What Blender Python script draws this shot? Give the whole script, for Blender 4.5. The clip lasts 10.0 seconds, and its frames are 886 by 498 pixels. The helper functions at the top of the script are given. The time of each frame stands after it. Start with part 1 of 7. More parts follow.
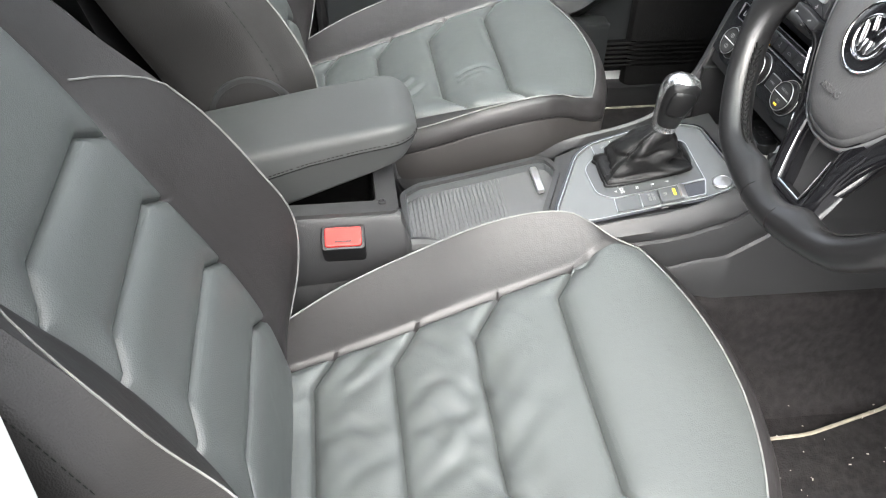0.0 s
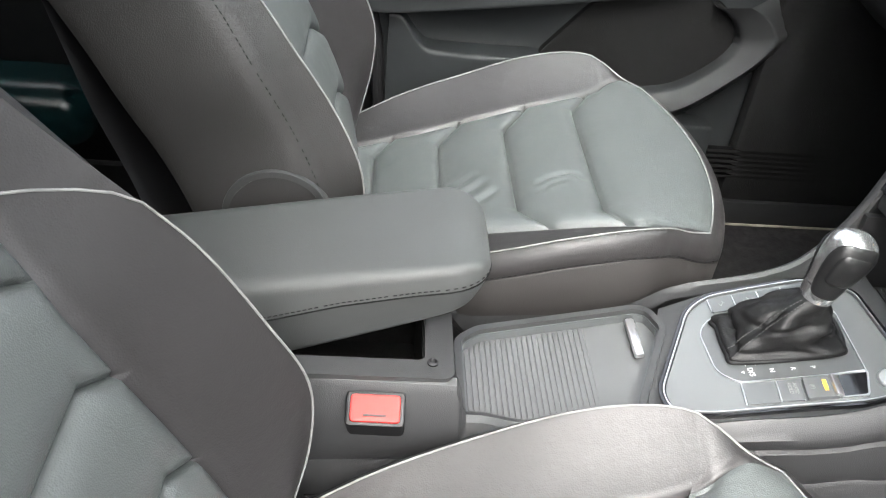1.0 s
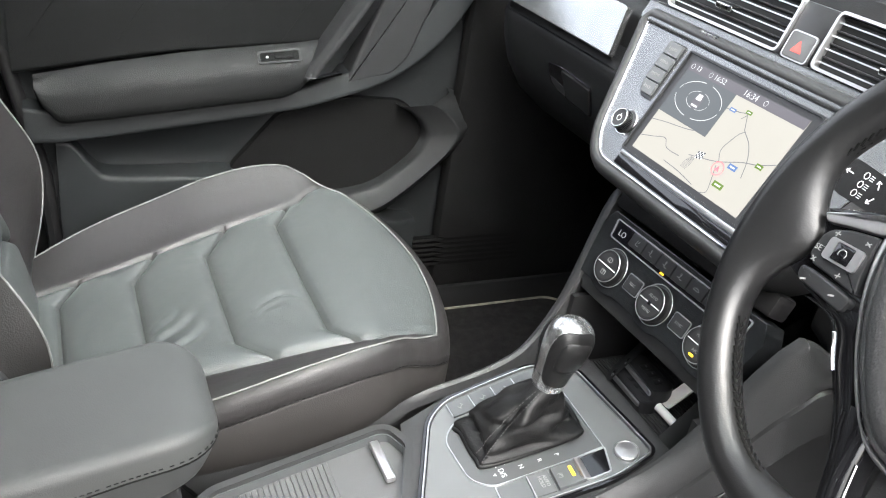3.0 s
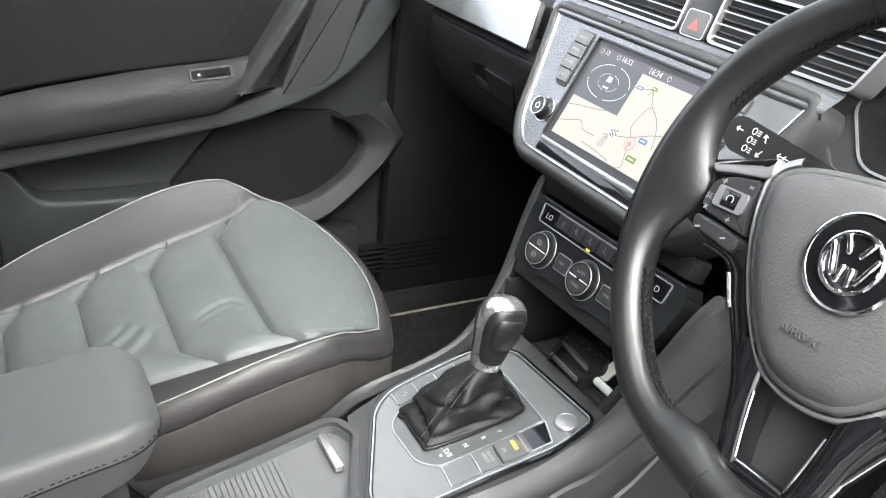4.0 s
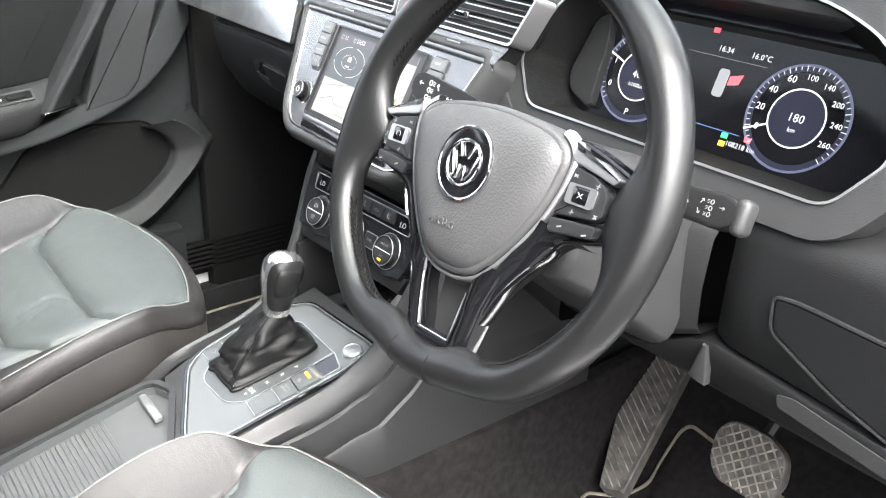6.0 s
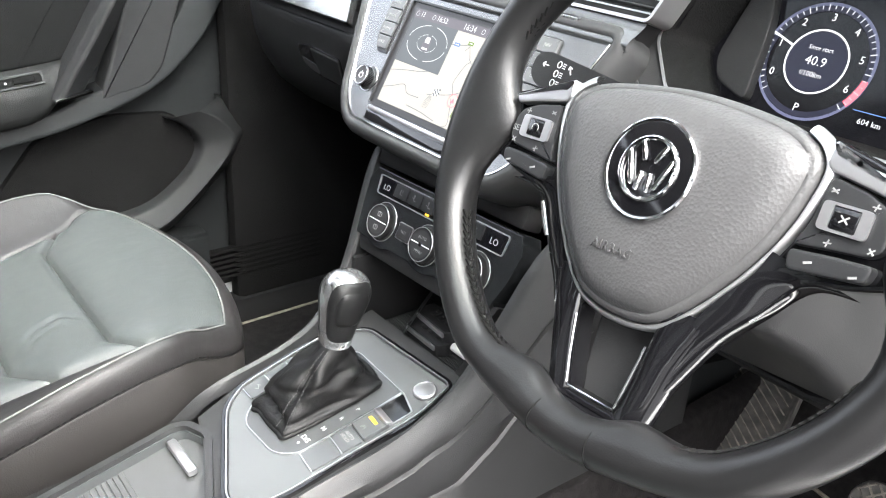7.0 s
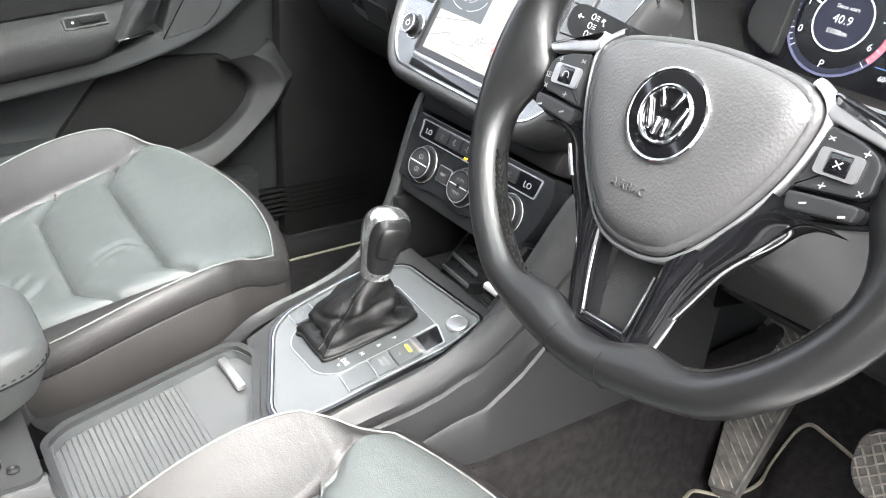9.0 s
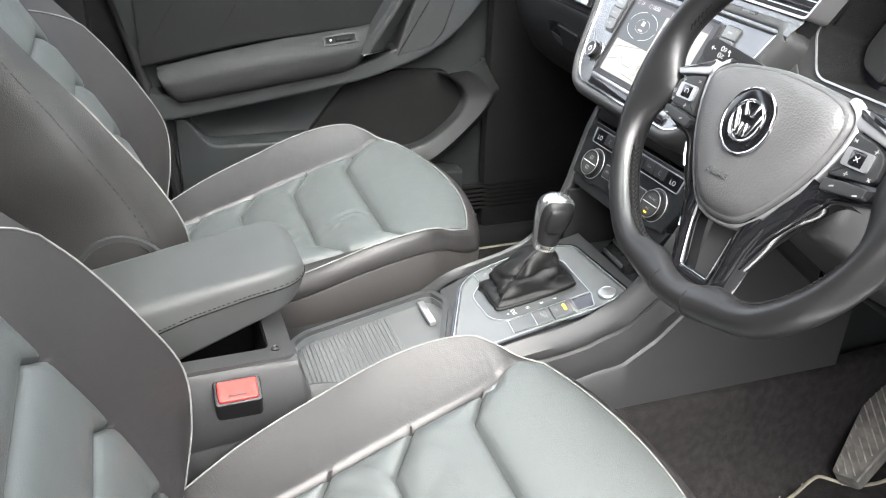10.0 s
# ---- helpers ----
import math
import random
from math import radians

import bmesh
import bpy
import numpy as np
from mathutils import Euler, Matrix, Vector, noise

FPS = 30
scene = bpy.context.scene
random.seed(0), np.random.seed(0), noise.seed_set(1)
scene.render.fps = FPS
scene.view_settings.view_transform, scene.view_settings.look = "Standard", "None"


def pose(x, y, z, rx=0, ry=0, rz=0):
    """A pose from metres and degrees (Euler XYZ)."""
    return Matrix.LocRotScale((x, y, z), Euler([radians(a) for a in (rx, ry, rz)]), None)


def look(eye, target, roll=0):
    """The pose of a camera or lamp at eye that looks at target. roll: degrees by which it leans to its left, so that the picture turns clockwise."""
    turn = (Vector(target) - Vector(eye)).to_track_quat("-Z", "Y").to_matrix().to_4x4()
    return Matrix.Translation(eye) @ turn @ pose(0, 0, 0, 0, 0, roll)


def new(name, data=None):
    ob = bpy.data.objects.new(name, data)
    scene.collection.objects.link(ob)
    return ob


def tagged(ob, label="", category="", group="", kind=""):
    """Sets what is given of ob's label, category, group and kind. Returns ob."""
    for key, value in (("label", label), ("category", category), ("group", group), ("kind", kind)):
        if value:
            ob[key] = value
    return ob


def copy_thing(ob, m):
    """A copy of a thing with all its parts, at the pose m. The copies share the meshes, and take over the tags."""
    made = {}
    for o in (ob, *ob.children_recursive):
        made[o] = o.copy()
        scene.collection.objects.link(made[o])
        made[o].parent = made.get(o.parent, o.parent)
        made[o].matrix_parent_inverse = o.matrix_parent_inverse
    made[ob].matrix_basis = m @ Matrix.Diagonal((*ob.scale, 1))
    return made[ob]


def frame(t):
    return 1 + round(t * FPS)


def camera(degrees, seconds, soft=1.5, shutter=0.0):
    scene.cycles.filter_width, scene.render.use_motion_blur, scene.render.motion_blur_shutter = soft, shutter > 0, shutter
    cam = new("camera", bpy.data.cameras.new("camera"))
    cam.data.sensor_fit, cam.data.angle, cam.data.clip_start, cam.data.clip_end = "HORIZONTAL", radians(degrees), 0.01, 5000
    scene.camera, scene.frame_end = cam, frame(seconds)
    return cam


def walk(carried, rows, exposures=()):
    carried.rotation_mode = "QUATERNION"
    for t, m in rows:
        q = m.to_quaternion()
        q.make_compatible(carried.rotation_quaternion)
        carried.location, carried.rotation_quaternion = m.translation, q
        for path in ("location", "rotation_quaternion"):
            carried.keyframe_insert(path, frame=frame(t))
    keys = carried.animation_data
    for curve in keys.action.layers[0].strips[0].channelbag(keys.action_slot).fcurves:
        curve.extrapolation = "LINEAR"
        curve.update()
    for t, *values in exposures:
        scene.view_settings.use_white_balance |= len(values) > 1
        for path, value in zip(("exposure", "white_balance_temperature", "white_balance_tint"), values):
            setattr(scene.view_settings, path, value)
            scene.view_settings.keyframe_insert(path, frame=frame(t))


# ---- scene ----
ROWS = [
    (0.00, 0.9580, 0.0914, 1.0541, 49.77, -1.42, 82.66),
    (0.50, 0.8027, 0.0721, 1.0075, 49.29, -3.71, 86.32),
    (1.00, 0.6545, 0.0785, 0.9626, 52.87, -5.22, 88.04),
    (1.50, 0.5808, 0.0842, 0.9503, 54.06, -7.23, 85.56),
    (2.00, 0.5600, 0.0895, 0.9626, 56.76, -10.33, 77.08),
    (2.50, 0.5623, 0.0875, 0.9642, 59.55, -10.30, 70.35),
    (2.70, 0.5686, 0.0820, 0.9688, 60.21, -9.30, 68.40),
    (3.25, 0.5960, 0.0834, 0.9661, 62.02, -7.62, 65.90),
    (3.80, 0.6272, 0.0935, 0.9546, 63.15, -6.45, 63.96),
    (4.00, 0.6362, 0.0943, 0.9528, 63.31, -5.82, 62.43),
    (4.50, 0.6834, 0.0901, 0.9511, 63.58, -4.62, 59.79),
    (5.00, 0.7365, 0.0930, 0.9551, 63.84, -3.50, 57.12),
    (5.50, 0.8015, 0.1047, 0.9645, 64.07, -2.95, 54.10),
    (5.70, 0.8320, 0.1081, 0.9690, 64.19, -2.70, 53.11),
    (6.25, 0.8702, 0.1131, 0.9837, 64.67, -1.98, 51.43),
    (6.80, 0.7466, 0.1293, 0.9454, 64.74, -2.54, 51.80),
    (7.00, 0.6594, 0.1407, 0.9114, 64.56, -3.23, 52.31),
    (7.50, 0.5228, 0.1531, 0.8344, 62.74, -4.56, 53.19),
    (8.00, 0.4984, 0.1494, 0.8238, 60.52, -4.58, 54.46),
    (8.50, 0.5747, 0.1280, 0.8708, 60.39, -4.53, 55.36),
    (9.00, 0.7086, 0.1120, 0.9232, 61.21, -3.85, 55.83),
    (9.50, 0.8659, 0.0836, 0.9802, 61.48, -1.28, 61.21),
    (10.00, 0.9475, 0.0264, 0.9926, 61.85, -1.87, 70.22),
]
cam = camera(55.4, 10.0, soft=1.05)
walk(cam, [(t, pose(x, y, z, rx, ry, rz)) for t, x, y, z, rx, ry, rz in ROWS], exposures=[(0.0, 2.95), (0.5, 2.76), (1.0, 3.08), (2.5, 2.90), (4.0, 3.06), (5.5, 3.34), (7.0, 3.20), (7.5, 3.38), (8.3, 3.36), (9.0, 3.42), (9.5, 3.2), (10.0, 3.27)])

# ---- daylight: bright overcast sky ----
world = bpy.data.worlds.new("overcast_sky")
scene.world = world
world.use_nodes = True
wn = world.node_tree
sky = wn.nodes.new("ShaderNodeTexSky")
sky.sky_type = "NISHITA"
sky.sun_disc = False
sky.sun_elevation = radians(55)
sky.sun_rotation = radians(100)
sky.air_density, sky.dust_density, sky.ozone_density = 1.0, 7.0, 1.0
haze = wn.nodes.new("ShaderNodeHueSaturation")
haze.inputs["Saturation"].default_value = 0.35
wn.links.new(sky.outputs[0], haze.inputs["Color"])
wn.links.new(haze.outputs[0], wn.nodes["Background"].inputs[0])
wn.nodes["Background"].inputs[1].default_value = 0.15
sun = new("sun", bpy.data.lights.new("sun", "SUN"))
sun.data.energy, sun.data.angle, sun.data.color = 1.2, radians(80), (0.97, 1.0, 1.0)
sun.matrix_world = look((2.4, 0.2, 4.9), (0, 0.3, 0.3))


# ---- materials ----
def material(name, color, rough=0.5, metal=0.0, grain=0.0, grain_scale=500.0, var=0.0, var_scale=6.0,
             second=None, coat=0.0, spec=0.5, emit=None, power=0.0, alpha=None, cells=False, rough_var=0.0, mid=0.0, mid_scale=60.0):
    m = bpy.data.materials.new(name)
    m.use_nodes = True
    t = m.node_tree
    p = t.nodes["Principled BSDF"]
    p.inputs["Base Color"].default_value = (*color, 1)
    p.inputs["Roughness"].default_value = rough
    p.inputs["Metallic"].default_value = metal
    p.inputs["Coat Weight"].default_value = coat
    p.inputs["Coat Roughness"].default_value = 0.08
    p.inputs["Specular IOR Level"].default_value = spec
    if emit:
        p.inputs["Emission Color"].default_value = (*emit, 1)
        p.inputs["Emission Strength"].default_value = power
    if alpha is not None:
        p.inputs["Transmission Weight"].default_value = alpha
    co = t.nodes.new("ShaderNodeTexCoord")

    def noise_at(scale, detail=3.0):
        n = t.nodes.new("ShaderNodeTexNoise")
        n.inputs["Scale"].default_value = scale
        n.inputs["Detail"].default_value = detail
        t.links.new(co.outputs["Object"], n.inputs["Vector"])
        return n.outputs["Fac"]

    if var:
        mix = t.nodes.new("ShaderNodeMix")
        mix.data_type = "RGBA"
        mix.inputs[6].default_value = (*color, 1)
        mix.inputs[7].default_value = (*(second or [c * (1 - var) for c in color]), 1)
        ramp = t.nodes.new("ShaderNodeMapRange")
        ramp.inputs[1].default_value, ramp.inputs[2].default_value = 0.35, 0.7
        t.links.new(noise_at(var_scale, 5), ramp.inputs[0])
        t.links.new(ramp.outputs[0], mix.inputs[0])
        t.links.new(mix.outputs[2], p.inputs["Base Color"])
    if rough_var:
        rr = t.nodes.new("ShaderNodeMapRange")
        rr.inputs[3].default_value, rr.inputs[4].default_value = rough - rough_var, rough + rough_var
        t.links.new(noise_at(var_scale * 2.3, 6), rr.inputs[0])
        t.links.new(rr.outputs[0], p.inputs["Roughness"])
    last = None
    for strength, scale, cell in ((mid, mid_scale, False), (grain, grain_scale, cells)):
        if not strength:
            continue
        b = t.nodes.new("ShaderNodeBump")
        b.inputs["Strength"].default_value = strength
        b.inputs["Distance"].default_value = 0.35 / scale
        if cell:
            v = t.nodes.new("ShaderNodeTexVoronoi")
            v.inputs["Scale"].default_value = scale
            t.links.new(co.outputs["Object"], v.inputs["Vector"])
            t.links.new(v.outputs["Distance"], b.inputs["Height"])
        else:
            t.links.new(noise_at(scale, 2), b.inputs["Height"])
        if last:
            t.links.new(last, b.inputs["Normal"])
        last = b.outputs["Normal"]
    if last:
        t.links.new(last, p.inputs["Normal"])
    return m


LEATHER = material("seat_leather", (0.047, 0.0520, 0.0512), 0.46, spec=0.50, grain=0.35, grain_scale=700, cells=True, var=0.08, var_scale=9, rough_var=0.03, mid=0.10, mid_scale=45)
LEATHER_SIDE = material("bolster_leather", (0.0145, 0.0135, 0.0137), 0.44, spec=0.36, grain=0.22, grain_scale=600, cells=True, var=0.12, var_scale=7, rough_var=0.03, mid=0.10, mid_scale=55)
VINYL = material("rim_leather", (0.0085, 0.0085, 0.0088), 0.31, spec=0.40, grain=0.10, grain_scale=750, cells=True, var=0.15, var_scale=8, rough_var=0.06)
BOOT = material("boot_leather", (0.0065, 0.0065, 0.0067), 0.44, spec=0.22, grain=0.4, grain_scale=600, cells=True, var=0.2, var_scale=20, rough_var=0.06, mid=0.15, mid_scale=90)
KNOB_LEATHER = material("knob_leather", (0.008, 0.008, 0.0083), 0.34, spec=0.28, grain=0.25, grain_scale=800, cells=True, var=0.15, var_scale=20, rough_var=0.05)
KNOB_METAL = material("knob_metal", (0.56, 0.565, 0.57), 0.22, metal=0.95, var=0.10, var_scale=20, rough_var=0.05)
BOOT_PANEL = material("boot_panel_grey", (0.050, 0.052, 0.053), 0.30, var=0.08, var_scale=15, rough_var=0.04)
PLATE_GREY = material("plate_grey", (0.105, 0.109, 0.110), 0.28, metal=0.3, grain=0.1, grain_scale=900, var=0.03, var_scale=30, rough_var=0.01)
STITCH = material("grey_stitch", (0.030, 0.030, 0.030), 0.7)
STACK_METAL = material("stack_satin", (0.20, 0.205, 0.21), 0.24, metal=0.85, grain=0.08, grain_scale=500, var=0.2, var_scale=14, rough_var=0.07)
BEZEL = material("bezel_black", (0.012, 0.0122, 0.013), 0.34, grain=0.1, grain_scale=900, var=0.15, rough_var=0.05)
KEY_GREY = material("key_black", (0.015, 0.0155, 0.0165), 0.36, spec=0.4, grain=0.15, grain_scale=900, var=0.15, rough_var=0.05)
PANEL = material("panel_gloss", (0.0080, 0.0088, 0.0096), 0.26, spec=0.35, var=0.2, var_scale=14, rough_var=0.03)
SWEEP = material("sweep_plastic", (0.0115, 0.0120, 0.0125), 0.5, spec=0.25, grain=0.35, grain_scale=900, cells=True, var=0.12, var_scale=6, rough_var=0.05)
# soft-touch plastic darkened, as little light reaches the dash faces
DASH_PLASTIC = material("dash_plastic_shaded", (0.0085, 0.0088, 0.0092), 0.5, spec=0.22, grain=0.4, grain_scale=800, cells=True, var=0.15, var_scale=6, rough_var=0.06)
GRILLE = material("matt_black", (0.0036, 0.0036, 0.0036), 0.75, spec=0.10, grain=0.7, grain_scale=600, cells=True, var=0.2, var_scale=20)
MAT_RUBBER = material("tray_mat_rubber", (0.030, 0.030, 0.031), 0.5, grain=0.3, grain_scale=500, var=0.3, var_scale=30)
PLASTIC = material("soft_touch_plastic", (0.023, 0.0233, 0.024), 0.46, spec=0.38, grain=0.35, grain_scale=900, cells=True, var=0.15, var_scale=5, rough_var=0.06)
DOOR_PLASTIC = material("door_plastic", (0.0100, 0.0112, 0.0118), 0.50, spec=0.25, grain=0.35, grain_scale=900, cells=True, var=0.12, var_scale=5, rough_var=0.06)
DOOR_LEATHER = material("door_leather", (0.0040, 0.0043, 0.0043), 0.46, spec=0.15, grain=0.4, grain_scale=650, cells=True, var=0.15, var_scale=7, rough_var=0.06)
TINTED = material("tinted_glass", (0.012, 0.013, 0.013), 0.05, var=0.05)
PLASTIC_DARK = material("dark_plastic", (0.0085, 0.0085, 0.009), 0.5, spec=0.3, grain=0.3, grain_scale=800, cells=True, var=0.25, var_scale=6, rough_var=0.06)
GREY_TRIM = material("grey_console_trim", (0.075, 0.080, 0.082), 0.30, metal=0.35, grain=0.1, grain_scale=900, var=0.12, var_scale=7, rough_var=0.05)
BUTTON = material("button_grey", (0.062, 0.065, 0.067), 0.32, grain=0.1, grain_scale=900, var=0.1)
ARM_LEATHER = material("armrest_leather", (0.038, 0.040, 0.0395), 0.54, spec=0.36, grain=0.3, grain_scale=800, cells=True, var=0.12, var_scale=8, rough_var=0.05)
ROLLER = material("roller_grey", (0.062, 0.063, 0.064), 0.40, spec=0.45, grain=0.2, grain_scale=900, var=0.12, rough_var=0.05)
AIRBAG = material("airbag_cover", (0.052, 0.052, 0.053), 0.46, spec=0.45, grain=0.36, grain_scale=480, cells=True, var=0.12, var_scale=7, rough_var=0.05)
PIANO = material("piano_black", (0.005, 0.005, 0.0058), 0.07, coat=0.5, var=0.15, var_scale=12, rough_var=0.015)
SKIRT = material("skirt_vinyl", (0.0175, 0.0160, 0.0153), 0.5, spec=0.35, grain=0.2, grain_scale=600, cells=True, var=0.12, var_scale=9, rough_var=0.04)
SIDE_VINYL = material("backrest_vinyl", (0.0145, 0.0138, 0.0134), 0.5, spec=0.32, grain=0.4, grain_scale=600, cells=True, var=0.12, var_scale=8, rough_var=0.04)
SILVER = material("satin_silver", (0.50, 0.50, 0.51), 0.30, metal=0.9, grain=0.08, grain_scale=700, var=0.08, var_scale=8, rough_var=0.05)
DECOR = material("brushed_dash_trim", (0.36, 0.37, 0.37), 0.20, metal=0.95, grain=0.06, grain_scale=350, var=0.12, var_scale=25, rough_var=0.05)
CHROME = material("chrome", (0.78, 0.78, 0.79), 0.09, metal=1.0, var=0.06, var_scale=30, rough_var=0.03)
PIPING = material("white_piping", (0.135, 0.135, 0.132), 0.5, var=0.4, var_scale=60, grain=0.3, grain_scale=900)
THREAD = material("dark_thread", (0.006, 0.006, 0.006), 0.8, spec=0.1, var=0.1, var_scale=200)
CARPET = material("carpet", (0.0072, 0.0066, 0.0068), 0.95, grain=1.0, grain_scale=420, var=0.6, var_scale=75, second=(0.0155, 0.0141, 0.0142), mid=0.6, mid_scale=260, spec=0.12)
MAT_EDGE = material("mat_binding", (0.20, 0.18, 0.14), 0.8, grain=0.6, grain_scale=300, var=0.45, var_scale=60)
RUBBER = material("worn_rubber", (0.050, 0.048, 0.046), 0.75, grain=0.5, grain_scale=300, var=0.5, var_scale=45, second=(0.12, 0.112, 0.10))
RUBBER_RIB = material("dusty_rubber_rib", (0.26, 0.235, 0.20), 0.8, grain=0.5, grain_scale=300, var=0.5, var_scale=60, second=(0.08, 0.074, 0.066))
RED = material("red_release", (0.36, 0.020, 0.016), 0.42, var=0.15, var_scale=60, spec=0.22)
PAINT_WHITE = material("white_car_paint", (0.80, 0.80, 0.79), 0.18, coat=0.6, var=0.04, var_scale=3)
MARK = material("printed_mark", (0.55, 0.55, 0.55), 0.6, emit=(0.6, 0.6, 0.6), power=0.0)
MARK_DIM = material("printed_mark_dim", (0.20, 0.20, 0.20), 0.6, var=0.1, var_scale=80)
AMBER = material("amber_led", (0.9, 0.45, 0.02), 0.4, emit=(1.0, 0.50, 0.02), power=0.3)
REDLED = material("red_symbol", (0.7, 0.04, 0.05), 0.4, emit=(1.0, 0.06, 0.08), power=0.25)
GREENLED = material("green_symbol", (0.02, 0.5, 0.1), 0.4, emit=(0.05, 0.8, 0.2), power=0.2)
REDGLASS = material("red_hazard_mark", (0.42, 0.07, 0.06), 0.4, var=0.1, var_scale=80)
HEADLINER = material("headliner", (0.55, 0.54, 0.52), 0.9, grain=0.4, grain_scale=400, var=0.05)
ASPHALT = material("asphalt", (0.055, 0.055, 0.057), 0.9, grain=0.8, grain_scale=120, var=0.3, var_scale=2)
BLOCKING_WALL = material("light_blocking_wall", (0.30, 0.28, 0.26), 0.9, grain=0.6, grain_scale=60, var=0.25, var_scale=3)
TEAL = material("rear_leather", (0.004, 0.020, 0.022), 0.22, grain=0.25, grain_scale=600, cells=True, var=0.2, var_scale=8)
PAPER = material("white_key_tag", (0.62, 0.62, 0.60), 0.5, var=0.08, var_scale=60)
LINT = material("pale_lint", (0.30, 0.28, 0.25), 0.9, var=0.4, var_scale=300)
GLASS = material("window_glass", (0.9, 0.95, 0.93), 0.02, alpha=1.0, var=0.03)
DISPLAY_BLACK = material("display_glass", (0.003, 0.003, 0.0035), 0.12, spec=0.25, emit=(0.01, 0.01, 0.016), power=0.03, rough_var=0.02)
MAP_LAND = material("map_land", (0.01, 0.01, 0.01), 0.5, spec=0.1, emit=(1.0, 0.965, 0.87), power=0.112)
MAP_GREY = material("map_panel", (0.01, 0.01, 0.01), 0.5, spec=0.1, emit=(0.16, 0.18, 0.20), power=0.16)
MAP_BAR = material("map_status_bar", (0.01, 0.01, 0.01), 0.5, spec=0.1, emit=(0.24, 0.23, 0.27), power=0.13)
MAP_ROAD = material("map_road", (0.01, 0.01, 0.01), 0.5, spec=0.1, emit=(0.42, 0.42, 0.47), power=0.1)
MAP_WHITE = material("display_white", (0.01, 0.01, 0.01), 0.5, spec=0.1, emit=(0.85, 0.87, 0.9), power=0.2)
MAP_PALE = material("display_pale", (0.01, 0.01, 0.01), 0.5, spec=0.1, emit=(0.6, 0.62, 0.66), power=0.11)
MAP_BLUE = material("display_blue", (0.01, 0.01, 0.01), 0.5, spec=0.1, emit=(0.16, 0.33, 0.75), power=0.13)
MAP_GREEN = material("map_green_sign", (0.01, 0.01, 0.01), 0.5, spec=0.1, emit=(0.13, 0.24, 0.02), power=0.2)
DIAL_BAND = material("dial_band", (0.006, 0.006, 0.01), 0.3, spec=0.2, emit=(0.05, 0.055, 0.10), power=0.045)
DIAL_RING = material("dial_ring", (0.03, 0.03, 0.05), 0.3, emit=(0.12, 0.14, 0.26), power=0.07)


# ---- building helpers ----
def bm_new():
    return bmesh.new()


def part(name, bm, mat, parent=None, label="", smooth=40):
    bmesh.ops.recalc_face_normals(bm, faces=bm.faces)
    me = bpy.data.meshes.new(name)
    flat_top = any(len(f.verts) > 6 for f in bm.faces)
    bm.to_mesh(me)
    bm.free()
    me.materials.append(mat)
    if smooth:
        me.shade_smooth()
        me.set_sharp_from_angle(angle=radians(smooth))
    ob = new(name, me)
    if flat_top and smooth:
        wn_mod = ob.modifiers.new("weighted", "WEIGHTED_NORMAL")
        wn_mod.keep_sharp = True
    if parent is not None:
        ob.parent = parent
    if label:
        tagged(ob, label)
    return ob


def thing(name, label, category, group="", at=(0, 0, 0), kind=""):
    ob = new(name)
    ob.empty_display_size = 0.05
    ob.matrix_world = pose(*at)
    return tagged(ob, label, category, group, kind)


def basis(o, ex, ey):
    ex = Vector(ex).normalized()
    ez = ex.cross(Vector(ey)).normalized()
    ey = ez.cross(ex)
    m = Matrix((ex, ey, ez)).transposed().to_4x4()
    m.translation = o
    return m


def interp(x, pts):
    return float(np.interp(x, [p[0] for p in pts], [p[1] for p in pts]))


def smooth_interp(x, pts):
    xs = [p[0] for p in pts]
    x = min(max(x, xs[0]), xs[-1])
    i = max(0, min(len(pts) - 2, int(np.searchsorted(xs, x)) - 1))

    def slope(k):
        if k <= 0:
            return (pts[1][1] - pts[0][1]) / (xs[1] - xs[0])
        if k >= len(pts) - 1:
            return (pts[-1][1] - pts[-2][1]) / (xs[-1] - xs[-2])
        return (pts[k + 1][1] - pts[k - 1][1]) / (xs[k + 1] - xs[k - 1])
    h = xs[i + 1] - xs[i]
    s = (x - xs[i]) / h
    return (pts[i][1] * (2 * s**3 - 3 * s * s + 1) + h * slope(i) * (s**3 - 2 * s * s + s)
            + pts[i + 1][1] * (3 * s * s - 2 * s**3) + h * slope(i + 1) * (s**3 - s * s))


def smoothstep(a, b, x):
    s = min(max((x - a) / (b - a), 0.0), 1.0)
    return s * s * (3 - 2 * s)


def spline(points, n=12, closed=False):
    """A smooth line through the points."""
    P = [Vector(p) for p in points]
    out = []
    m = len(P)
    for i in range(m if closed else m - 1):
        a, b, c, d = (P[(i + k) % m] if closed else P[min(max(i + k, 0), m - 1)] for k in (-1, 0, 1, 2))
        for j in range(n):
            s = j / n
            out.append(0.5 * ((2 * b) + (c - a) * s + (2 * a - 5 * b + 4 * c - d) * s * s + (3 * b - a - 3 * c + d) * s**3))
    if not closed:
        out.append(P[-1])
    return out


def round_poly(pts, r, n=5):
    """A 2D outline with its corners rounded; r: one radius or one for each corner."""
    out = []
    m = len(pts)
    for i in range(m):
        p0, p1, p2 = (Vector(pts[(i + k) % m]) for k in (-1, 0, 1))
        rr = r[i] if isinstance(r, (list, tuple)) else r
        a, b = (p0 - p1), (p2 - p1)
        rr = min(rr, a.length * 0.45, b.length * 0.45)
        if rr < 1e-5:
            out.append(tuple(p1))
            continue
        s, e = p1 + a.normalized() * rr, p1 + b.normalized() * rr
        for k in range(n + 1):
            f = k / n
            out.append(tuple(s * (1 - f) ** 2 + p1 * 2 * f * (1 - f) + e * f * f))
    return out


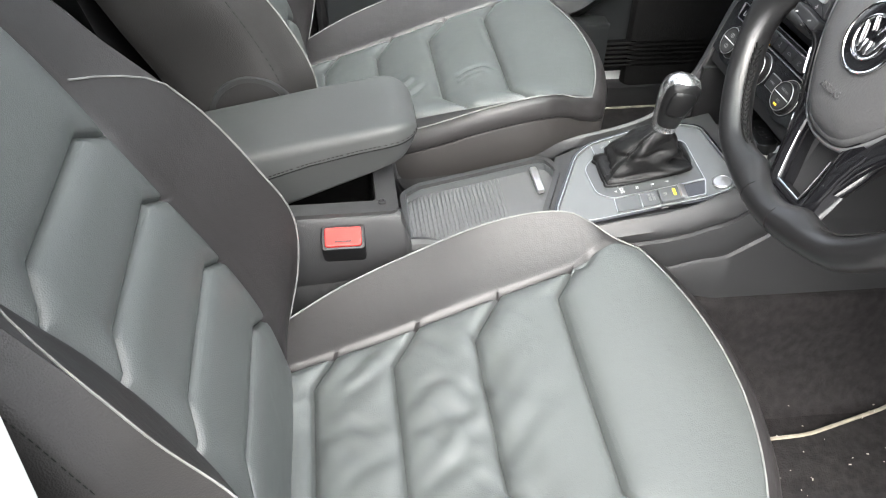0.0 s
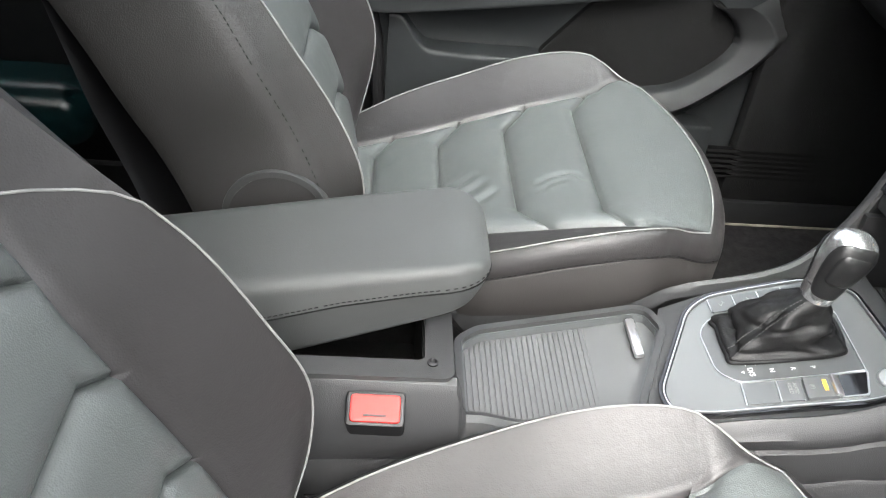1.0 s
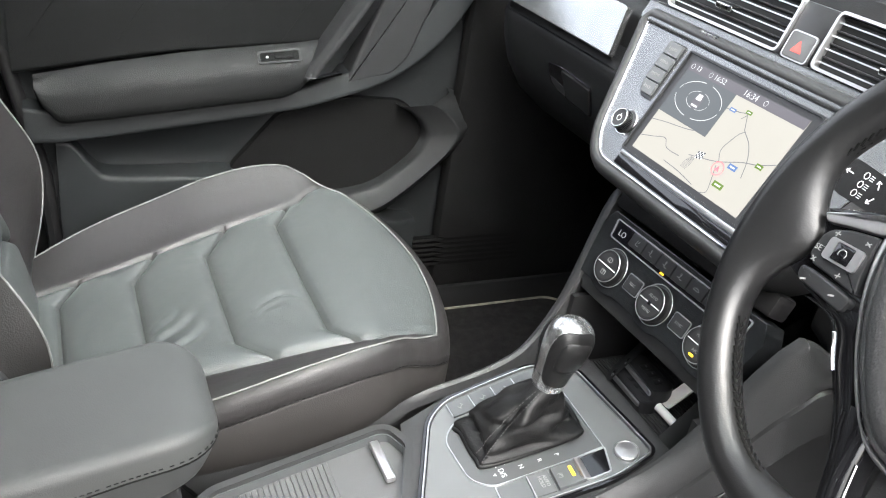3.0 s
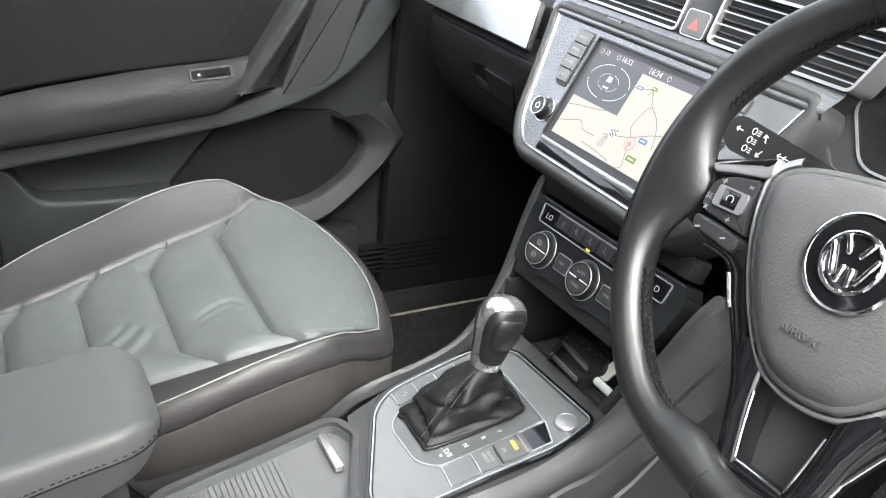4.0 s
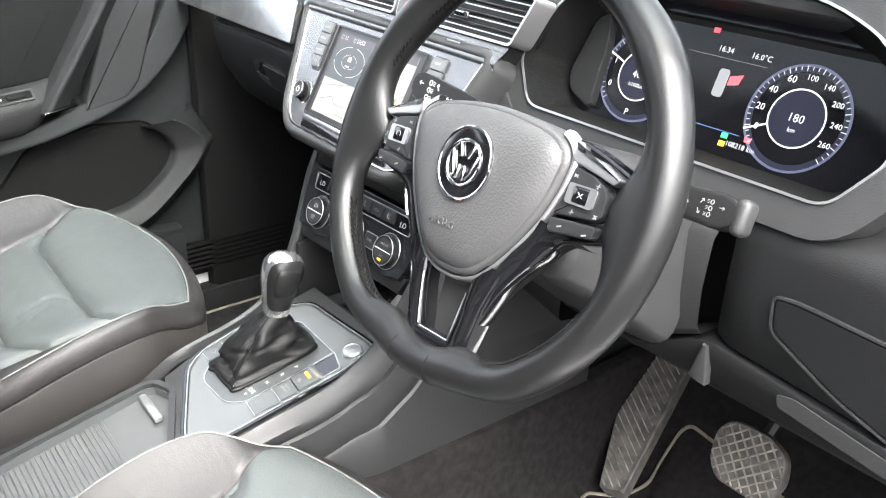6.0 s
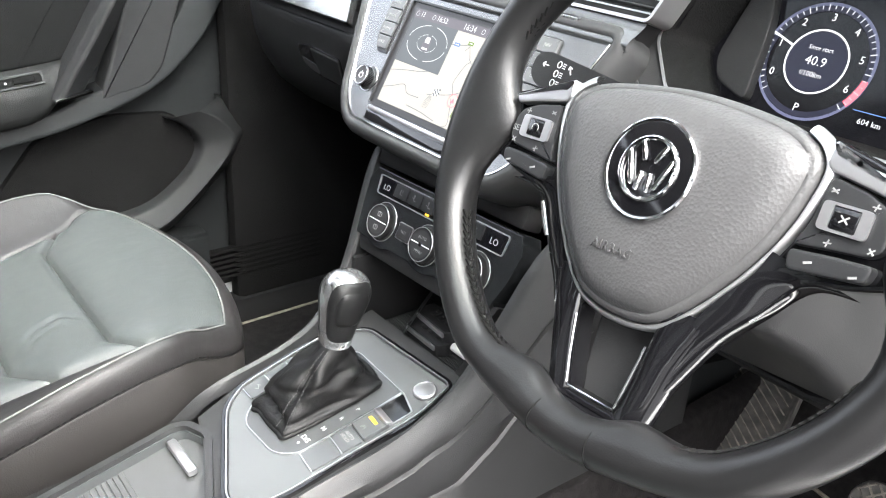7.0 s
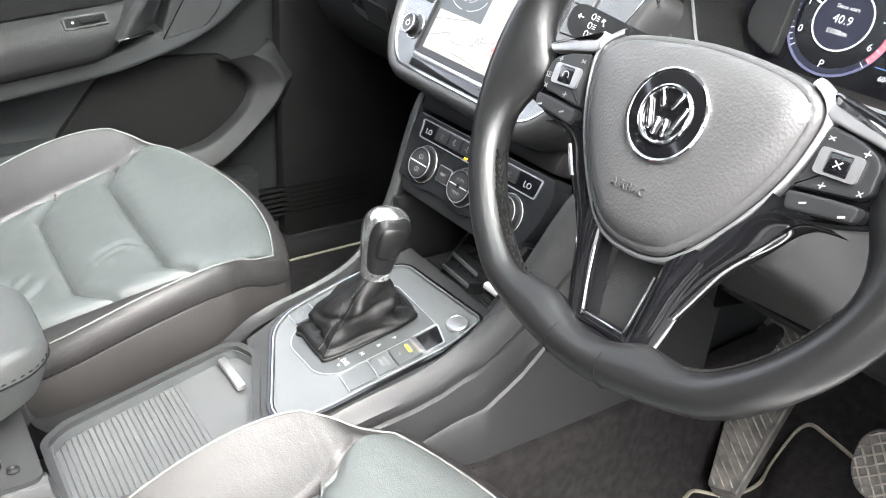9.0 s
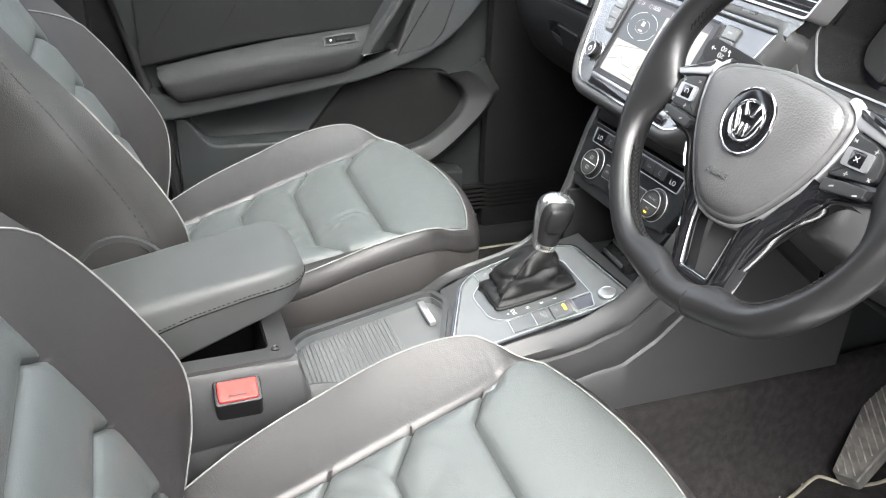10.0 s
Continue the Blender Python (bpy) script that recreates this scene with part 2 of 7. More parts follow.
def add_prism(bm, outline, z0, z1, m=Matrix(), bevel=0.0, crown=0.0):
    """Extrude a 2D outline from z0 to z1 in the frame m, with its upper edge bevelled inwards."""
    c = Vector((sum(p[0] for p in outline) / len(outline), sum(p[1] for p in outline) / len(outline)))
    rings = [(0.0, z0), (0.0, z1 - bevel)] + ([(bevel * 0.3, z1 - bevel * 0.3), (bevel, z1)] if bevel else [])
    loops = []
    for inset, z in rings:
        loop = []
        for i, p in enumerate(outline):
            a, b = Vector(outline[i - 1]), Vector(outline[(i + 1) % len(outline)])
            v = Vector(p)
            d = (b - a)
            nrm = Vector((-d.y, d.x))
            nrm = nrm.normalized() if nrm.length > 1e-9 else Vector((0, 0))
            if nrm.dot(c - v) < 0 and inset:
                pass
            loop.append(bm.verts.new(m @ Vector((*(v + nrm * inset * area_sign(outline)), z))))
        loops.append(loop)
    n = len(outline)
    for a, b in zip(loops, loops[1:]):
        for i in range(n):
            bm.faces.new((a[i], a[(i + 1) % n], b[(i + 1) % n], b[i]))
    bm.faces.new(loops[0])
    if crown:
        top = bm.verts.new(m @ Vector((c.x, c.y, z1 + crown)))
        for i in range(n):
            bm.faces.new((loops[-1][i], loops[-1][(i + 1) % n], top))
    else:
        bm.faces.new(loops[-1])


def area_sign(o):
    return 1.0 if sum(o[i - 1][0] * o[i][1] - o[i][0] * o[i - 1][1] for i in range(len(o))) > 0 else -1.0


def prism(outline, z0, z1, m=Matrix(), bevel=0.0, crown=0.0):
    bm = bm_new()
    add_prism(bm, outline, z0, z1, m, bevel, crown)
    return bm


def rect(x0, y0, x1, y1, r=0.0, n=4):
    o = [(x0, y0), (x1, y0), (x1, y1), (x0, y1)]
    return round_poly(o, r, n) if r else o


def add_frame(bm, outer, inner, z0, z1, m=Matrix()):
    """A flat frame between two outlines of as many points."""
    n = len(outer)
    rows = [[bm.verts.new(m @ Vector((*p, z))) for p in o] for o, z in ((outer, z0), (outer, z1), (inner, z1), (inner, z0))]
    for k in range(4):
        a, b = rows[k], rows[(k + 1) % 4]
        for i in range(n):
            bm.faces.new((a[i], a[(i + 1) % n], b[(i + 1) % n], b[i]))


def scaled(outline, d):
    """The outline moved outwards by d."""
    s = area_sign(outline)
    out = []
    for i, p in enumerate(outline):
        a, b = Vector(outline[i - 1]), Vector(outline[(i + 1) % len(outline)])
        t = (b - a).normalized() if (b - a).length > 1e-9 else Vector((1, 0))
        out.append((p[0] + t.y * d * s, p[1] - t.x * d * s))
    return out


def add_tube(bm, pts, r, closed=False, n=8, cap=True):
    P = [Vector(p) for p in pts]
    m = len(P)
    rings = []
    up = Vector((0.13, 0.21, 1)).normalized()
    prev = None
    for i, p in enumerate(P):
        a, b = (P[i - 1], P[(i + 1) % m]) if closed else (P[max(i - 1, 0)], P[min(i + 1, m - 1)])
        t = (b - a).normalized()
        if prev is None:
            u = t.orthogonal().normalized() if abs(t.dot(up)) > 0.95 else (up - t * up.dot(t)).normalized()
        else:
            u = (prev - t * prev.dot(t)).normalized()
        prev = u
        w = t.cross(u)
        rad = r[i] if isinstance(r, (list, tuple)) else r
        rings.append([bm.verts.new(p + (u * math.cos(q) + w * math.sin(q)) * rad) for q in (2 * math.pi * k / n for k in range(n))])
    for i in range(m if closed else m - 1):
        a, b = rings[i], rings[(i + 1) % m]
        shift = 0
        if closed and i == m - 1:
            shift = min(range(n), key=lambda s: (a[0].co - b[s].co).length)
        for k in range(n):
            bm.faces.new((a[k], a[(k + 1) % n], b[(k + 1 + shift) % n], b[(k + shift) % n]))
    if cap and not closed:
        bm.faces.new(rings[0])
        bm.faces.new(rings[-1])


def tube(pts, r, closed=False, n=8):
    bm = bm_new()
    add_tube(bm, pts, r, closed, n)
    return bm


def loft(sections, closed=False, caps=False):
    """A skin over sections of as many points each; closed: the sections are rings."""
    bm = bm_new()
    rows = [[bm.verts.new(p) for p in s] for s in sections]
    k = len(rows[0])
    for a, b in zip(rows, rows[1:]):
        for i in range(k if closed else k - 1):
            bm.faces.new((a[i], a[(i + 1) % k], b[(i + 1) % k], b[i]))
    if caps:
        bm.faces.new(rows[0])
        bm.faces.new(rows[-1])
    return bm


def add_lathe(bm, profile, m=Matrix(), n=32):
    rows = []
    for r, z in profile:
        rows.append([bm.verts.new(m @ Vector((r * math.cos(q), r * math.sin(q), z))) for q in (2 * math.pi * k / n for k in range(n))])
    for a, b in zip(rows, rows[1:]):
        for i in range(n):
            bm.faces.new((a[i], a[(i + 1) % n], b[(i + 1) % n], b[i]))
    bm.faces.new(rows[0])
    bm.faces.new(rows[-1])


def lathe(profile, m=Matrix(), n=32):
    bm = bm_new()
    add_lathe(bm, profile, m, n)
    return bm


def add_box(bm, size, m=Matrix(), bevel=0.0, seg=2):
    start = set(bm.verts)
    res = bmesh.ops.create_cube(bm, size=1.0, matrix=m @ Matrix.Diagonal((*size, 1)))
    if bevel:
        edges = {e for v in res["verts"] for e in v.link_edges}
        bmesh.ops.bevel(bm, geom=list(edges), offset=bevel, segments=seg, profile=0.5, affect="EDGES")


def box(size, m=Matrix(), bevel=0.0, seg=2):
    bm = bm_new()
    add_box(bm, size, m, bevel, seg)
    return bm


def text_mesh(body, size, m, depth=0.0002, align="CENTER"):
    cu = bpy.data.curves.new("lettering", "FONT")
    cu.body, cu.size, cu.extrude, cu.align_x, cu.align_y = body, size, depth, align, "CENTER"
    cu.resolution_u = 2
    ob = bpy.data.objects.new("lettering", cu)
    me = bpy.data.meshes.new_from_object(ob)
    bpy.data.objects.remove(ob)
    bpy.data.curves.remove(cu)
    me.transform(m)
    bm = bm_new()
    bm.from_mesh(me)
    bpy.data.meshes.remove(me)
    return bm


def stitches(bm, pts, length=0.004, gap=0.0025, r=0.0004):
    """A row of stitches along a line."""
    P = [Vector(p) for p in pts]
    acc = 0.0
    for a, b in zip(P, P[1:]):
        d = (b - a).length
        if d < 1e-6:
            continue
        t = (b - a) / d
        s = (length + gap) - acc if acc else 0.0
        while s + length < d:
            q = a + t * s
            m = basis(q + t * length / 2, t, t.orthogonal())
            bmesh.ops.create_cube(bm, size=1.0, matrix=m @ Matrix.Diagonal((length, r * 2, r * 2, 1)))
            s += length + gap
        acc = max(0.0, d - s + length + gap) if s < d + length + gap else 0.0
        acc = min(acc, length + gap)

# ---- large structure ----
ground = part("ground", box((400, 400, 0.02), pose(0, 0, -0.46)), ASPHALT, smooth=0)
tagged(ground, "dark grey asphalt of the yard round the car", "ground", kind="structure")


def floor_height(x, y):
    side = smoothstep(1.10, 1.42, y)
    return 0.02 + 0.42 * side


floor_secs = []
for i in range(40):
    y = -1.5 + 2.95 * i / 39
    floor_secs.append([Vector((x, y, floor_height(x, y) + 0.003 * noise.noise((x * 9, y * 9, 0)))) for x in np.linspace(-0.76, 0.76, 40)])
bmf = loft(floor_secs)
for f in list(bmf.faces):
    pass
floor = part("floor", bmf, CARPET)
mod = floor.modifiers.new("thickness", "SOLIDIFY")
mod.thickness, mod.offset = 0.03, -1
tagged(floor, "black needle-felt carpet of the footwells", "floor", kind="structure")

# unseen walls added round the car to cut low sky light
for k, (x, y, w, d) in enumerate(((5.0, 0, 0.3, 12), (-5.0, 0, 0.3, 12), (0, 6.15, 10.3, 0.3), (0, -6.15, 10.3, 0.3))):
    wall = part("wall_%s" % ("east", "west", "north", "south")[k], box((w, d, 1.1), pose(x, y, 0.09)), BLOCKING_WALL, smooth=0)
    tagged(wall, "plain unseen wall added to hold back low sky light", "wall", kind="structure")

# body shell: roof, pillars, sills, rear wall
shell = thing("car_body", "white painted car body with open door aperture", "car body", kind="structure")
part("roof_rear", box((1.16, 0.9, 0.05), pose(0, -1.25, 1.24), 0.02), HEADLINER, shell)
part("roof_front", box((1.16, 0.12, 0.05), pose(0, 0.38, 1.23), 0.02), HEADLINER, shell)
for sx in (-1, 1):
    part("roof_rail", box((0.12, 1.2, 0.05), pose(0.52 * sx, -0.22, 1.24), 0.02), HEADLINER, shell)
# out of view: lining added to shade the rear, pane to light the front
part("roof_shade_panel", box((0.94, 0.76, 0.03), pose(0, -0.43, 1.245), 0.008), HEADLINER, shell)
part("roof_light_pane", box((0.92, 0.40, 0.006), pose(0, 0.14, 1.25)), GLASS, shell).visible_shadow = False
part("rear_wall", box((1.5, 0.06, 0.75), pose(0, -1.6, 0.35), 0.02), PLASTIC_DARK, shell)
for sx in (-1, 1):
    part("sill", box((0.09, 3.0, 0.42), pose(0.80 * sx, -0.1, -0.10), 0.02), PAINT_WHITE, shell)
    part("sill_cover", box((0.05, 2.9, 0.10), pose(0.73 * sx, -0.1, 0.04), 0.015), PLASTIC_DARK, shell)
    part("pillar_front", box((0.05, 0.95, 0.07), pose(0.62 * sx, 0.86, 1.05, -27), 0.02), PLASTIC, shell)
part("pillar_rear", box((0.08, 0.16, 0.95), pose(-0.70, -0.26, 0.74, 0, 8), 0.02), PLASTIC, shell)
part("pillar_rear", box((0.06, 0.16, 1.15), pose(0.732, -0.170, 0.62, 0, -2), 0.01), PLASTIC_DARK, shell)
part("pillar_flange", box((0.05, 0.018, 1.15), pose(0.715, -0.079, 0.62, 0, -2), 0.006), PAINT_WHITE, shell)
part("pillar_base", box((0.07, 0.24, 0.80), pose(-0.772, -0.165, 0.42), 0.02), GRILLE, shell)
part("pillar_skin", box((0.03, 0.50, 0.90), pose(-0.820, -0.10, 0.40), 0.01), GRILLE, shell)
part("windscreen", box((1.2, 1.05, 0.006), pose(0, 0.90, 1.03, -25)), GLASS, shell).visible_shadow = False
for sx in (-1, 1):
    part("rear_door_skin", box((0.06, 1.36, 0.80), pose(0.78 * sx, -0.91, 0.32), 0.02), PAINT_WHITE, shell)
    part("rear_door_lining", box((0.03, 1.34, 0.76), pose(0.735 * sx, -0.91, 0.33), 0.01), DOOR_PLASTIC, shell)
    part("rear_side_glass", box((0.01, 1.36, 0.52), pose(0.69 * sx, -0.91, 0.96, 0, -14 * sx)), TINTED, shell, "dark privacy glass")
part("rear_glass", box((1.2, 0.01, 0.55), pose(0, -1.50, 0.95, 25)), TINTED, shell, "dark privacy glass")
part("firewall", box((1.5, 0.04, 0.75), pose(0, 1.48, 0.42), 0.01), PLASTIC_DARK, shell)
# matt black puts the far footwell's shade into the colour; near side is paler
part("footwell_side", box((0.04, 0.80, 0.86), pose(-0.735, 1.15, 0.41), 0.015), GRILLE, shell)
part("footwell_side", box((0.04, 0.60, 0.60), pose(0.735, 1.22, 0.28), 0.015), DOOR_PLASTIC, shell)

for sx in (-1, 1):
    secs = []
    for y in np.linspace(0.45, 1.46, 26):
        w = 0.100
        top = 0.30 + 0.22 * smoothstep(0.55, 0.85, y)
        secs.append([Vector((sx * a, y, z)) for a, z in ((w - 0.05, top), (w - 0.012, top - 0.05), (w, top - 0.12), (w + 0.006, 0.19), (w + 0.004, 0.15))])
    part("tunnel_side", loft(secs), DOOR_PLASTIC, shell, smooth=60)

# ---- front seats ----
SEAT_PROFILE = [(-0.12, 0.240), (-0.05, 0.258), (0.0, 0.268), (0.06, 0.281), (0.15, 0.304), (0.25, 0.331), (0.365, 0.359), (0.44, 0.371), (0.485, 0.372), (0.52, 0.3687)]
CREST_X = [(-0.12, 0.172), (-0.05, 0.178), (0.0, 0.184), (0.1, 0.2166), (0.2, 0.2396), (0.3, 0.2484), (0.38, 0.2437), (0.44, 0.2265), (0.48, 0.2115), (0.52, 0.1985)]
CREST_Z = [(-0.12, 0.243), (-0.05, 0.2613), (0.0, 0.2807), (0.1, 0.3216), (0.2, 0.3537), (0.3, 0.3883), (0.38, 0.4022), (0.44, 0.3935), (0.48, 0.3790), (0.52, 0.3700)]
SEAM_X = [(-0.12, 0.115), (0.0, 0.122), (0.064, 0.130), (0.163, 0.143), (0.27, 0.160), (0.379, 0.177), (0.44, 0.196), (0.48, 0.2015), (0.52, 0.196)]
RISE_X = [(-0.12, 0.115), (0.0, 0.122), (0.064, 0.130), (0.163, 0.143), (0.27, 0.160), (0.379, 0.177), (0.44, 0.186), (0.48, 0.187), (0.52, 0.182)]
GROOVES = (0.060, 0.157, 0.256, 0.363)
KNEE_X = [(0.06, 0.092), (0.157, 0.098), (0.257, 0.107), (0.363, 0.139)]


def front_edge(x):
    """The cushion's curved front edge in plan."""
    return 0.523 - 1.1 * x * x


def chevron(x, v, y_of=1.0):
    """How far a panel edge swings forward towards the bolsters."""
    return 0.68 * min(max(0.0, abs(x) - interp(v, KNEE_X)), 0.056) * smoothstep(0.52, 0.385, v)


def groove_y(y0, x):
    return y0 + chevron(x, y0)


WRINKLE = 1.0
# folds worn into the cushions: from x, y to x, y, depth and width
DRIVER_FOLDS = [(-0.141, 0.138, -0.062, 0.080, 0.0025, 0.011), (-0.099, 0.150, -0.063, 0.103, 0.0019, 0.008), (-0.015, 0.074, -0.014, 0.138, 0.0022, 0.010),
                (0.056, 0.086, 0.029, 0.142, 0.0022, 0.011), (-0.026, 0.168, -0.055, 0.201, 0.0025, 0.009), (-0.055, 0.201, -0.025, 0.242, 0.0017, 0.008),
                (-0.027, 0.234, 0.042, 0.229, 0.0019, 0.010), (0.008, 0.174, 0.0, 0.240, 0.0019, 0.010), (-0.126, 0.184, -0.100, 0.227, 0.0019, 0.010),
                (-0.053, 0.262, -0.006, 0.278, 0.0011, 0.009), (0.081, 0.175, 0.059, 0.238, 0.0022, 0.011), (-0.070, 0.018, -0.087, 0.050, 0.0017, 0.008), (0.008, 0.015, -0.044, 0.052, 0.0017, 0.009)]
PASSENGER_FOLDS = [(0.062, 0.286, 0.045, 0.322, 0.0032, 0.0055), (0.045, 0.322, 0.061, 0.347, 0.0024, 0.0050), (0.080, 0.286, 0.061, 0.315, 0.0024, 0.0050),
                   (0.035, 0.214, 0.064, 0.172, 0.0030, 0.0065), (0.060, 0.228, 0.091, 0.191, 0.0030, 0.0065), (0.015, 0.200, 0.040, 0.168, 0.0018, 0.0060)]
FOLDS = DRIVER_FOLDS


def cushion_offset(x, y):
    xs, xc, xv = smooth_interp(y, RISE_X), smooth_interp(y, CREST_X), smooth_interp(y, SEAM_X)
    ax = abs(x)
    h = 0.0
    if ax > xs:
        s = (ax - xs) / max(xc - xs, 0.004)
        full = 0.0130 * (1 - math.exp(-min(0.03 * smoothstep(0.40, 0.46, y), 0.528 - y) / 0.0085)) - 0.0068
        h += max(0.0, full) * max(0.0, 1 - s)
        h += (smooth_interp(y, CREST_Z) - smooth_interp(y, SEAT_PROFILE)) * (s ** 1.3) - 0.0035 * smoothstep(0.475, 0.45, y) * math.exp(-((ax - xv) / 0.004) ** 2)
    else:
        d = min(abs(y - groove_y(g, x)) for g in GROOVES) * 0.85
        edge = min(d, xs - ax + 0.03 * smoothstep(0.40, 0.46, y), 0.528 - y)
        h += 0.0130 * (1 - math.exp(-edge / 0.0085)) - 0.0040 * math.exp(-(d / 0.0024) ** 2) - 0.003 * smoothstep(0.475, 0.45, y) * math.exp(-((ax - xv) / 0.004) ** 2)
        h -= 0.0065 + 0.004 * math.cos(ax / xs * 1.5)
        soft = WRINKLE * smoothstep(0.36, 0.26, y) * smoothstep(0.0, 0.06, y)
        wob = noise.noise((x * 15 + y * 6, y * 8 + 3.1, 0.5)) * 0.0050 + noise.noise((x * 36 + y * 30, y * 13, 2.5)) * 0.0020
        wob -= WRINKLE * 0.0046 * max(0.0, noise.noise((x * 26 - y * 34, y * 9 + x * 9, 7.5))) ** 0.7
        h += soft * wob * smoothstep(0.0, 0.02, xs - ax)
        for x0, y0, x1, y1, deep, wide in FOLDS:
            ex, ey = x1 - x0, y1 - y0
            q = ((x - x0) * ex + (y - y0) * ey) / (ex * ex + ey * ey)
            if -0.3 < q < 1.3:
                side = ((x - x0) * ey - (y - y0) * ex) / math.hypot(ex, ey) + 0.003 * math.sin(q * 4.0)
                ends = smoothstep(-0.3, 0.15, q) * smoothstep(1.3, 0.85, q) * smoothstep(0.0, 0.012, edge)
                h -= ends * deep * (math.exp(-(side / wide) ** 2) - 0.55 * math.exp(-((side - 1.7 * wide) / wide) ** 2))
    return h


def cushion_point(x, y):
    yy = y if y < 0.40 else 0.40 + (y - 0.40) * (front_edge(x) - 0.40) / 0.12
    return Vector((x, yy, smooth_interp(y, SEAT_PROFILE) + cushion_offset(x, y)))


def seam_at(v):
    """The bolster seam where the panel row v meets it."""
    return smooth_interp(v + chevron(smooth_interp(v, SEAM_X), v), SEAM_X)


def cushion_grid(x, v):
    return cushion_point(x, v + chevron(x, v))


def region_mesh(fn, us, vs, region):
    """Split one surface into pieces by region(i, j)."""
    pts = [[fn(u, v) for u in us(v)] for v in vs]
    mids = {}
    for j in range(len(vs) - 1):
        row0, row1 = us(vs[j]), us(vs[j + 1])
        for i in range(len(row0) - 1):
            um = (row0[i] + row0[i + 1] + row1[i] + row1[i + 1]) / 4
            mids.setdefault(region(um, (vs[j] + vs[j + 1]) / 2), []).append((i, j))
    out = {}
    for key, cells in mids.items():
        bm = bm_new()
        made = {}

        def vert(i, j):
            if (i, j) not in made:
                made[(i, j)] = bm.verts.new(pts[j][i])
            return made[(i, j)]
        for i, j in cells:
            bm.faces.new((vert(i, j), vert(i + 1, j), vert(i + 1, j + 1), vert(i, j + 1)))
        out[key] = bm
    return out


BACK_TILT = radians(19.5)
BACK_O = Vector((0, 0.018, 0.303))
BACK_UP = Vector((0, -math.sin(BACK_TILT), math.cos(BACK_TILT)))
BACK_N = Vector((0, math.cos(BACK_TILT), math.sin(BACK_TILT)))
BACK_CREST_X = [(-0.08, 0.185), (-0.03, 0.1948), (0.05, 0.2119), (0.12, 0.2191), (0.2, 0.212), (0.28, 0.2107), (0.34, 0.200), (0.42, 0.185), (0.52, 0.165), (0.60, 0.145), (0.66, 0.11)]
BACK_CREST_H = [(-0.08, -0.02), (-0.03, 0.0), (0.05, 0.0501), (0.12, 0.0739), (0.2, 0.0681), (0.28, 0.0496), (0.34, 0.032), (0.42, 0.004), (0.52, -0.025), (0.66, -0.06)]
BACK_MID_H = [(-0.08, -0.01), (0.0, 0.005), (0.085, 0.014), (0.185, 0.010), (0.28, -0.002), (0.37, -0.018), (0.45, -0.030), (0.55, -0.045), (0.66, -0.065)]
BACK_SEAM_X = [(-0.08, 0.134), (0.1, 0.129), (0.2, 0.123), (0.3, 0.122), (0.40, 0.132), (0.5, 0.120), (0.66, 0.08)]
BACK_GROOVES = (0.085, 0.185, 0.281, 0.368)


def back_chevron(x, v):
    return -0.7 * min(max(0.0, abs(x) - 0.088), 0.042) * smoothstep(0.47, 0.38, v)


def back_offset(x, s):
    xs, xc = smooth_interp(s, BACK_SEAM_X), smooth_interp(s, BACK_CREST_X)
    ax = abs(x)
    h = smooth_interp(s, BACK_MID_H)
    if ax > xs:
        q = (ax - xs) / max(xc - xs, 0.004)
        h += (smooth_interp(s, BACK_CREST_H) - h) * q ** 1.15 - 0.004 * math.exp(-((ax - xs) / 0.005) ** 2)
    else:
        d = min(abs(s - (g + back_chevron(x, g))) for g in BACK_GROOVES) * 0.85
        edge = min(d, xs - ax)
        h += 0.0115 * (1 - math.exp(-edge / 0.0085)) - 0.0036 * math.exp(-(d / 0.0024) ** 2) - 0.0035
    h += 0.0012 * noise.noise((x * 14, s * 9, 4.0))
    return h


def back_point(x, s, lift=0.0):
    return BACK_O + Vector((x, 0, 0)) + BACK_UP * s + BACK_N * (back_offset(x, s) + lift)


def back_grid(x, v):
    return back_point(x, v + back_chevron(x, v))


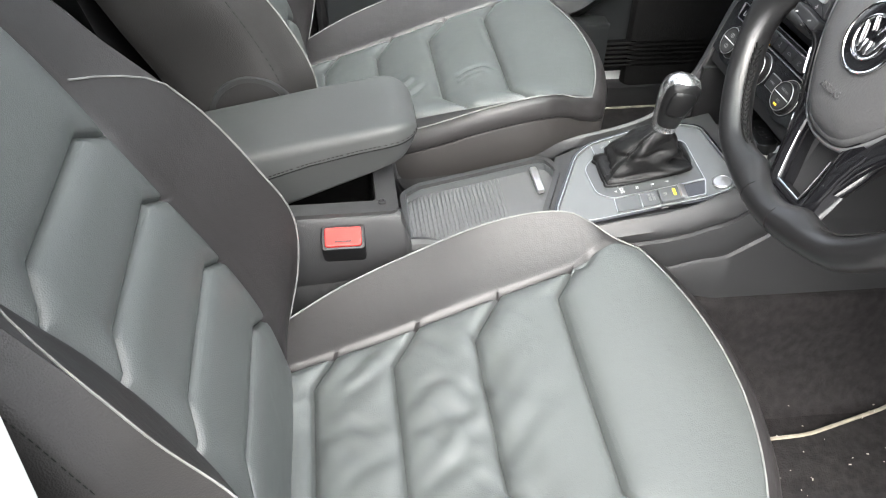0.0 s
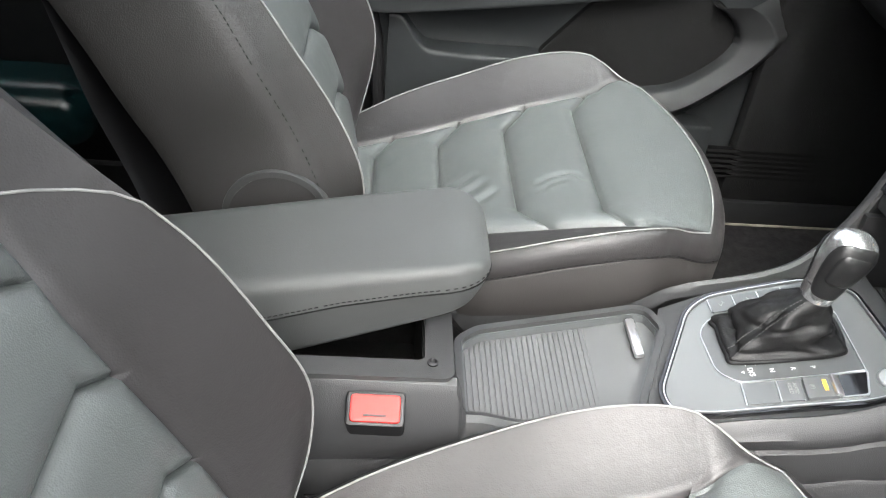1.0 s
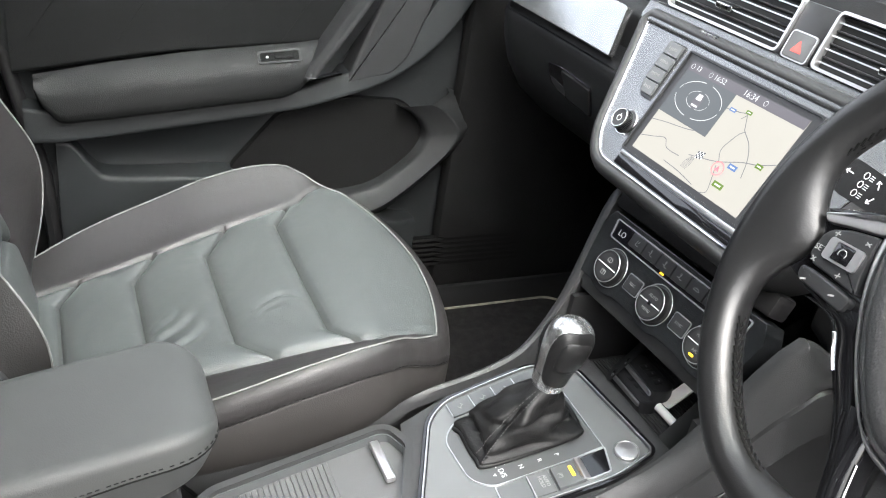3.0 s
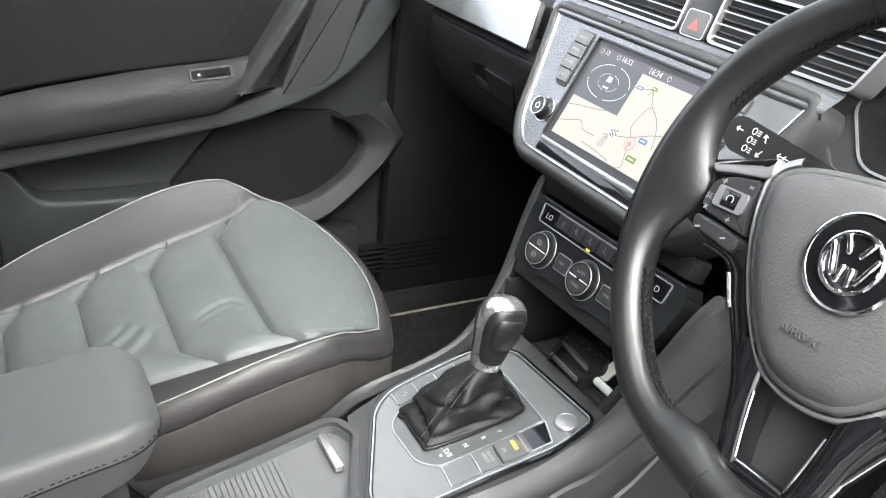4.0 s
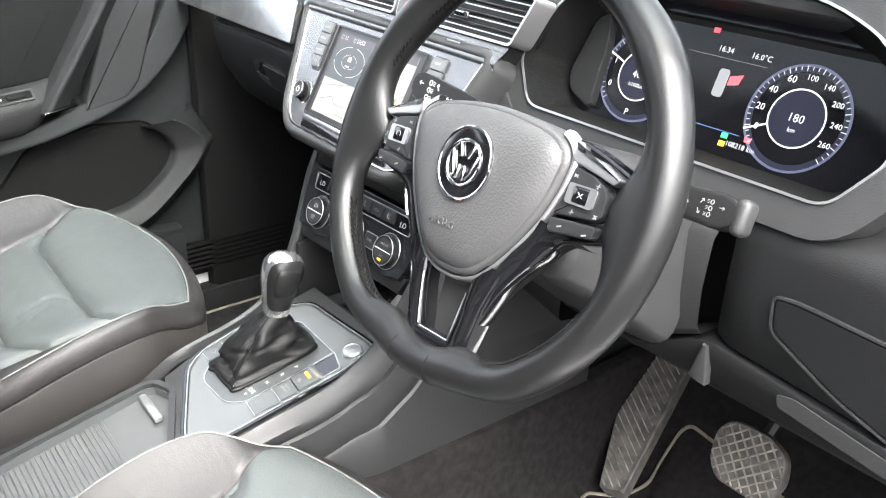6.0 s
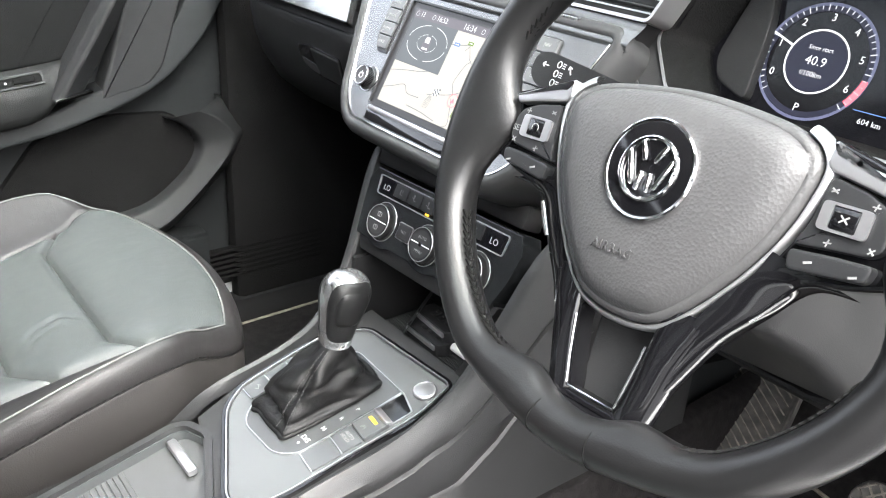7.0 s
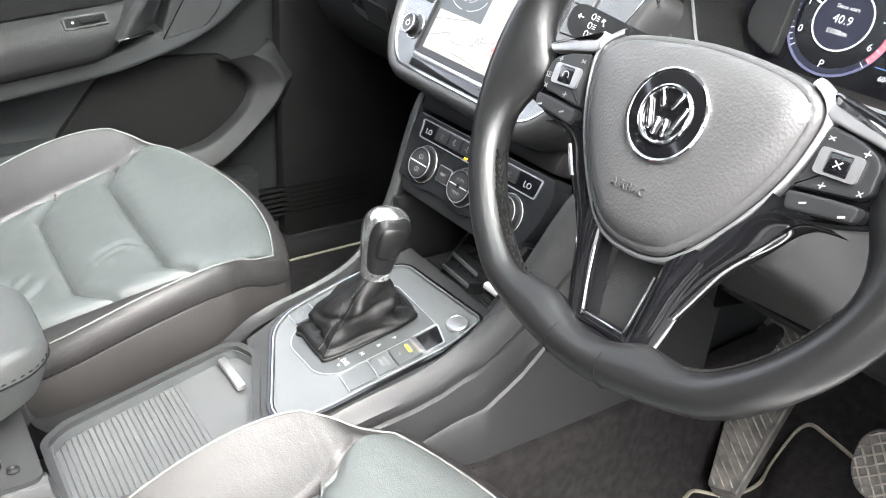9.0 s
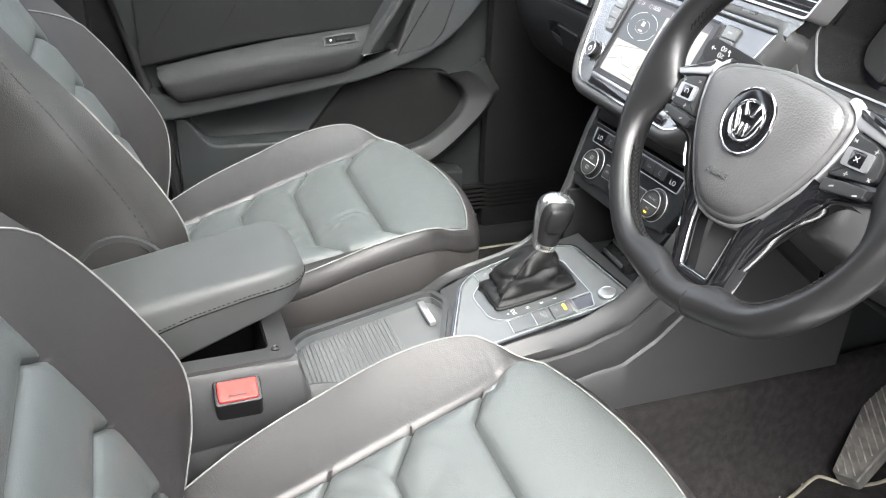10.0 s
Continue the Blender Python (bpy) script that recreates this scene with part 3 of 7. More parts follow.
def make_seat(at, label):
    seat = thing("front_seat", label, "car seat", "front seats", at)
    # cushion top, split at its seams
    vs = sorted(list(np.linspace(-0.11, 0.52, 150)) + [g + d for g in GROOVES for d in (-0.008, -0.005, -0.003, -0.0016, -0.0007, 0.0, 0.0007, 0.0016, 0.003, 0.005, 0.008)])

    def us(v):
        c = smooth_interp(v + chevron(0.2, v), CREST_X)
        xs = min(seam_at(v), c - 0.0015)
        half = [xs * k / 42 for k in range(1, 43)] + [xs + (c - xs) * k / 18 for k in range(1, 19)]
        return [-x for x in reversed(half)] + [0.0] + half

    def region(x, y):
        if abs(x) > min(seam_at(y), smooth_interp(y + chevron(0.2, y), CREST_X) - 0.0015):
            return "left" if x < 0 else "right"
        return sum(y > g for g in GROOVES)
    for key, bm in region_mesh(cushion_grid, us, vs, region).items():
        if isinstance(key, str):
            part("cushion_bolster", bm, LEATHER_SIDE, seat)
        else:
            part("cushion_panel", bm, LEATHER, seat)
    # rolled front and sides of the cushion
    rim = [cushion_point(smooth_interp(y, CREST_X), y) for y in np.linspace(-0.05, 0.52, 44)]
    front = [cushion_point(x, 0.52) for x in np.linspace(0.1985, -0.1985, 31)[1:-1]]
    outline = rim + front + [Vector((-p.x, p.y, p.z)) for p in reversed(rim)]
    cols = []
    for i, p in enumerate(outline):
        a, b = outline[max(i - 1, 0)], outline[min(i + 1, len(outline) - 1)]
        t = (b - a)
        nrm = Vector((t.y, -t.x, 0)).normalized() * -1
        if nrm.dot(Vector((p.x, p.y - 0.2, 0))) < 0:
            nrm = -nrm
        f = smoothstep(0.40, 0.52, p.y)
        out = []
        zb = 0.165
        for k, (o, g) in enumerate(((0, 0), (0.004, 0.0015), (0.0095, 0.008), (0.0125, 0.019), (0.0140, 0.031), (0.0126, 0.0335), (0.0140, 0.036))):
            out.append(p + nrm * (o * (1 + 0.7 * f)) - Vector((0, 0, g)))
        for q in (0.3, 0.6, 0.9, 1.0):
            z = (p.z - 0.036) * (1 - q) + zb * q
            out.append(Vector((*(p + nrm * (0.014 * (1 + 0.7 * f) - 0.003 * q)).xy, z)))
        cols.append(out)
    rows = list(zip(*cols))
    part("cushion_border", loft(rows[:6]), LEATHER_SIDE, seat, smooth=60)
    part("cushion_skirt", loft(rows[5:]), SKIRT, seat, smooth=60)
    bm = bm_new()
    stitches(bm, [p + Vector((0, 0, 0.0008)) for p in rows[4]][6:-6])
    part("side_stitching", bm, THREAD, seat)
    # piping along the bolsters and round the front
    part("piping", tube([p + Vector((0, 0, 0.001)) for p in outline[2:-2]], 0.0011, n=6), PIPING, seat, "pale grey leather piping")
    part("seat_base", box((0.40, 0.48, 0.14), pose(0, 0.22, 0.10), 0.01), PLASTIC_DARK, seat)
    for sx in (-1, 1):
        part("seat_rail", box((0.035, 0.52, 0.03), pose(0.17 * sx, 0.22, 0.035), 0.004), PLASTIC_DARK, seat)
    # backrest face
    vs = sorted(list(np.linspace(-0.04, 0.66, 130)) + [g + d for g in BACK_GROOVES for d in (-0.008, -0.005, -0.003, -0.0016, -0.0007, 0.0, 0.0007, 0.0016, 0.003, 0.005, 0.008)])

    def us_b(v):
        s = v + back_chevron(0.2, v)
        xs, c = smooth_interp(v + 0.5 * back_chevron(0.2, v), BACK_SEAM_X), smooth_interp(s, BACK_CREST_X)
        half = [xs * k / 28 for k in range(1, 29)] + [xs + (c - xs) * k / 18 for k in range(1, 19)]
        return [-x for x in reversed(half)] + [0.0] + half

    def region_b(x, s):
        if abs(x) > smooth_interp(s + 0.5 * back_chevron(0.2, s), BACK_SEAM_X):
            return "left" if x < 0 else "right"
        return sum(s > g for g in BACK_GROOVES)
    for key, bm in region_mesh(back_grid, us_b, vs, region_b).items():
        if isinstance(key, str):
            part("backrest_bolster", bm, LEATHER_SIDE, seat)
        else:
            part("backrest_panel", bm, LEATHER, seat)
    # sides and rear shell of the backrest
    for sx in (-1, 1):
        secs = []
        for s in vs[::3]:
            c = smooth_interp(s, BACK_CREST_X)
            p = back_point(sx * c, s)
            wide = 0.030 * smoothstep(0.66, 0.40, s) + 0.006
            sec = [p]
            for o, g in ((0.25, 0.003), (0.6, 0.010), (0.85, 0.022), (0.97, 0.040), (1.0, 0.075), (1.0, 0.110), (0.98, 0.140), (0.92, 0.158), (0.80, 0.167)):
                sec.append(p + Vector((sx * wide * o, 0, 0)) - BACK_N * (g + max(0, smooth_interp(s, BACK_CREST_H)) * 0.3))
            secs.append(sec)
        part("backrest_side", loft(secs), SIDE_VINYL, seat, smooth=60)
        bm = bm_new()
        stitches(bm, [sec[3] + Vector((sx * 0.0004, 0, 0)) + BACK_N * 0.001 for sec in secs])
        part("edge_stitching", bm, THREAD, seat)
        pts = [back_point(sx * smooth_interp(s, BACK_CREST_X), s, 0.001) for s in np.linspace(-0.02, 0.335, 44)]
        over = [back_point(sx * x, s, 0.001) for x, s in ((0.192, 0.352), (0.178, 0.368), (0.160, 0.384), (0.140, 0.398))]
        part("piping", tube(pts + over, 0.0011, n=6), PIPING, seat, "pale grey leather piping")
        hub = basis(Vector((sx * 0.240, -0.043, 0.398)), (0, 1, 0), (0, 0, 1))
        if sx < 0:
            hub = hub @ pose(0, 0, 0, 0, 180, 0)
        part("recliner_cover", lathe([(0.062, -0.03), (0.062, 0.010), (0.060, 0.014), (0.053, 0.014), (0.050, 0.008), (0.0, 0.006)], hub, 36), PLASTIC, seat, "dark plastic hinge cover")
    rear = []
    for s in vs[::5]:
        w = smooth_interp(s, BACK_CREST_X) + 0.024
        rear.append([BACK_O + Vector((x * w, 0, 0)) + BACK_UP * s - BACK_N * (0.178 - 0.012 * x * x) for x in np.linspace(-1, 1, 15)])
    part("backrest_shell", loft(rear), PLASTIC_DARK, seat)
    for sx in (-1, 1):
        p = BACK_O + BACK_UP * 0.64 - BACK_N * 0.045
        part("headrest_post", tube([p + Vector((sx * 0.07, 0, 0)), p + Vector((sx * 0.07, 0, 0)) + BACK_UP * 0.09], 0.006), CHROME, seat)
    hr = basis(BACK_O + BACK_UP * 0.79 - BACK_N * 0.02, (1, 0, 0), BACK_UP)
    part("headrest", box((0.25, 0.17, 0.09), hr, 0.035, 4), LEATHER_SIDE, seat)
    return seat


SEAT_LABEL = "black leather ribbed front seat with pale piping"
seat_a = make_seat((0.374, -0.018, -0.0055), SEAT_LABEL + " behind the wheel")
WRINKLE, FOLDS = 0.2, PASSENGER_FOLDS
seat_b = make_seat((-0.374, 0.0125, 0.010), SEAT_LABEL + " by far door")

# rear bench, seen between the seat backs
bench = thing("rear_bench", "dark teal leather rear bench behind the front seats", "car seat", at=(0, -0.60, 0))
part("bench_cushion", box((0.13, 0.20, 0.11), pose(-0.520, 0.155, 0.312), 0.050, 8), TEAL, bench)
part("bench_cushion", box((0.50, 0.50, 0.20), pose(0.41, -0.02, 0.30), 0.06, 5), PLASTIC_DARK, bench)
part("bench_back", box((1.3, 0.16, 0.62), pose(0, -0.38, 0.66, -20), 0.06, 4), PLASTIC_DARK, bench)

# ---- centre console ----
console = thing("centre_console", "dark grey moulded centre console with ribbed roller cover", "console")


def plate_z(y):
    return 0.345 + 0.2 * (y - 0.46)


PLATE = basis((0, 0.46, 0.345), (1, 0, 0), (0, 1, 0.2))
PL = 1.0198


def on_plate(x, y, lift=0.0):
    return PLATE @ Vector((x, (y - 0.46) * PL, lift))


def pl(pts):
    return [(x, (y - 0.46) * PL) for x, y in pts]


CX = -0.005
# the moulded body: sections along the car
TOPZ = [(-0.12, 0.385), (0.10, 0.385), (0.165, 0.383), (0.20, 0.335), (0.30, 0.330), (0.40, 0.337), (0.46, 0.350), (0.55, 0.370), (0.60, 0.400), (0.64, 0.455), (0.68, 0.545), (0.70, 0.575), (0.75, 0.585), (1.0, 0.56)]
for sx in (-1, 1):
    secs = []
    for y in sorted(list(np.linspace(-0.12, 1.0, 90)) + [0.160, 0.164, 0.168, 0.1705, 0.173, 0.1755, 0.178, 0.181]):
        z = 0.385 - smoothstep(0.164, 0.178, y) * (0.385 - smooth_interp(max(y, 0.20), TOPZ))
        up = smoothstep(0.55, 0.69, y)
        xo = interp(y, [(-0.12, 0.105), (0.15, 0.112), (0.45, 0.116), (0.58, 0.124), (0.64, 0.140), (0.70, 0.168), (1.0, 0.20)])
        xi = interp(y, [(-0.12, 0.088), (0.15, 0.09), (0.40, 0.100), (0.58, 0.108), (0.64, 0.122), (0.70, 0.150), (1.0, 0.18)])
        if sx > 0:
            xo, xi = xo - 0.004, xi - 0.004
            z = min(z, interp(y, [(0.695, 0.578), (0.741, 0.550), (1.0, 0.55)]))
        else:
            low = smoothstep(0.15, 0.20, y) * smoothstep(0.46, 0.38, y)
            xo -= 0.019 * low
            xi = min(xi, xo - 0.008)
            z -= interp(y, [(0.15, 0.055), (0.20, 0.050), (0.31, 0.026), (0.38, 0.010), (0.42, 0.0)]) * low
        zin = interp(y, [(-0.12, 0.24), (0.14, 0.24), (0.175, 0.30), (0.42, 0.318), (0.44, 0.33), (0.63, 0.368), (0.70, 0.37)])
        z2 = min(z - 0.030, interp(y, [(-0.12, 0.260), (0.2, 0.292), (0.46, 0.318), (0.525, 0.327), (0.56, 0.336), (0.605, 0.358), (0.639, 0.398), (0.668, 0.446), (0.6935, 0.493), (0.739, 0.533), (0.85, 0.60)]))
        z3 = min(z2 - 0.032, interp(y, [(-0.12, 0.194), (0.2, 0.226), (0.46, 0.258), (0.542, 0.280), (0.605, 0.299), (0.66, 0.336), (0.716, 0.391), (0.85, 0.50)]))
        xl = min(xo, 0.128 + 0.02 * max(0.0, y - 0.6))
        g = 0.0025 * smoothstep(0.16, 0.24, y)
        sec = [(xi, zin), (xi, z - 0.012), (xi + 0.003, z - 0.003), ((xi + xo) / 2, z), (xo - 0.003, z - 0.003), (xo + 0.001, z - 0.010),
               (xo + 0.007, (z + z2) / 2), (xo + 0.008, z2 + 0.006), (xo + 0.006, z2 + 0.002), (xo + 0.006 - g, z2 - 0.001), (xo + 0.0078, z2 - 0.004),
               (xo + 0.0105, (z2 + z3) / 2), (xl + 0.0110, z3 + 0.006), (xl + 0.0098, z3 + 0.002), (xl + 0.0095 - g, z3 - 0.001), (xl + 0.0105, z3 - 0.006),
               (xl + 0.012, (z3 + 0.20) / 2), (xl + 0.012, 0.20), (xl + 0.008, 0.185)]
        secs.append([Vector((CX + sx * a, y, b)) for a, b in sec])
    bm = loft(secs)
    part("console_side", bm, PLASTIC, console, smooth=35)
for sx in (-1, 1):
    secs = []
    for y in np.linspace(0.02, 1.30, 50):
        xo = interp(y, [(0.0, 0.122), (0.15, 0.126), (0.45, 0.131), (0.60, 0.140), (0.85, 0.146), (1.0, 0.144), (1.3, 0.135)])
        wob = 0.003 * noise.noise((y * 9, sx, 0.3))
        secs.append([Vector((sx * (xo + a + wob), y, z)) for a, z in ((-0.02, 0.226), (0.000, 0.225), (0.006, 0.219), (0.010, 0.18), (0.016, 0.12), (0.026, 0.065), (0.040, 0.038), (0.065, 0.026))])
    part("tunnel_carpet", loft(secs), CARPET, console, "dark carpet over the tunnel", smooth=60)
part("console_core", box((0.2, 0.80, 0.22), pose(CX, 0.25, 0.13), 0.005), PLASTIC_DARK, console)

# storage bin under the armrest, with its rim
rim_o = rect(CX - 0.088, -0.10, CX + 0.102, 0.162, 0.012)
rim_i = rect(CX - 0.070, -0.085, CX + 0.078, 0.134, 0.008)
bm = bm_new()
add_frame(bm, rim_o, rim_i, 0.26, 0.388)
part("bin_rim", bm, PLASTIC, console)
part("bin_floor", box((0.15, 0.23, 0.01), pose(CX, 0.02, 0.265)), GRILLE, console)
bm = bm_new()
add_frame(bm, rim_i, scaled(rim_i, -0.002), 0.262, 0.380)
part("bin_liner", bm, GRILLE, console, "black felt lining")
part("bin_screw", lathe([(0.0055, 0), (0.0055, 0.002), (0.0035, 0.003), (0.002, 0.001), (0, 0.001)], pose(CX + 0.082, 0.141, 0.388), 16), PLASTIC_DARK, console)

# ribbed roller cover in its recess
opening = [(-0.038, 0.183), (0.086, 0.183), (0.090, 0.352), (0.052, 0.366), (-0.050, 0.410), (-0.0765, 0.400), (-0.081, 0.388), (-0.053, 0.204)]


def roller_z(y):
    return 0.318 + 0.1 * (y - 0.38)


RO = basis((0, 0.38, 0.318), (1, 0, 0), (0, 1, 0.1))
o2 = [(x, (y - 0.38) * 1.005) for x, y in round_poly(opening, 0.007, 4)]
bm = bm_new()
add_frame(bm, [(x, y) for x, y in scaled(o2, 0.008)], o2, -0.020, 0.0145, RO)
part("roller_surround", bm, PLASTIC, console)
bm = bm_new()
add_frame(bm, o2, scaled(o2, -0.0014), -0.012, 0.008, RO)
part("roller_lip", bm, GREY_TRIM, console)
part("roller_plate", prism(o2, -0.016, -0.0031, RO), ROLLER, console)
for k in range(23):
    y = 0.189 + k * 0.0061
    x0 = interp(y, [(0.184, -0.037), (0.204, -0.050), (0.388, -0.078)])
    part("roller_slat", box((0.083 - x0, 0.0056, 0.003), RO @ pose((0.083 + x0) / 2, (y - 0.38) * 1.005, -0.0035), 0.0007, 1), ROLLER, console)
part("roller_handle", box((0.060, 0.011, 0.009), RO @ pose(-0.043, 0.0006, 0.004), 0.003, 2), SILVER, console, "satin chrome roller handle")

# deck under the selector plate
part("console_deck", prism(pl([(-0.084, 0.415), (0.098, 0.36), (0.100, 0.66), (-0.112, 0.66), (-0.104, 0.48)]), -0.03, -0.004, PLATE), PLASTIC, console)
# gear selector plate
po = round_poly([(-0.102, 0.130), (-0.097, 0.070), (-0.090, 0.014), (-0.070, -0.014), (0.046, -0.070), (0.072, -0.068), (0.081, -0.03), (0.082, 0.06), (0.085, 0.132), (0.072, 0.183), (-0.075, 0.174)],
                [0.01, 0.03, 0.018, 0.018, 0.010, 0.012, 0.02, 0.03, 0.03, 0.008, 0.012], 6)
part("selector_plate", prism(po, -0.012, 0.0, PLATE, 0.001), PLATE_GREY, console, "scuffed grey selector plate")
bm = bm_new()
add_frame(bm, scaled(po, 0.0030), scaled(po, 0.0014), -0.010, 0.0020, PLATE)
part("plate_bezel", bm, SILVER, console, "satin silver edge trim")
bm = bm_new()
add_frame(bm, scaled(po, 0.0070), scaled(po, 0.0042), -0.012, 0.0010, PLATE)
part("plate_gap", bm, PIANO, console, "dark joint round the plate")
pr = round_poly([(-0.056, 0.008), (-0.035, -0.012), (0.028, -0.010), (0.046, 0.008), (0.048, 0.139), (-0.050, 0.143), (-0.066, 0.115)],
                [0.014, 0.014, 0.014, 0.010, 0.003, 0.012, 0.016], 6)
bm = bm_new()
add_frame(bm, scaled(pr, 0.0010), scaled(pr, -0.0002), 0.0, 0.0018, PLATE)
part("boot_ring", bm, SILVER, console, "silver outline ring")
part("boot_panel", prism(scaled(pr, -0.0006), 0.0004, 0.0012, PLATE), BOOT_PANEL, console)
# gear letters
for word, u, v, s in (("P", 0.035, 0.0886, 0.0072), ("R", 0.0345, 0.0682, 0.0072), ("N", 0.034, 0.0462, 0.0072), ("D/S", 0.0335, 0.0245, 0.0085), ("+", 0.0225, 0.0316, 0.008), ("-", 0.0235, 0.0222, 0.008)):
    part("gear_letter", text_mesh(word, s, PLATE @ pose(u, v, 0.0014)), MARK, console)
part("gear_letter", prism([(0.031, 0.0175), (0.035, 0.0175), (0.033, 0.0142)], 0.0012, 0.0015, PLATE), MARK, console)
# buttons on the flank towards the far seat
for k, (a, b) in enumerate(((0.0118, 0.0395), (0.0411, 0.0688), (0.0704, 0.0974), (0.0990, 0.124))):
    s0, s1 = -0.086 - 0.075 * a, -0.086 - 0.075 * b
    i0, i1 = -0.0615 - 0.08 * a, -0.0615 - 0.08 * b
    key = part("plate_button", prism(round_poly([(s0, a), (i0, a), (i1, b), (s1, b)], 0.0015, 3), 0.0, 0.0020, PLATE, 0.0007), BUTTON, console)
    part("button_gap", box((0.0215, 0.0011, 0.0008), PLATE @ pose((s0 + i0) / 2, a - 0.0008, 0.0021)), SILVER, console)
    if k < 3:
        m0 = PLATE @ pose((s0 + i0) / 2 - 0.001, (a + b) / 2, 0.0023)
        bm = bm_new()
        for x, y, w, r in ((-0.002, 0.002, 0.0045, 35), (0.001, 0.0, 0.0060, -30), (0.002, -0.0025, 0.0050, 35)):
            add_box(bm, (w, 0.0009, 0.0003), m0 @ pose(x, y, 0, 0, 0, r))
        part("button_symbol", bm, MARK_DIM, key, smooth=0)
# buttons towards the driver
for a, b in ((0.0100, 0.0434), (0.0452, 0.0686)):
    part("plate_button", prism(round_poly([(0.0495, a), (0.0775, a - 0.003), (0.0790, b - 0.003), (0.0500, b)], 0.0015, 3), 0.0, 0.0022, PLATE, 0.0008), BUTTON, console)
for v in (0.0088, 0.0443):
    part("button_gap", box((0.030, 0.0013, 0.001), PLATE @ pose(0.0635, v - 0.0012, 0.0020, 0, 0, -6)), SILVER, console)
part("button_symbol", text_mesh("AUTO\nHOLD", 0.0056, PLATE @ pose(0.0625, 0.0580, 0.0024, 0, 0, -4)), MARK_DIM, console)
brake = part("brake_switch", prism(round_poly([(0.0500, 0.0710), (0.0790, 0.0675), (0.0800, 0.1000), (0.0510, 0.1040)], 0.002, 3), 0.0, 0.0045, PLATE, 0.0012), BUTTON, console, "dark parking brake switch")
part("switch_tip", box((0.028, 0.0085, 0.0045), PLATE @ pose(0.0655, 0.1010, 0.0040, -22, 0, -6), 0.001), SILVER, brake, "silver switch tip")
part("brake_led", box((0.0036, 0.0140, 0.0006), PLATE @ pose(0.0640, 0.0900, 0.0047, 0, 0, 84)), AMBER, brake, "lit amber lamp")
part("brake_mark", text_mesh("(P)", 0.0060, PLATE @ pose(0.0645, 0.0770, 0.0046, 0, 0, -4)), MARK_DIM, brake)
wo = round_poly([(0.0495, 0.105), (0.0790, 0.102), (0.0790, 0.128), (0.0480, 0.139)], 0.003, 3)
# no hollow here: a thin black sheet paints the recess's shade
part("switch_well", prism(wo, 0.0002, 0.0010, PLATE), PIANO, console, "flat black sheet for the shade in the recess")
bm = bm_new()
add_frame(bm, scaled(wo, 0.0018), wo, 0.0, 0.0026, PLATE)
part("well_edge", bm, SILVER, console)
part("start_button", lathe([(0.0135, 0.0), (0.0135, 0.0035), (0.0122, 0.0046), (0.0116, 0.0040), (0.0, 0.0050)], PLATE @ pose(0.063, 0.158, 0.0), 40), SILVER, console, "round silver start button")

# gear lever: gathered leather boot, collar and knob
lever = thing("gear_lever", "black leather gear selector with silver capped knob", "gear lever", at=tuple(on_plate(-0.02, 0.53)))
inv = lever.matrix_world.inverted()
base = [(-0.048, 0.474), (-0.034, 0.468), (0.006, 0.467), (0.020, 0.477), (0.022, 0.574), (0.008, 0.588), (-0.032, 0.592), (-0.048, 0.580)]
bo = spline([(*p, 0) for p in base], 10, True)
n = len(bo)
LEVER_TOP = Vector((-0.005, 0.542, 0.428))
secs = []
LEVELS = 30
for k in range(LEVELS + 1):
    f = k / LEVELS
    sec = []
    for i, bp0 in enumerate(bo):
        b = on_plate(bp0.x, bp0.y, 0.001)
        ang = math.atan2(bp0.y - 0.533, (bp0.x + 0.017) * 1.7)
        ca, sa = math.cos(ang), math.sin(ang)
        rear, ahead = max(0.0, -sa), max(0.0, sa)
        top = LEVER_TOP + (Vector((1, 0, 0)) * ca + Vector((0, 0.985, -0.17)) * sa) * 0.0158
        # the leather hangs as a sack behind and drops steeply in front
        inward = f ** (1.05 - 0.30 * ahead + 0.22 * rear)
        rise = f ** (0.98 + 0.42 * ahead - 0.14 * rear)
        p = Vector((b.x + (top.x - b.x) * inward, b.y + (top.y - b.y) * inward, b.z + (top.z - b.z) * rise))
        out = Vector((ca, sa * 0.9, 0.25)).normalized()
        mid_f = math.sin(f * math.pi)
        d = 0.0045 * math.exp(-((f - 0.07) / 0.05) ** 2) + 0.0008 * mid_f
        warp = noise.noise((ca * 1.3, sa * 1.3, f * 2.0 + 3.0))
        d += 0.0036 * mid_f * math.sin(3.0 * ang + 4.2 * f + 2.4 * warp)
        d += 0.0022 * mid_f * math.sin(5.0 * ang - 5.5 * f + 3.0 * warp + 1.0)
        d -= 0.0075 * math.exp(-((f - 0.16 - 0.05 * math.sin(ang * 2.0)) / 0.040) ** 2) * (0.25 + 0.75 * rear)
        d -= 0.0050 * math.exp(-((f - 0.50 - 0.16 * math.sin(ang + 0.6)) / 0.045) ** 2) * max(0.0, math.cos(ang + 0.9))
        d -= 0.0120 * math.exp(-((f - 0.34) / 0.09) ** 2) * math.exp(-((ang - 0.55) / 0.30) ** 2)
        d += 0.0100 * math.exp(-((f - 0.17) / 0.07) ** 2) * math.exp(-((ang - 0.70) / 0.45) ** 2)
        d += 0.0040 * noise.noise((ca * 2.6, sa * 2.6, f * 5.0 + 5)) * mid_f
        p += out * d
        p.z = max(p.z, plate_z(p.y) + 0.002)
        sec.append(inv @ p)
    secs.append(sec)
part("boot", loft(secs, closed=True), BOOT, lever, "gathered black leather boot", smooth=80)
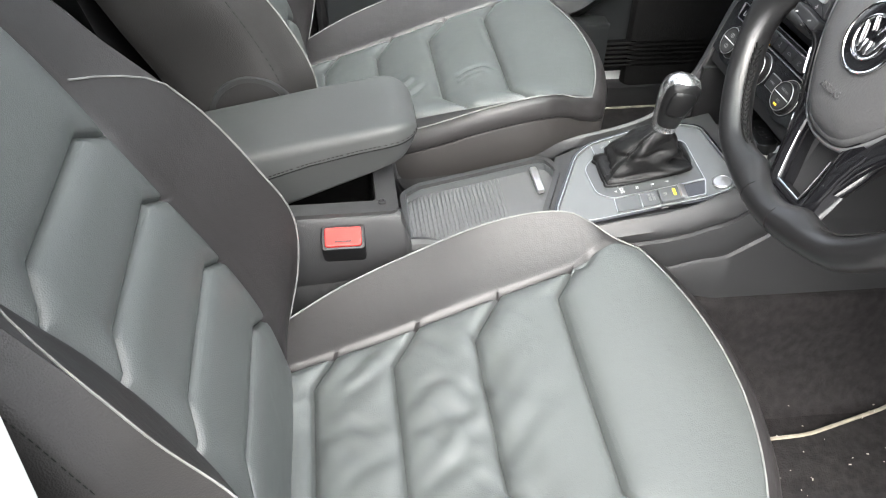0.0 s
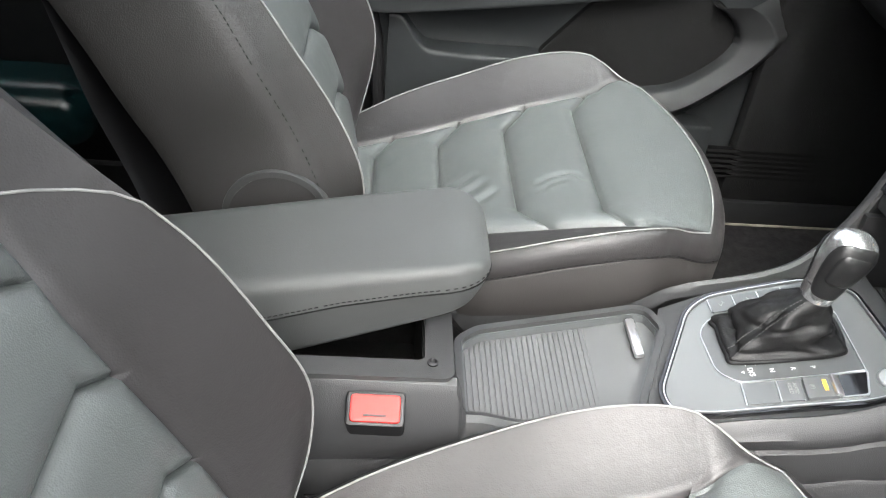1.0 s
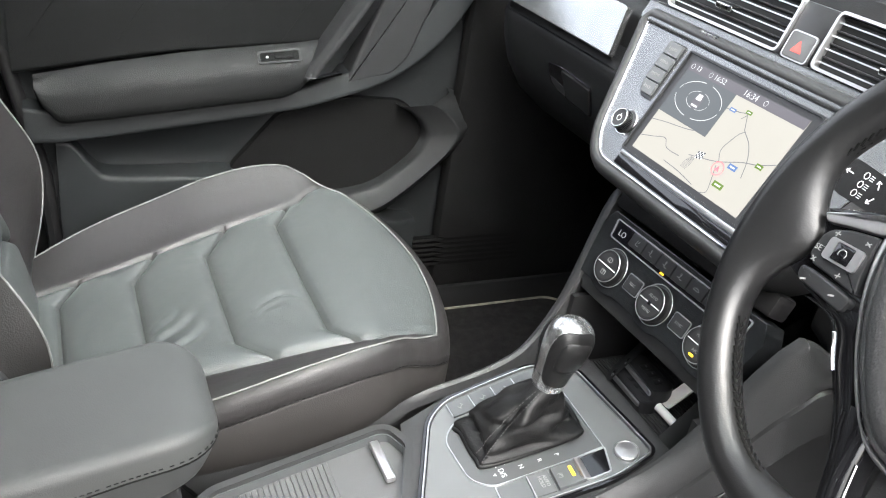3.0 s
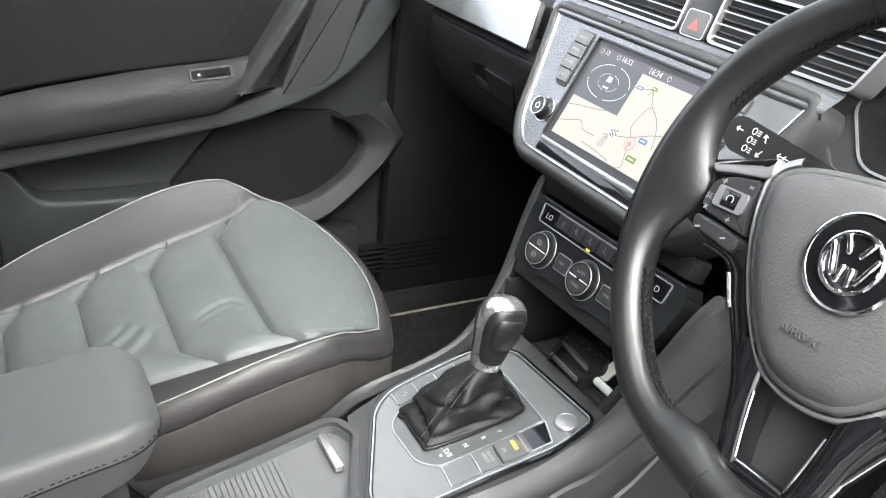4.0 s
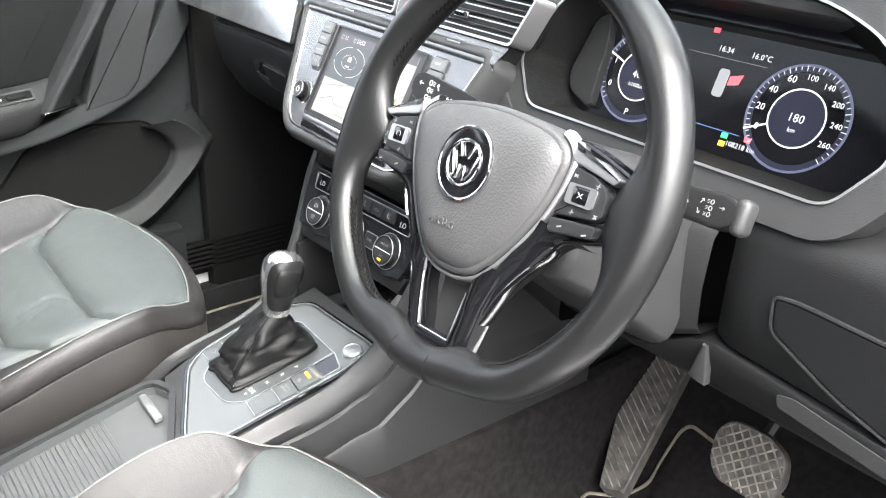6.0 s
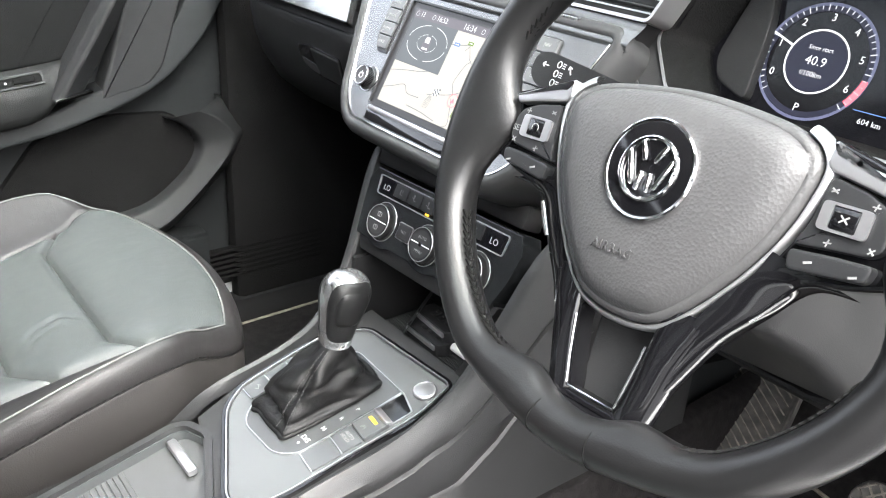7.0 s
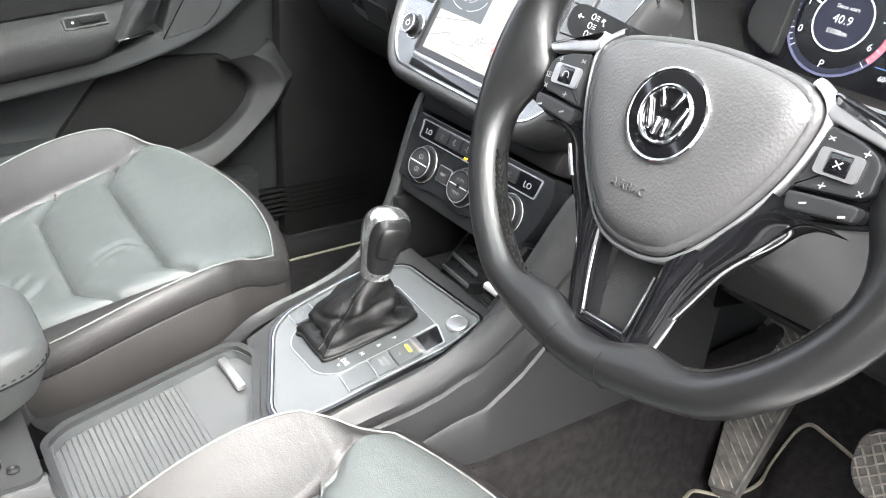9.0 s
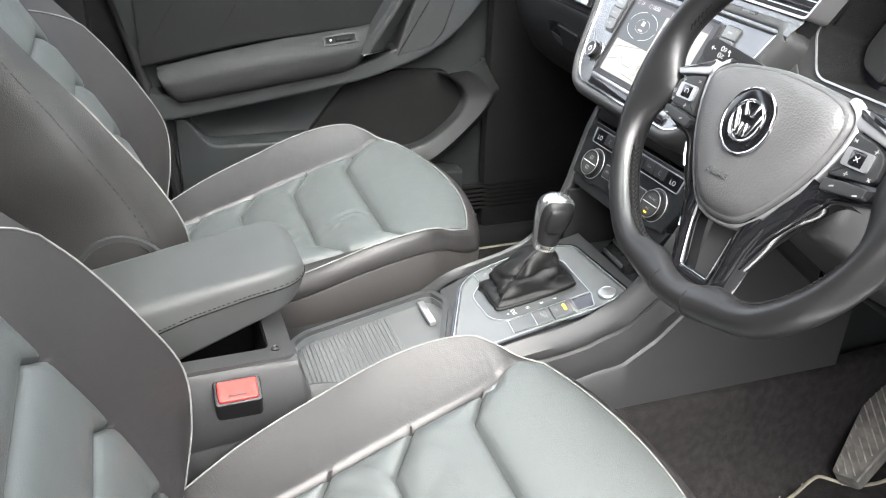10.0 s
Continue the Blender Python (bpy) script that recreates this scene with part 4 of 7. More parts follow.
for goal in (-1.10, -0.86):
    i0 = min(range(n), key=lambda i: abs(math.atan2(bo[i].y - 0.533, (bo[i].x + 0.017) * 1.7) - goal))
    bm = bm_new()
    line = []
    for k in range(2, LEVELS):
        p = secs[k][i0]
        c = (inv @ LEVER_TOP).lerp(Vector((0.003, 0.003, 0)), 1 - k / LEVELS)
        line.append(p + (p - c).normalized() * 0.0005)
    stitches(bm, line, 0.0022, 0.0016, 0.0005)
    part("boot_stitching", bm, STITCH, lever, smooth=0)
hem = [inv @ on_plate(p.x * 1.0, p.y, 0.003) for p in bo]
part("boot_hem", tube(hem, 0.0030, True, 8), BOOT, lever, smooth=80)
KB = basis(LEVER_TOP, (1, 0, 0.02), (0, 0.985, -0.17))
KNOB = [(-0.06, 0.0165, 0.0165, 0.0), (0.0, 0.0178, 0.0176, 0.0), (0.10, 0.0180, 0.0184, 0.0), (0.22, 0.0185, 0.0196, 0.0004), (0.36, 0.0202, 0.0220, 0.0014), (0.50, 0.0224, 0.0248, 0.0026), (0.62, 0.0238, 0.0264, 0.0036), (0.73, 0.0240, 0.0266, 0.0042), (0.82, 0.0226, 0.0250, 0.0044), (0.89, 0.0196, 0.0218, 0.0044), (0.945, 0.0148, 0.0168, 0.0044), (0.98, 0.0088, 0.0104, 0.0044), (1.0, 0.001, 0.0012, 0.0044)]


def knob_point(q, f, lift=0.0):
    w, d, s = (interp(f, [(r[0], r[i]) for r in KNOB]) for i in (1, 2, 3))
    if f < 0.975:
        w, d, s = (smooth_interp(f, [(r[0], r[i]) for r in KNOB]) for i in (1, 2, 3))
    c, e = math.cos(q), math.sin(q)
    return Vector(((w + lift) * math.copysign(abs(c) ** 0.93, c), (d + lift) * math.copysign(abs(e) ** 0.93, e) + s, 0.004 + f * 0.080))


fs = [-0.06 + 0.86 * k / 16 for k in range(17)] + [0.83, 0.86, 0.89, 0.915, 0.94, 0.96, 0.975, 0.988, 0.996, 1.0]
bm = loft([[inv @ KB @ knob_point(2 * math.pi * k / 48, f) for k in range(48)] for f in fs], closed=True, caps=True)
part("knob", bm, KNOB_METAL, lever, "satin silver knob spine and cap", smooth=70)
bm = bm_new()
add_tube(bm, [inv @ KB @ knob_point(2 * math.pi * k / 48, 0.16, 0.0002) for k in range(48)], 0.0004, True, 5)
part("knob_joint", bm, PIANO, lever)
for sx in (1, -1):
    for nm, hw, f0, f1, up, rr in (("knob_pad", 1.24, 0.03, 0.935, 0.0011, 0.30), ("knob_inset", 0.74, 0.28, 0.80, 0.0034, 0.5)):
        cells = []
        for j in range(23):
            v = -1 + 2 * j / 22
            row = []
            for i in range(25):
                u = -1 + 2 * i / 24
                # squeeze the grid into a rounded patch
                e = max(abs(u), abs(v))
                e2 = (abs(u) ** 5 + abs(v) ** 5) ** 0.2
                k2 = e / e2 if e2 > 1e-6 else 1.0
                uu, vv = u * k2, v * k2
                lift = up * (1 - e ** 8) - 0.0006 * e ** 8
                top_in = 1.0 - 0.16 * max(0.0, vv) ** 2
                q = hw * uu * top_in - 0.10
                f = (f0 + f1) / 2 + vv * (f1 - f0) / 2
                row.append(inv @ KB @ knob_point(q if sx > 0 else math.pi - q, f, lift))
            cells.append(row)
        if nm == "knob_inset":
            edge = cells[0][:-1] + [r[-1] for r in cells[:-1]] + cells[-1][:0:-1] + [r[0] for r in cells[:0:-1]]
            part("inset_seam", tube(edge, 0.0007, True, 5), PIANO, lever)
        part(nm, loft(cells), KNOB_LEATHER, lever, "black leather side pad" if nm == "knob_pad" else "", smooth=75)

# centre armrest, hovering over the bin on its rear hinge
arm = thing("armrest", "black leather padded centre armrest", "armrest", at=(0, 0.0, 0.44))
secs = []
AX0, AX1 = -0.100, 0.050
NOSE = 0.046
seam_line = []
ay = [-0.24 + 0.388 * k / 24 for k in range(25)] + [0.194 - NOSE * (1 - math.sin(k / 9 * math.pi / 2)) for k in range(1, 10)]
for y in ay:
    s = max(0.0, (y - (0.194 - NOSE)) / NOSE)
    nose = 1 - math.sqrt(max(0.0, 1 - min(s, 0.9999) ** 2))
    zt = 0.484 - 0.17 * (0.17 - y) - 0.030 * nose
    zb = interp(y, [(-0.24, 0.290), (0.008, 0.357), (0.133, 0.406), (0.1745, 0.424), (0.194, 0.446)])
    zs = interp(y, [(-0.24, 0.345), (-0.018, 0.409), (0.049, 0.431), (0.12, 0.448), (0.157, 0.4545), (0.194, 0.4565)])
    xi = 0.044 * nose
    o = round_poly([(AX0 + xi + 0.012, zb), (AX1 - xi - 0.012, zb), (AX1 - xi, zs), (AX1 - xi - 0.002, zt), (AX0 + xi + 0.002, zt), (AX0 + xi, zs)],
                   [0.008, 0.008, 0.003, 0.026, 0.026, 0.003], 7)
    secs.append([Vector((x, y, z - 0.44)) for x, z in o])
    seam_line.append(Vector((AX1 - xi, y, zs - 0.44)))
part("pad", loft(secs, closed=True, caps=True), ARM_LEATHER, arm, "black leather pad", smooth=70)
seam_line.append(Vector((AX0 + 0.05, 0.1943, seam_line[-1].z)))
sp, stitch_line = [], []
for i, p in enumerate(seam_line):
    t = seam_line[min(i + 1, len(seam_line) - 1)] - seam_line[max(i - 1, 0)]
    nrm = Vector((t.y, -t.x, 0)).normalized()
    sp.append(p - nrm * 0.0002)
    stitch_line.append(p + nrm * 0.0001 + Vector((0, 0, 0.0042)))
part("pad_seam", tube(sp, 0.0009, n=6), THREAD, arm)
bm = bm_new()
stitches(bm, stitch_line[:-1], 0.0036, 0.0022, 0.0005)
part("pad_stitching", bm, THREAD, arm, smooth=0)
part("hinge_stem", box((0.11, 0.06, 0.10), pose(CX, -0.20, -0.04), 0.01), PLASTIC_DARK, arm)

# belt buckle on its stalk
buckle = thing("seat_belt_buckle", "black seat belt buckle with red release button", "belt buckle", at=(0.117, 0.088, 0.366))
BK = basis((0, 0, 0), (0.04, 0.99, 0.03), (-0.85, 0.03, 0.5))
part("buckle_body", prism(rect(-0.028, -0.017, 0.028, 0.017, 0.006), -0.085, 0.0, BK, 0.003), PLASTIC_DARK, buckle)
red = part("release_button", prism(rect(-0.0235, -0.0135, 0.0235, 0.0125, 0.004), -0.002, 0.004, BK, 0.002), RED, buckle, "red plastic release button")
part("button_slot", box((0.022, 0.0022, 0.001), BK @ pose(0.0, -0.0075, 0.0042)), PLASTIC_DARK, red)
part("stalk", tube([BK @ Vector((0, 0, -0.08)), Vector((-0.01, -0.02, -0.20)), Vector((-0.015, -0.03, -0.32))], 0.012), PLASTIC_DARK, buckle)

# ---- dashboard ----
dash = thing("dashboard", "dark grey soft-touch dashboard with satin silver trim", "dashboard", at=(0, 0.9, 0.5))
dinv = dash.matrix_world.inverted()


def dpart(name, bm, mat, label="", parent=None, smooth=40):
    bmesh.ops.transform(bm, matrix=dinv, verts=bm.verts)
    return part(name, bm, mat, parent or dash, label, smooth)


def dash_section(x):
    """The dashboard's outline in y and z, from the windscreen to the knee side."""
    left = smoothstep(-0.12, -0.30, x)
    return [(1.42, 0.84), (1.20, 0.865), (0.95, 0.860), (0.84, 0.845), (0.800, 0.825), (0.792, 0.800), (0.790, 0.765), (0.775, 0.755),
            (0.772, 0.74), (0.770, 0.705), (0.752, 0.695), (0.745, 0.688), (0.742, 0.672), (0.746, 0.640), (0.760, 0.60), (0.790, 0.555), (0.835, 0.520), (0.90, 0.495), (1.0, 0.48), (1.3, 0.47)]


secs = []
for x in np.linspace(-0.735, -0.125, 26):
    away = 0.16 * smoothstep(-0.56, -0.735, x) ** 1.5
    secs.append([Vector((x, y + away * smoothstep(1.4, 0.9, y), z)) for y, z in dash_section(x)])
dpart("dash_body", loft(secs), DASH_PLASTIC, smooth=50)
secs = []
for x in np.linspace(-0.125, 0.735, 26):
    secs.append([Vector((x, y + (0.05 if z < 0.83 and y < 0.84 else 0.0), z)) for y, z in
                 [(1.42, 0.84), (1.20, 0.865), (0.98, 0.862), (0.90, 0.86), (0.86, 0.83), (0.86, 0.74), (0.80, 0.68), (0.78, 0.60), (0.80, 0.53), (0.84, 0.49), (0.95, 0.47), (1.3, 0.46)]])
dpart("dash_body", loft(secs), DASH_PLASTIC, smooth=50)

# silver strip on the passenger side, tapering to the centre
strip = basis((0, 0.752, 0.722), (1, 0, 0), (0, 0.46, 0.888))
so = round_poly([(-0.73, -0.030), (-0.288, -0.030), (-0.312, 0.036), (-0.73, 0.040)], [0.002, 0.006, 0.006, 0.002])
dpart("decor_strip", prism(so, 0.0, 0.010, strip, 0.002), DECOR, "brushed silver decor strip")
# glovebox lid and latch
lid = basis((0, 0.7465, 0.632), (1, 0, 0), (0, -0.33, 0.944))
gl = thing("glovebox", "closed dark grey glovebox lid with recessed latch", "glovebox", at=(-0.45, 0.75, 0.60))
ginv = gl.matrix_world.inverted()


def gpart(name, bm, mat, label=""):
    bmesh.ops.transform(bm, matrix=ginv, verts=bm.verts)
    return part(name, bm, mat, gl, label)


secs = []
for x in np.linspace(-0.62, -0.19, 18):
    away = 0.16 * smoothstep(-0.56, -0.735, x) ** 1.5
    secs.append([Vector((x, y + away, z)) for y, z in ((0.756, 0.684), (0.7395, 0.683), (0.7375, 0.680), (0.7385, 0.668), (0.7425, 0.640), (0.7565, 0.60), (0.7865, 0.555), (0.8315, 0.520), (0.836, 0.522))])
gpart("lid", loft(secs), DASH_PLASTIC)
# raised black patch paints the shadow inside the finger recess
gpart("latch_recess", prism(round_poly([(-0.4385, 0.013), (-0.437, -0.016), (-0.420, -0.024), (-0.386, -0.030), (-0.327, -0.032), (-0.322, 0.013), (-0.40, 0.018)], 0.006), -0.012, 0.0025, lid), PIANO, "finger recess, its shadow put in as gloss black")
gpart("latch", prism(round_poly([(-0.3985, 0.0150), (-0.3885, -0.0255), (-0.329, -0.0295), (-0.3250, 0.0112)], 0.004), -0.010, 0.0052, lid, 0.0015), DASH_PLASTIC, "black latch lever")
# paler plastic paints the light caught by the recess's lower lip
gpart("recess_floor", prism(round_poly([(-0.435, -0.006), (-0.432, -0.016), (-0.418, -0.0225), (-0.3935, -0.0265), (-0.3955, -0.012)], 0.004), -0.010, 0.0032, lid), PLASTIC, "lower lip of the recess, its light put in as paler plastic")

# centre stack: silver surround, infotainment unit
STK = basis((-0.045, 0.703, 0.690), (1, 0, 0), (0, 0.47, 0.883))
stack = thing("infotainment_unit", "infotainment screen showing a map, in a satin silver surround", "car screen", at=(-0.045, 0.70, 0.69))
sinv = stack.matrix_world.inverted()


def spart(name, bm, mat, label="", parent=None, smooth=40):
    bmesh.ops.transform(bm, matrix=sinv, verts=bm.verts)
    return part(name, bm, mat, parent or stack, label, smooth)


sur = round_poly([(-0.192, 0.080), (-0.172, 0.018), (-0.150, -0.054), (-0.126, -0.081), (0.122, -0.081), (0.152, -0.050), (0.176, 0.018), (0.196, 0.080)],
                 [0.004, 0.03, 0.03, 0.022, 0.022, 0.03, 0.03, 0.004], 7)
spart("stack_housing", prism(scaled(sur, 0.010), -0.080, -0.006, STK, 0.006), PLASTIC, "dark grey moulded body", smooth=60)
secs = []
for d, z in ((0.0010, -0.006), (0.0015, 0.003), (0.004, 0.0062), (0.009, 0.0070), (0.0145, 0.0035), (0.0185, -0.005), (0.0200, -0.018), (0.0185, -0.045), (0.015, -0.075)):
    secs.append([STK @ Vector((*p, z)) for p in scaled(sur, d)])
spart("rim", loft(secs, closed=True), PLASTIC, "thick rounded dark grey rim", smooth=70)
spart("surround", prism(sur, -0.01, 0.002, STK, 0.001), STACK_METAL, "satin silver surround")
bm = bm_new()
add_frame(bm, scaled(sur, 0.0006), scaled(sur, -0.0010), 0.0, 0.0034, STK)
spart("chrome_edge", bm, CHROME, "thin chrome edge")
SW, SH = 0.176, 0.112
OX, OY = 0.003, 0.004
bez = rect(-0.097, -0.060, 0.104, 0.069, 0.004)
spart("bezel", prism(bez, 0.0, 0.0050, STK, 0.0012), BEZEL, "black screen bezel")
bm = bm_new()
add_frame(bm, bez, scaled(bez, -0.0022), 0.004, 0.0075, STK)
spart("bezel_lip", bm, BEZEL)
spart("lower_bar", box((0.198, 0.0060, 0.006), STK @ pose(0.004, -0.0635, 0.004), 0.0015), SILVER, "silver bar under the screen")
spart("slot", box((0.198, 0.0110, 0.006), STK @ pose(0.004, -0.0730, 0.003), 0.0015), PIANO, "black media slot cover")
scr = spart("screen", prism(rect(OX - SW / 2, OY - SH / 2, OX + SW / 2, OY + SH / 2), 0.005, 0.0054, STK), MAP_LAND, "lit cream map display", smooth=0)
SC = STK @ pose(OX, OY, 0.0056)
L, B = -SW / 2, -SH / 2


def on_screen(outline, mat, name, z=0.0):
    spart(name, prism(outline, z, z + 0.0001, SC), mat, "", scr, 0)


def screen_line(pts, w, mat, name, z=0.0002):
    P = spline([(L + a * SW, B + b * SH, 0) for a, b in pts], 6)
    bm = bm_new()
    left, right = [], []
    for i, p in enumerate(P):
        t = (P[min(i + 1, len(P) - 1)] - P[max(i - 1, 0)]).normalized()
        q = Vector((-t.y, t.x, 0)) * w / 2
        left.append(bm.verts.new(SC @ (p + q + Vector((0, 0, z)))))
        right.append(bm.verts.new(SC @ (p - q + Vector((0, 0, z)))))
    for i in range(len(P) - 1):
        bm.faces.new((left[i], left[i + 1], right[i + 1], right[i]))
    spart(name, bm, mat, "", scr, 0)


def sr(a, b, c, d):
    return rect(L + a * SW, B + b * SH, L + c * SW, B + d * SH)


on_screen(sr(0, 0.905, 1, 1), MAP_BAR, "status_bar")
on_screen(sr(0, 0.44, 0.46, 0.905), MAP_GREY, "map_panel")
for pts in ([(0, 0.33), (0.12, 0.37), (0.28, 0.41), (0.36, 0.44)], [(0, 0.14), (0.10, 0.19), (0.20, 0.24), (0.26, 0.17), (0.38, 0.17)], [(0.44, 0.23), (0.55, 0.27), (0.66, 0.32), (0.80, 0.42), (0.9, 0.47), (1, 0.55)],
            [(0.66, 0.32), (0.62, 0.42), (0.64, 0.55), (0.66, 0.62), (0.69, 0.66)], [(0.46, 0.76), (0.55, 0.78), (0.62, 0.80), (0.60, 0.74)], [(0.62, 0.80), (0.66, 0.70), (0.68, 0.66), (0.76, 0.58), (0.82, 0.46), (0.86, 0.30)],
            [(0.66, 0.28), (0.70, 0.14), (0.72, 0.04), (0.68, 0.0)], [(0.30, 0.06), (0.45, 0.05), (0.60, 0.02)]):
    screen_line(pts, 0.0009, MAP_ROAD, "map_road")
for rx, w in ((0.195, 0.0008), (0.095, 0.0005)):
    for a0, a1 in ((0.1, 1.4), (1.7, 3.0), (3.3, 4.6), (4.9, 6.15)):
        screen_line([(0.235 + rx * math.cos(q), 0.690 + rx * 0.92 * math.sin(q)) for q in np.linspace(a0, a1, 9)], w, MAP_WHITE, "park_ring", 0.0003)
cx0, cy0 = L + 0.235 * SW, B + 0.685 * SH
on_screen(round_poly([(cx0 - 0.0060, cy0 - 0.0085), (cx0 + 0.0060, cy0 - 0.0085), (cx0 + 0.0068, cy0 - 0.001), (cx0 + 0.0045, cy0 + 0.0085), (cx0 - 0.0045, cy0 + 0.0085), (cx0 - 0.0068, cy0 - 0.001)], 0.0022), MAP_BAR, "car_symbol", 0.0003)
on_screen(round_poly([(cx0 - 0.0042, cy0 + 0.001), (cx0 + 0.0042, cy0 + 0.001), (cx0 + 0.0034, cy0 + 0.0078), (cx0 - 0.0034, cy0 + 0.0078)], 0.001), MAP_WHITE, "car_symbol", 0.0005)
on_screen(rect(cx0 - 0.0050, cy0 - 0.0068, cx0 + 0.0050, cy0 - 0.0045, 0.001), MAP_WHITE, "car_symbol", 0.0005)
for word, a, b, s in (("13", 0.085, 0.953, 0.0078), ("16:52", 0.285, 0.953, 0.0085), ("16:34", 0.555, 0.953, 0.0095)):
    spart("screen_text", text_mesh(word, s, SC @ pose(L + a * SW, B + b * SH, 0.0003), 0.00005), MAP_WHITE, "", scr, 0)
for a in (0.03, 0.20, 0.68):
    screen_line([(a + 0.014 * math.cos(q), 0.953 + 0.024 * math.sin(q)) for q in np.linspace(0, 6.28, 11)], 0.0005, MAP_WHITE, "status_symbol", 0.0003)
for a, b, c, d, m in ((0.735, 0.315, 0.80, 0.365, MAP_BLUE), (0.485, 0.755, 0.535, 0.79, MAP_BLUE), (0.72, 0.115, 0.80, 0.170, MAP_GREEN), (0.60, 0.80, 0.645, 0.835, MAP_GREEN), (0.89, 0.44, 0.94, 0.485, MAP_GREEN)):
    on_screen(sr(a, b, c, d), m, "road_sign", 0.0003)
    on_screen(sr(a + (c - a) * 0.2, b + (d - b) * 0.35, c - (c - a) * 0.2, d - (d - b) * 0.35), MAP_WHITE, "road_sign", 0.0005)
for i in range(5):
    for j in range(4):
        on_screen(sr(0.490 + i * 0.011, 0.235 + j * 0.018 + i * 0.004, 0.501 + i * 0.011, 0.253 + j * 0.018 + i * 0.004), PIANO if (i + j) % 2 else MAP_WHITE, "goal_flag", 0.0004)
for k in range(5):
    screen_line([(0.44 + k * 0.010, 0.10), (0.445 + k * 0.012, 0.16), (0.47 + k * 0.006, 0.23)], 0.0006, MAP_ROAD, "goal_mark", 0.0003)
screen_line([(0.685 + 0.042 * math.cos(q), 0.265 + 0.062 * math.sin(q)) for q in np.linspace(0, 6.28, 20)], 0.0009, REDLED, "position_ring", 0.0005)
on_screen([(L + 0.668 * SW, B + 0.240 * SH), (L + 0.702 * SW, B + 0.240 * SH), (L + 0.685 * SW, B + 0.295 * SH)], REDLED, "position_mark", 0.0005)
# keys beside the screen, turning knob
for sx, words in ((-1, ("RADIO", "MEDIA", "PHONE", "VOICE")), (1, ("NAV", "TRAFFIC", "CAR", "MENU"))):
    x0 = -0.1225 if sx < 0 else 0.1265
    bank = round_poly([(x0 - sx * 0.0140, 0.0700), (x0 + sx * 0.0135, 0.0700), (x0 + sx * 0.0130, 0.010), (x0 + sx * 0.004, -0.0005), (x0 - sx * 0.0140, -0.0005)], [0.001, 0.004, 0.006, 0.004, 0.001], 4)
    spart("key_bank", prism(bank, 0.0, 0.0035, STK, 0.001), BEZEL, "black key bank")
    for k, w in enumerate(words):
        y0 = 0.0605 - k * 0.0163
        ko = [(x0 - 0.0128, y0 - 0.0076), (x0 + 0.0128, y0 - 0.0076), (x0 + 0.0128, y0 + 0.0076), (x0 - 0.0128, y0 + 0.0076)]
        if k == 3:
            ko[0 if sx < 0 else 1] = (x0 + sx * 0.0050, y0 - 0.0076)
        key = spart("key", prism(round_poly(ko, 0.0012, 3), 0.002, 0.0062, STK, 0.001), BUTTON)
        spart("key_text", text_mesh(w, 0.0046, STK @ pose(x0, y0, 0.0064), 0.00006), MARK_DIM, "", key, 0)
    kb = STK @ pose(-0.119 if sx < 0 else 0.126, -0.034, 0.002)
    knob = spart("turn_knob", lathe([(0.0145, 0), (0.0145, 0.002), (0.0122, 0.0035), (0.0118, 0.0125), (0.0105, 0.0140), (0.0085, 0.0135), (0, 0.0135)], kb, 36), BEZEL, "black turning knob")
    bm = bm_new()
    add_tube(bm, [kb @ Vector((0.0108 * math.cos(q), 0.0108 * math.sin(q), 0.0138)) for q in np.linspace(0, 2 * math.pi, 33)[:-1]], 0.0006, True, 6)
    add_tube(bm, [kb @ Vector((0.0148 * math.cos(q), 0.0148 * math.sin(q), 0.001)) for q in np.linspace(0, 2 * math.pi, 33)[:-1]], 0.0008, True, 6)
    spart("knob_ring", bm, CHROME, "", knob)
    bm = bm_new()
    for q in np.linspace(0, 2 * math.pi, 41)[:-1]:
        add_box(bm, (0.0008, 0.0009, 0.008), kb @ pose(0.0120 * math.cos(q), 0.0120 * math.sin(q), 0.008, 0, 0, math.degrees(q)))
    spart("knob_knurl", bm, PIANO, "", knob, 0)
    bm = bm_new()
    add_tube(bm, [kb @ Vector((0.0035 * math.sin(q), 0.0035 * math.cos(q), 0.0137)) for q in np.linspace(0.6, 2 * math.pi - 0.6, 13)], 0.0004, False, 5)
    add_box(bm, (0.0008, 0.003, 0.0005), kb @ pose(0, 0.0032, 0.0137))
    spart("knob_symbol", bm, MARK, "", knob, 0)

# air vents over the screen with the hazard switch between them
VEN = basis((-0.045, 0.755, 0.797), (1, 0, 0), (0, 0.30, 0.954))
vents = thing("centre_vents", "black slatted air vents framed in silver", "air vent", at=(-0.045, 0.75, 0.80))
vinv = vents.matrix_world.inverted()


def vpart(name, bm, mat, label="", parent=None, smooth=40):
    bmesh.ops.transform(bm, matrix=vinv, verts=bm.verts)
    return part(name, bm, mat, parent or vents, label, smooth)


vpart("vent_backing", prism(round_poly([(-0.198, -0.044), (0.205, -0.044), (0.240, 0.044), (-0.215, 0.044)], 0.006), -0.03, -0.006, VEN), PLASTIC_DARK)
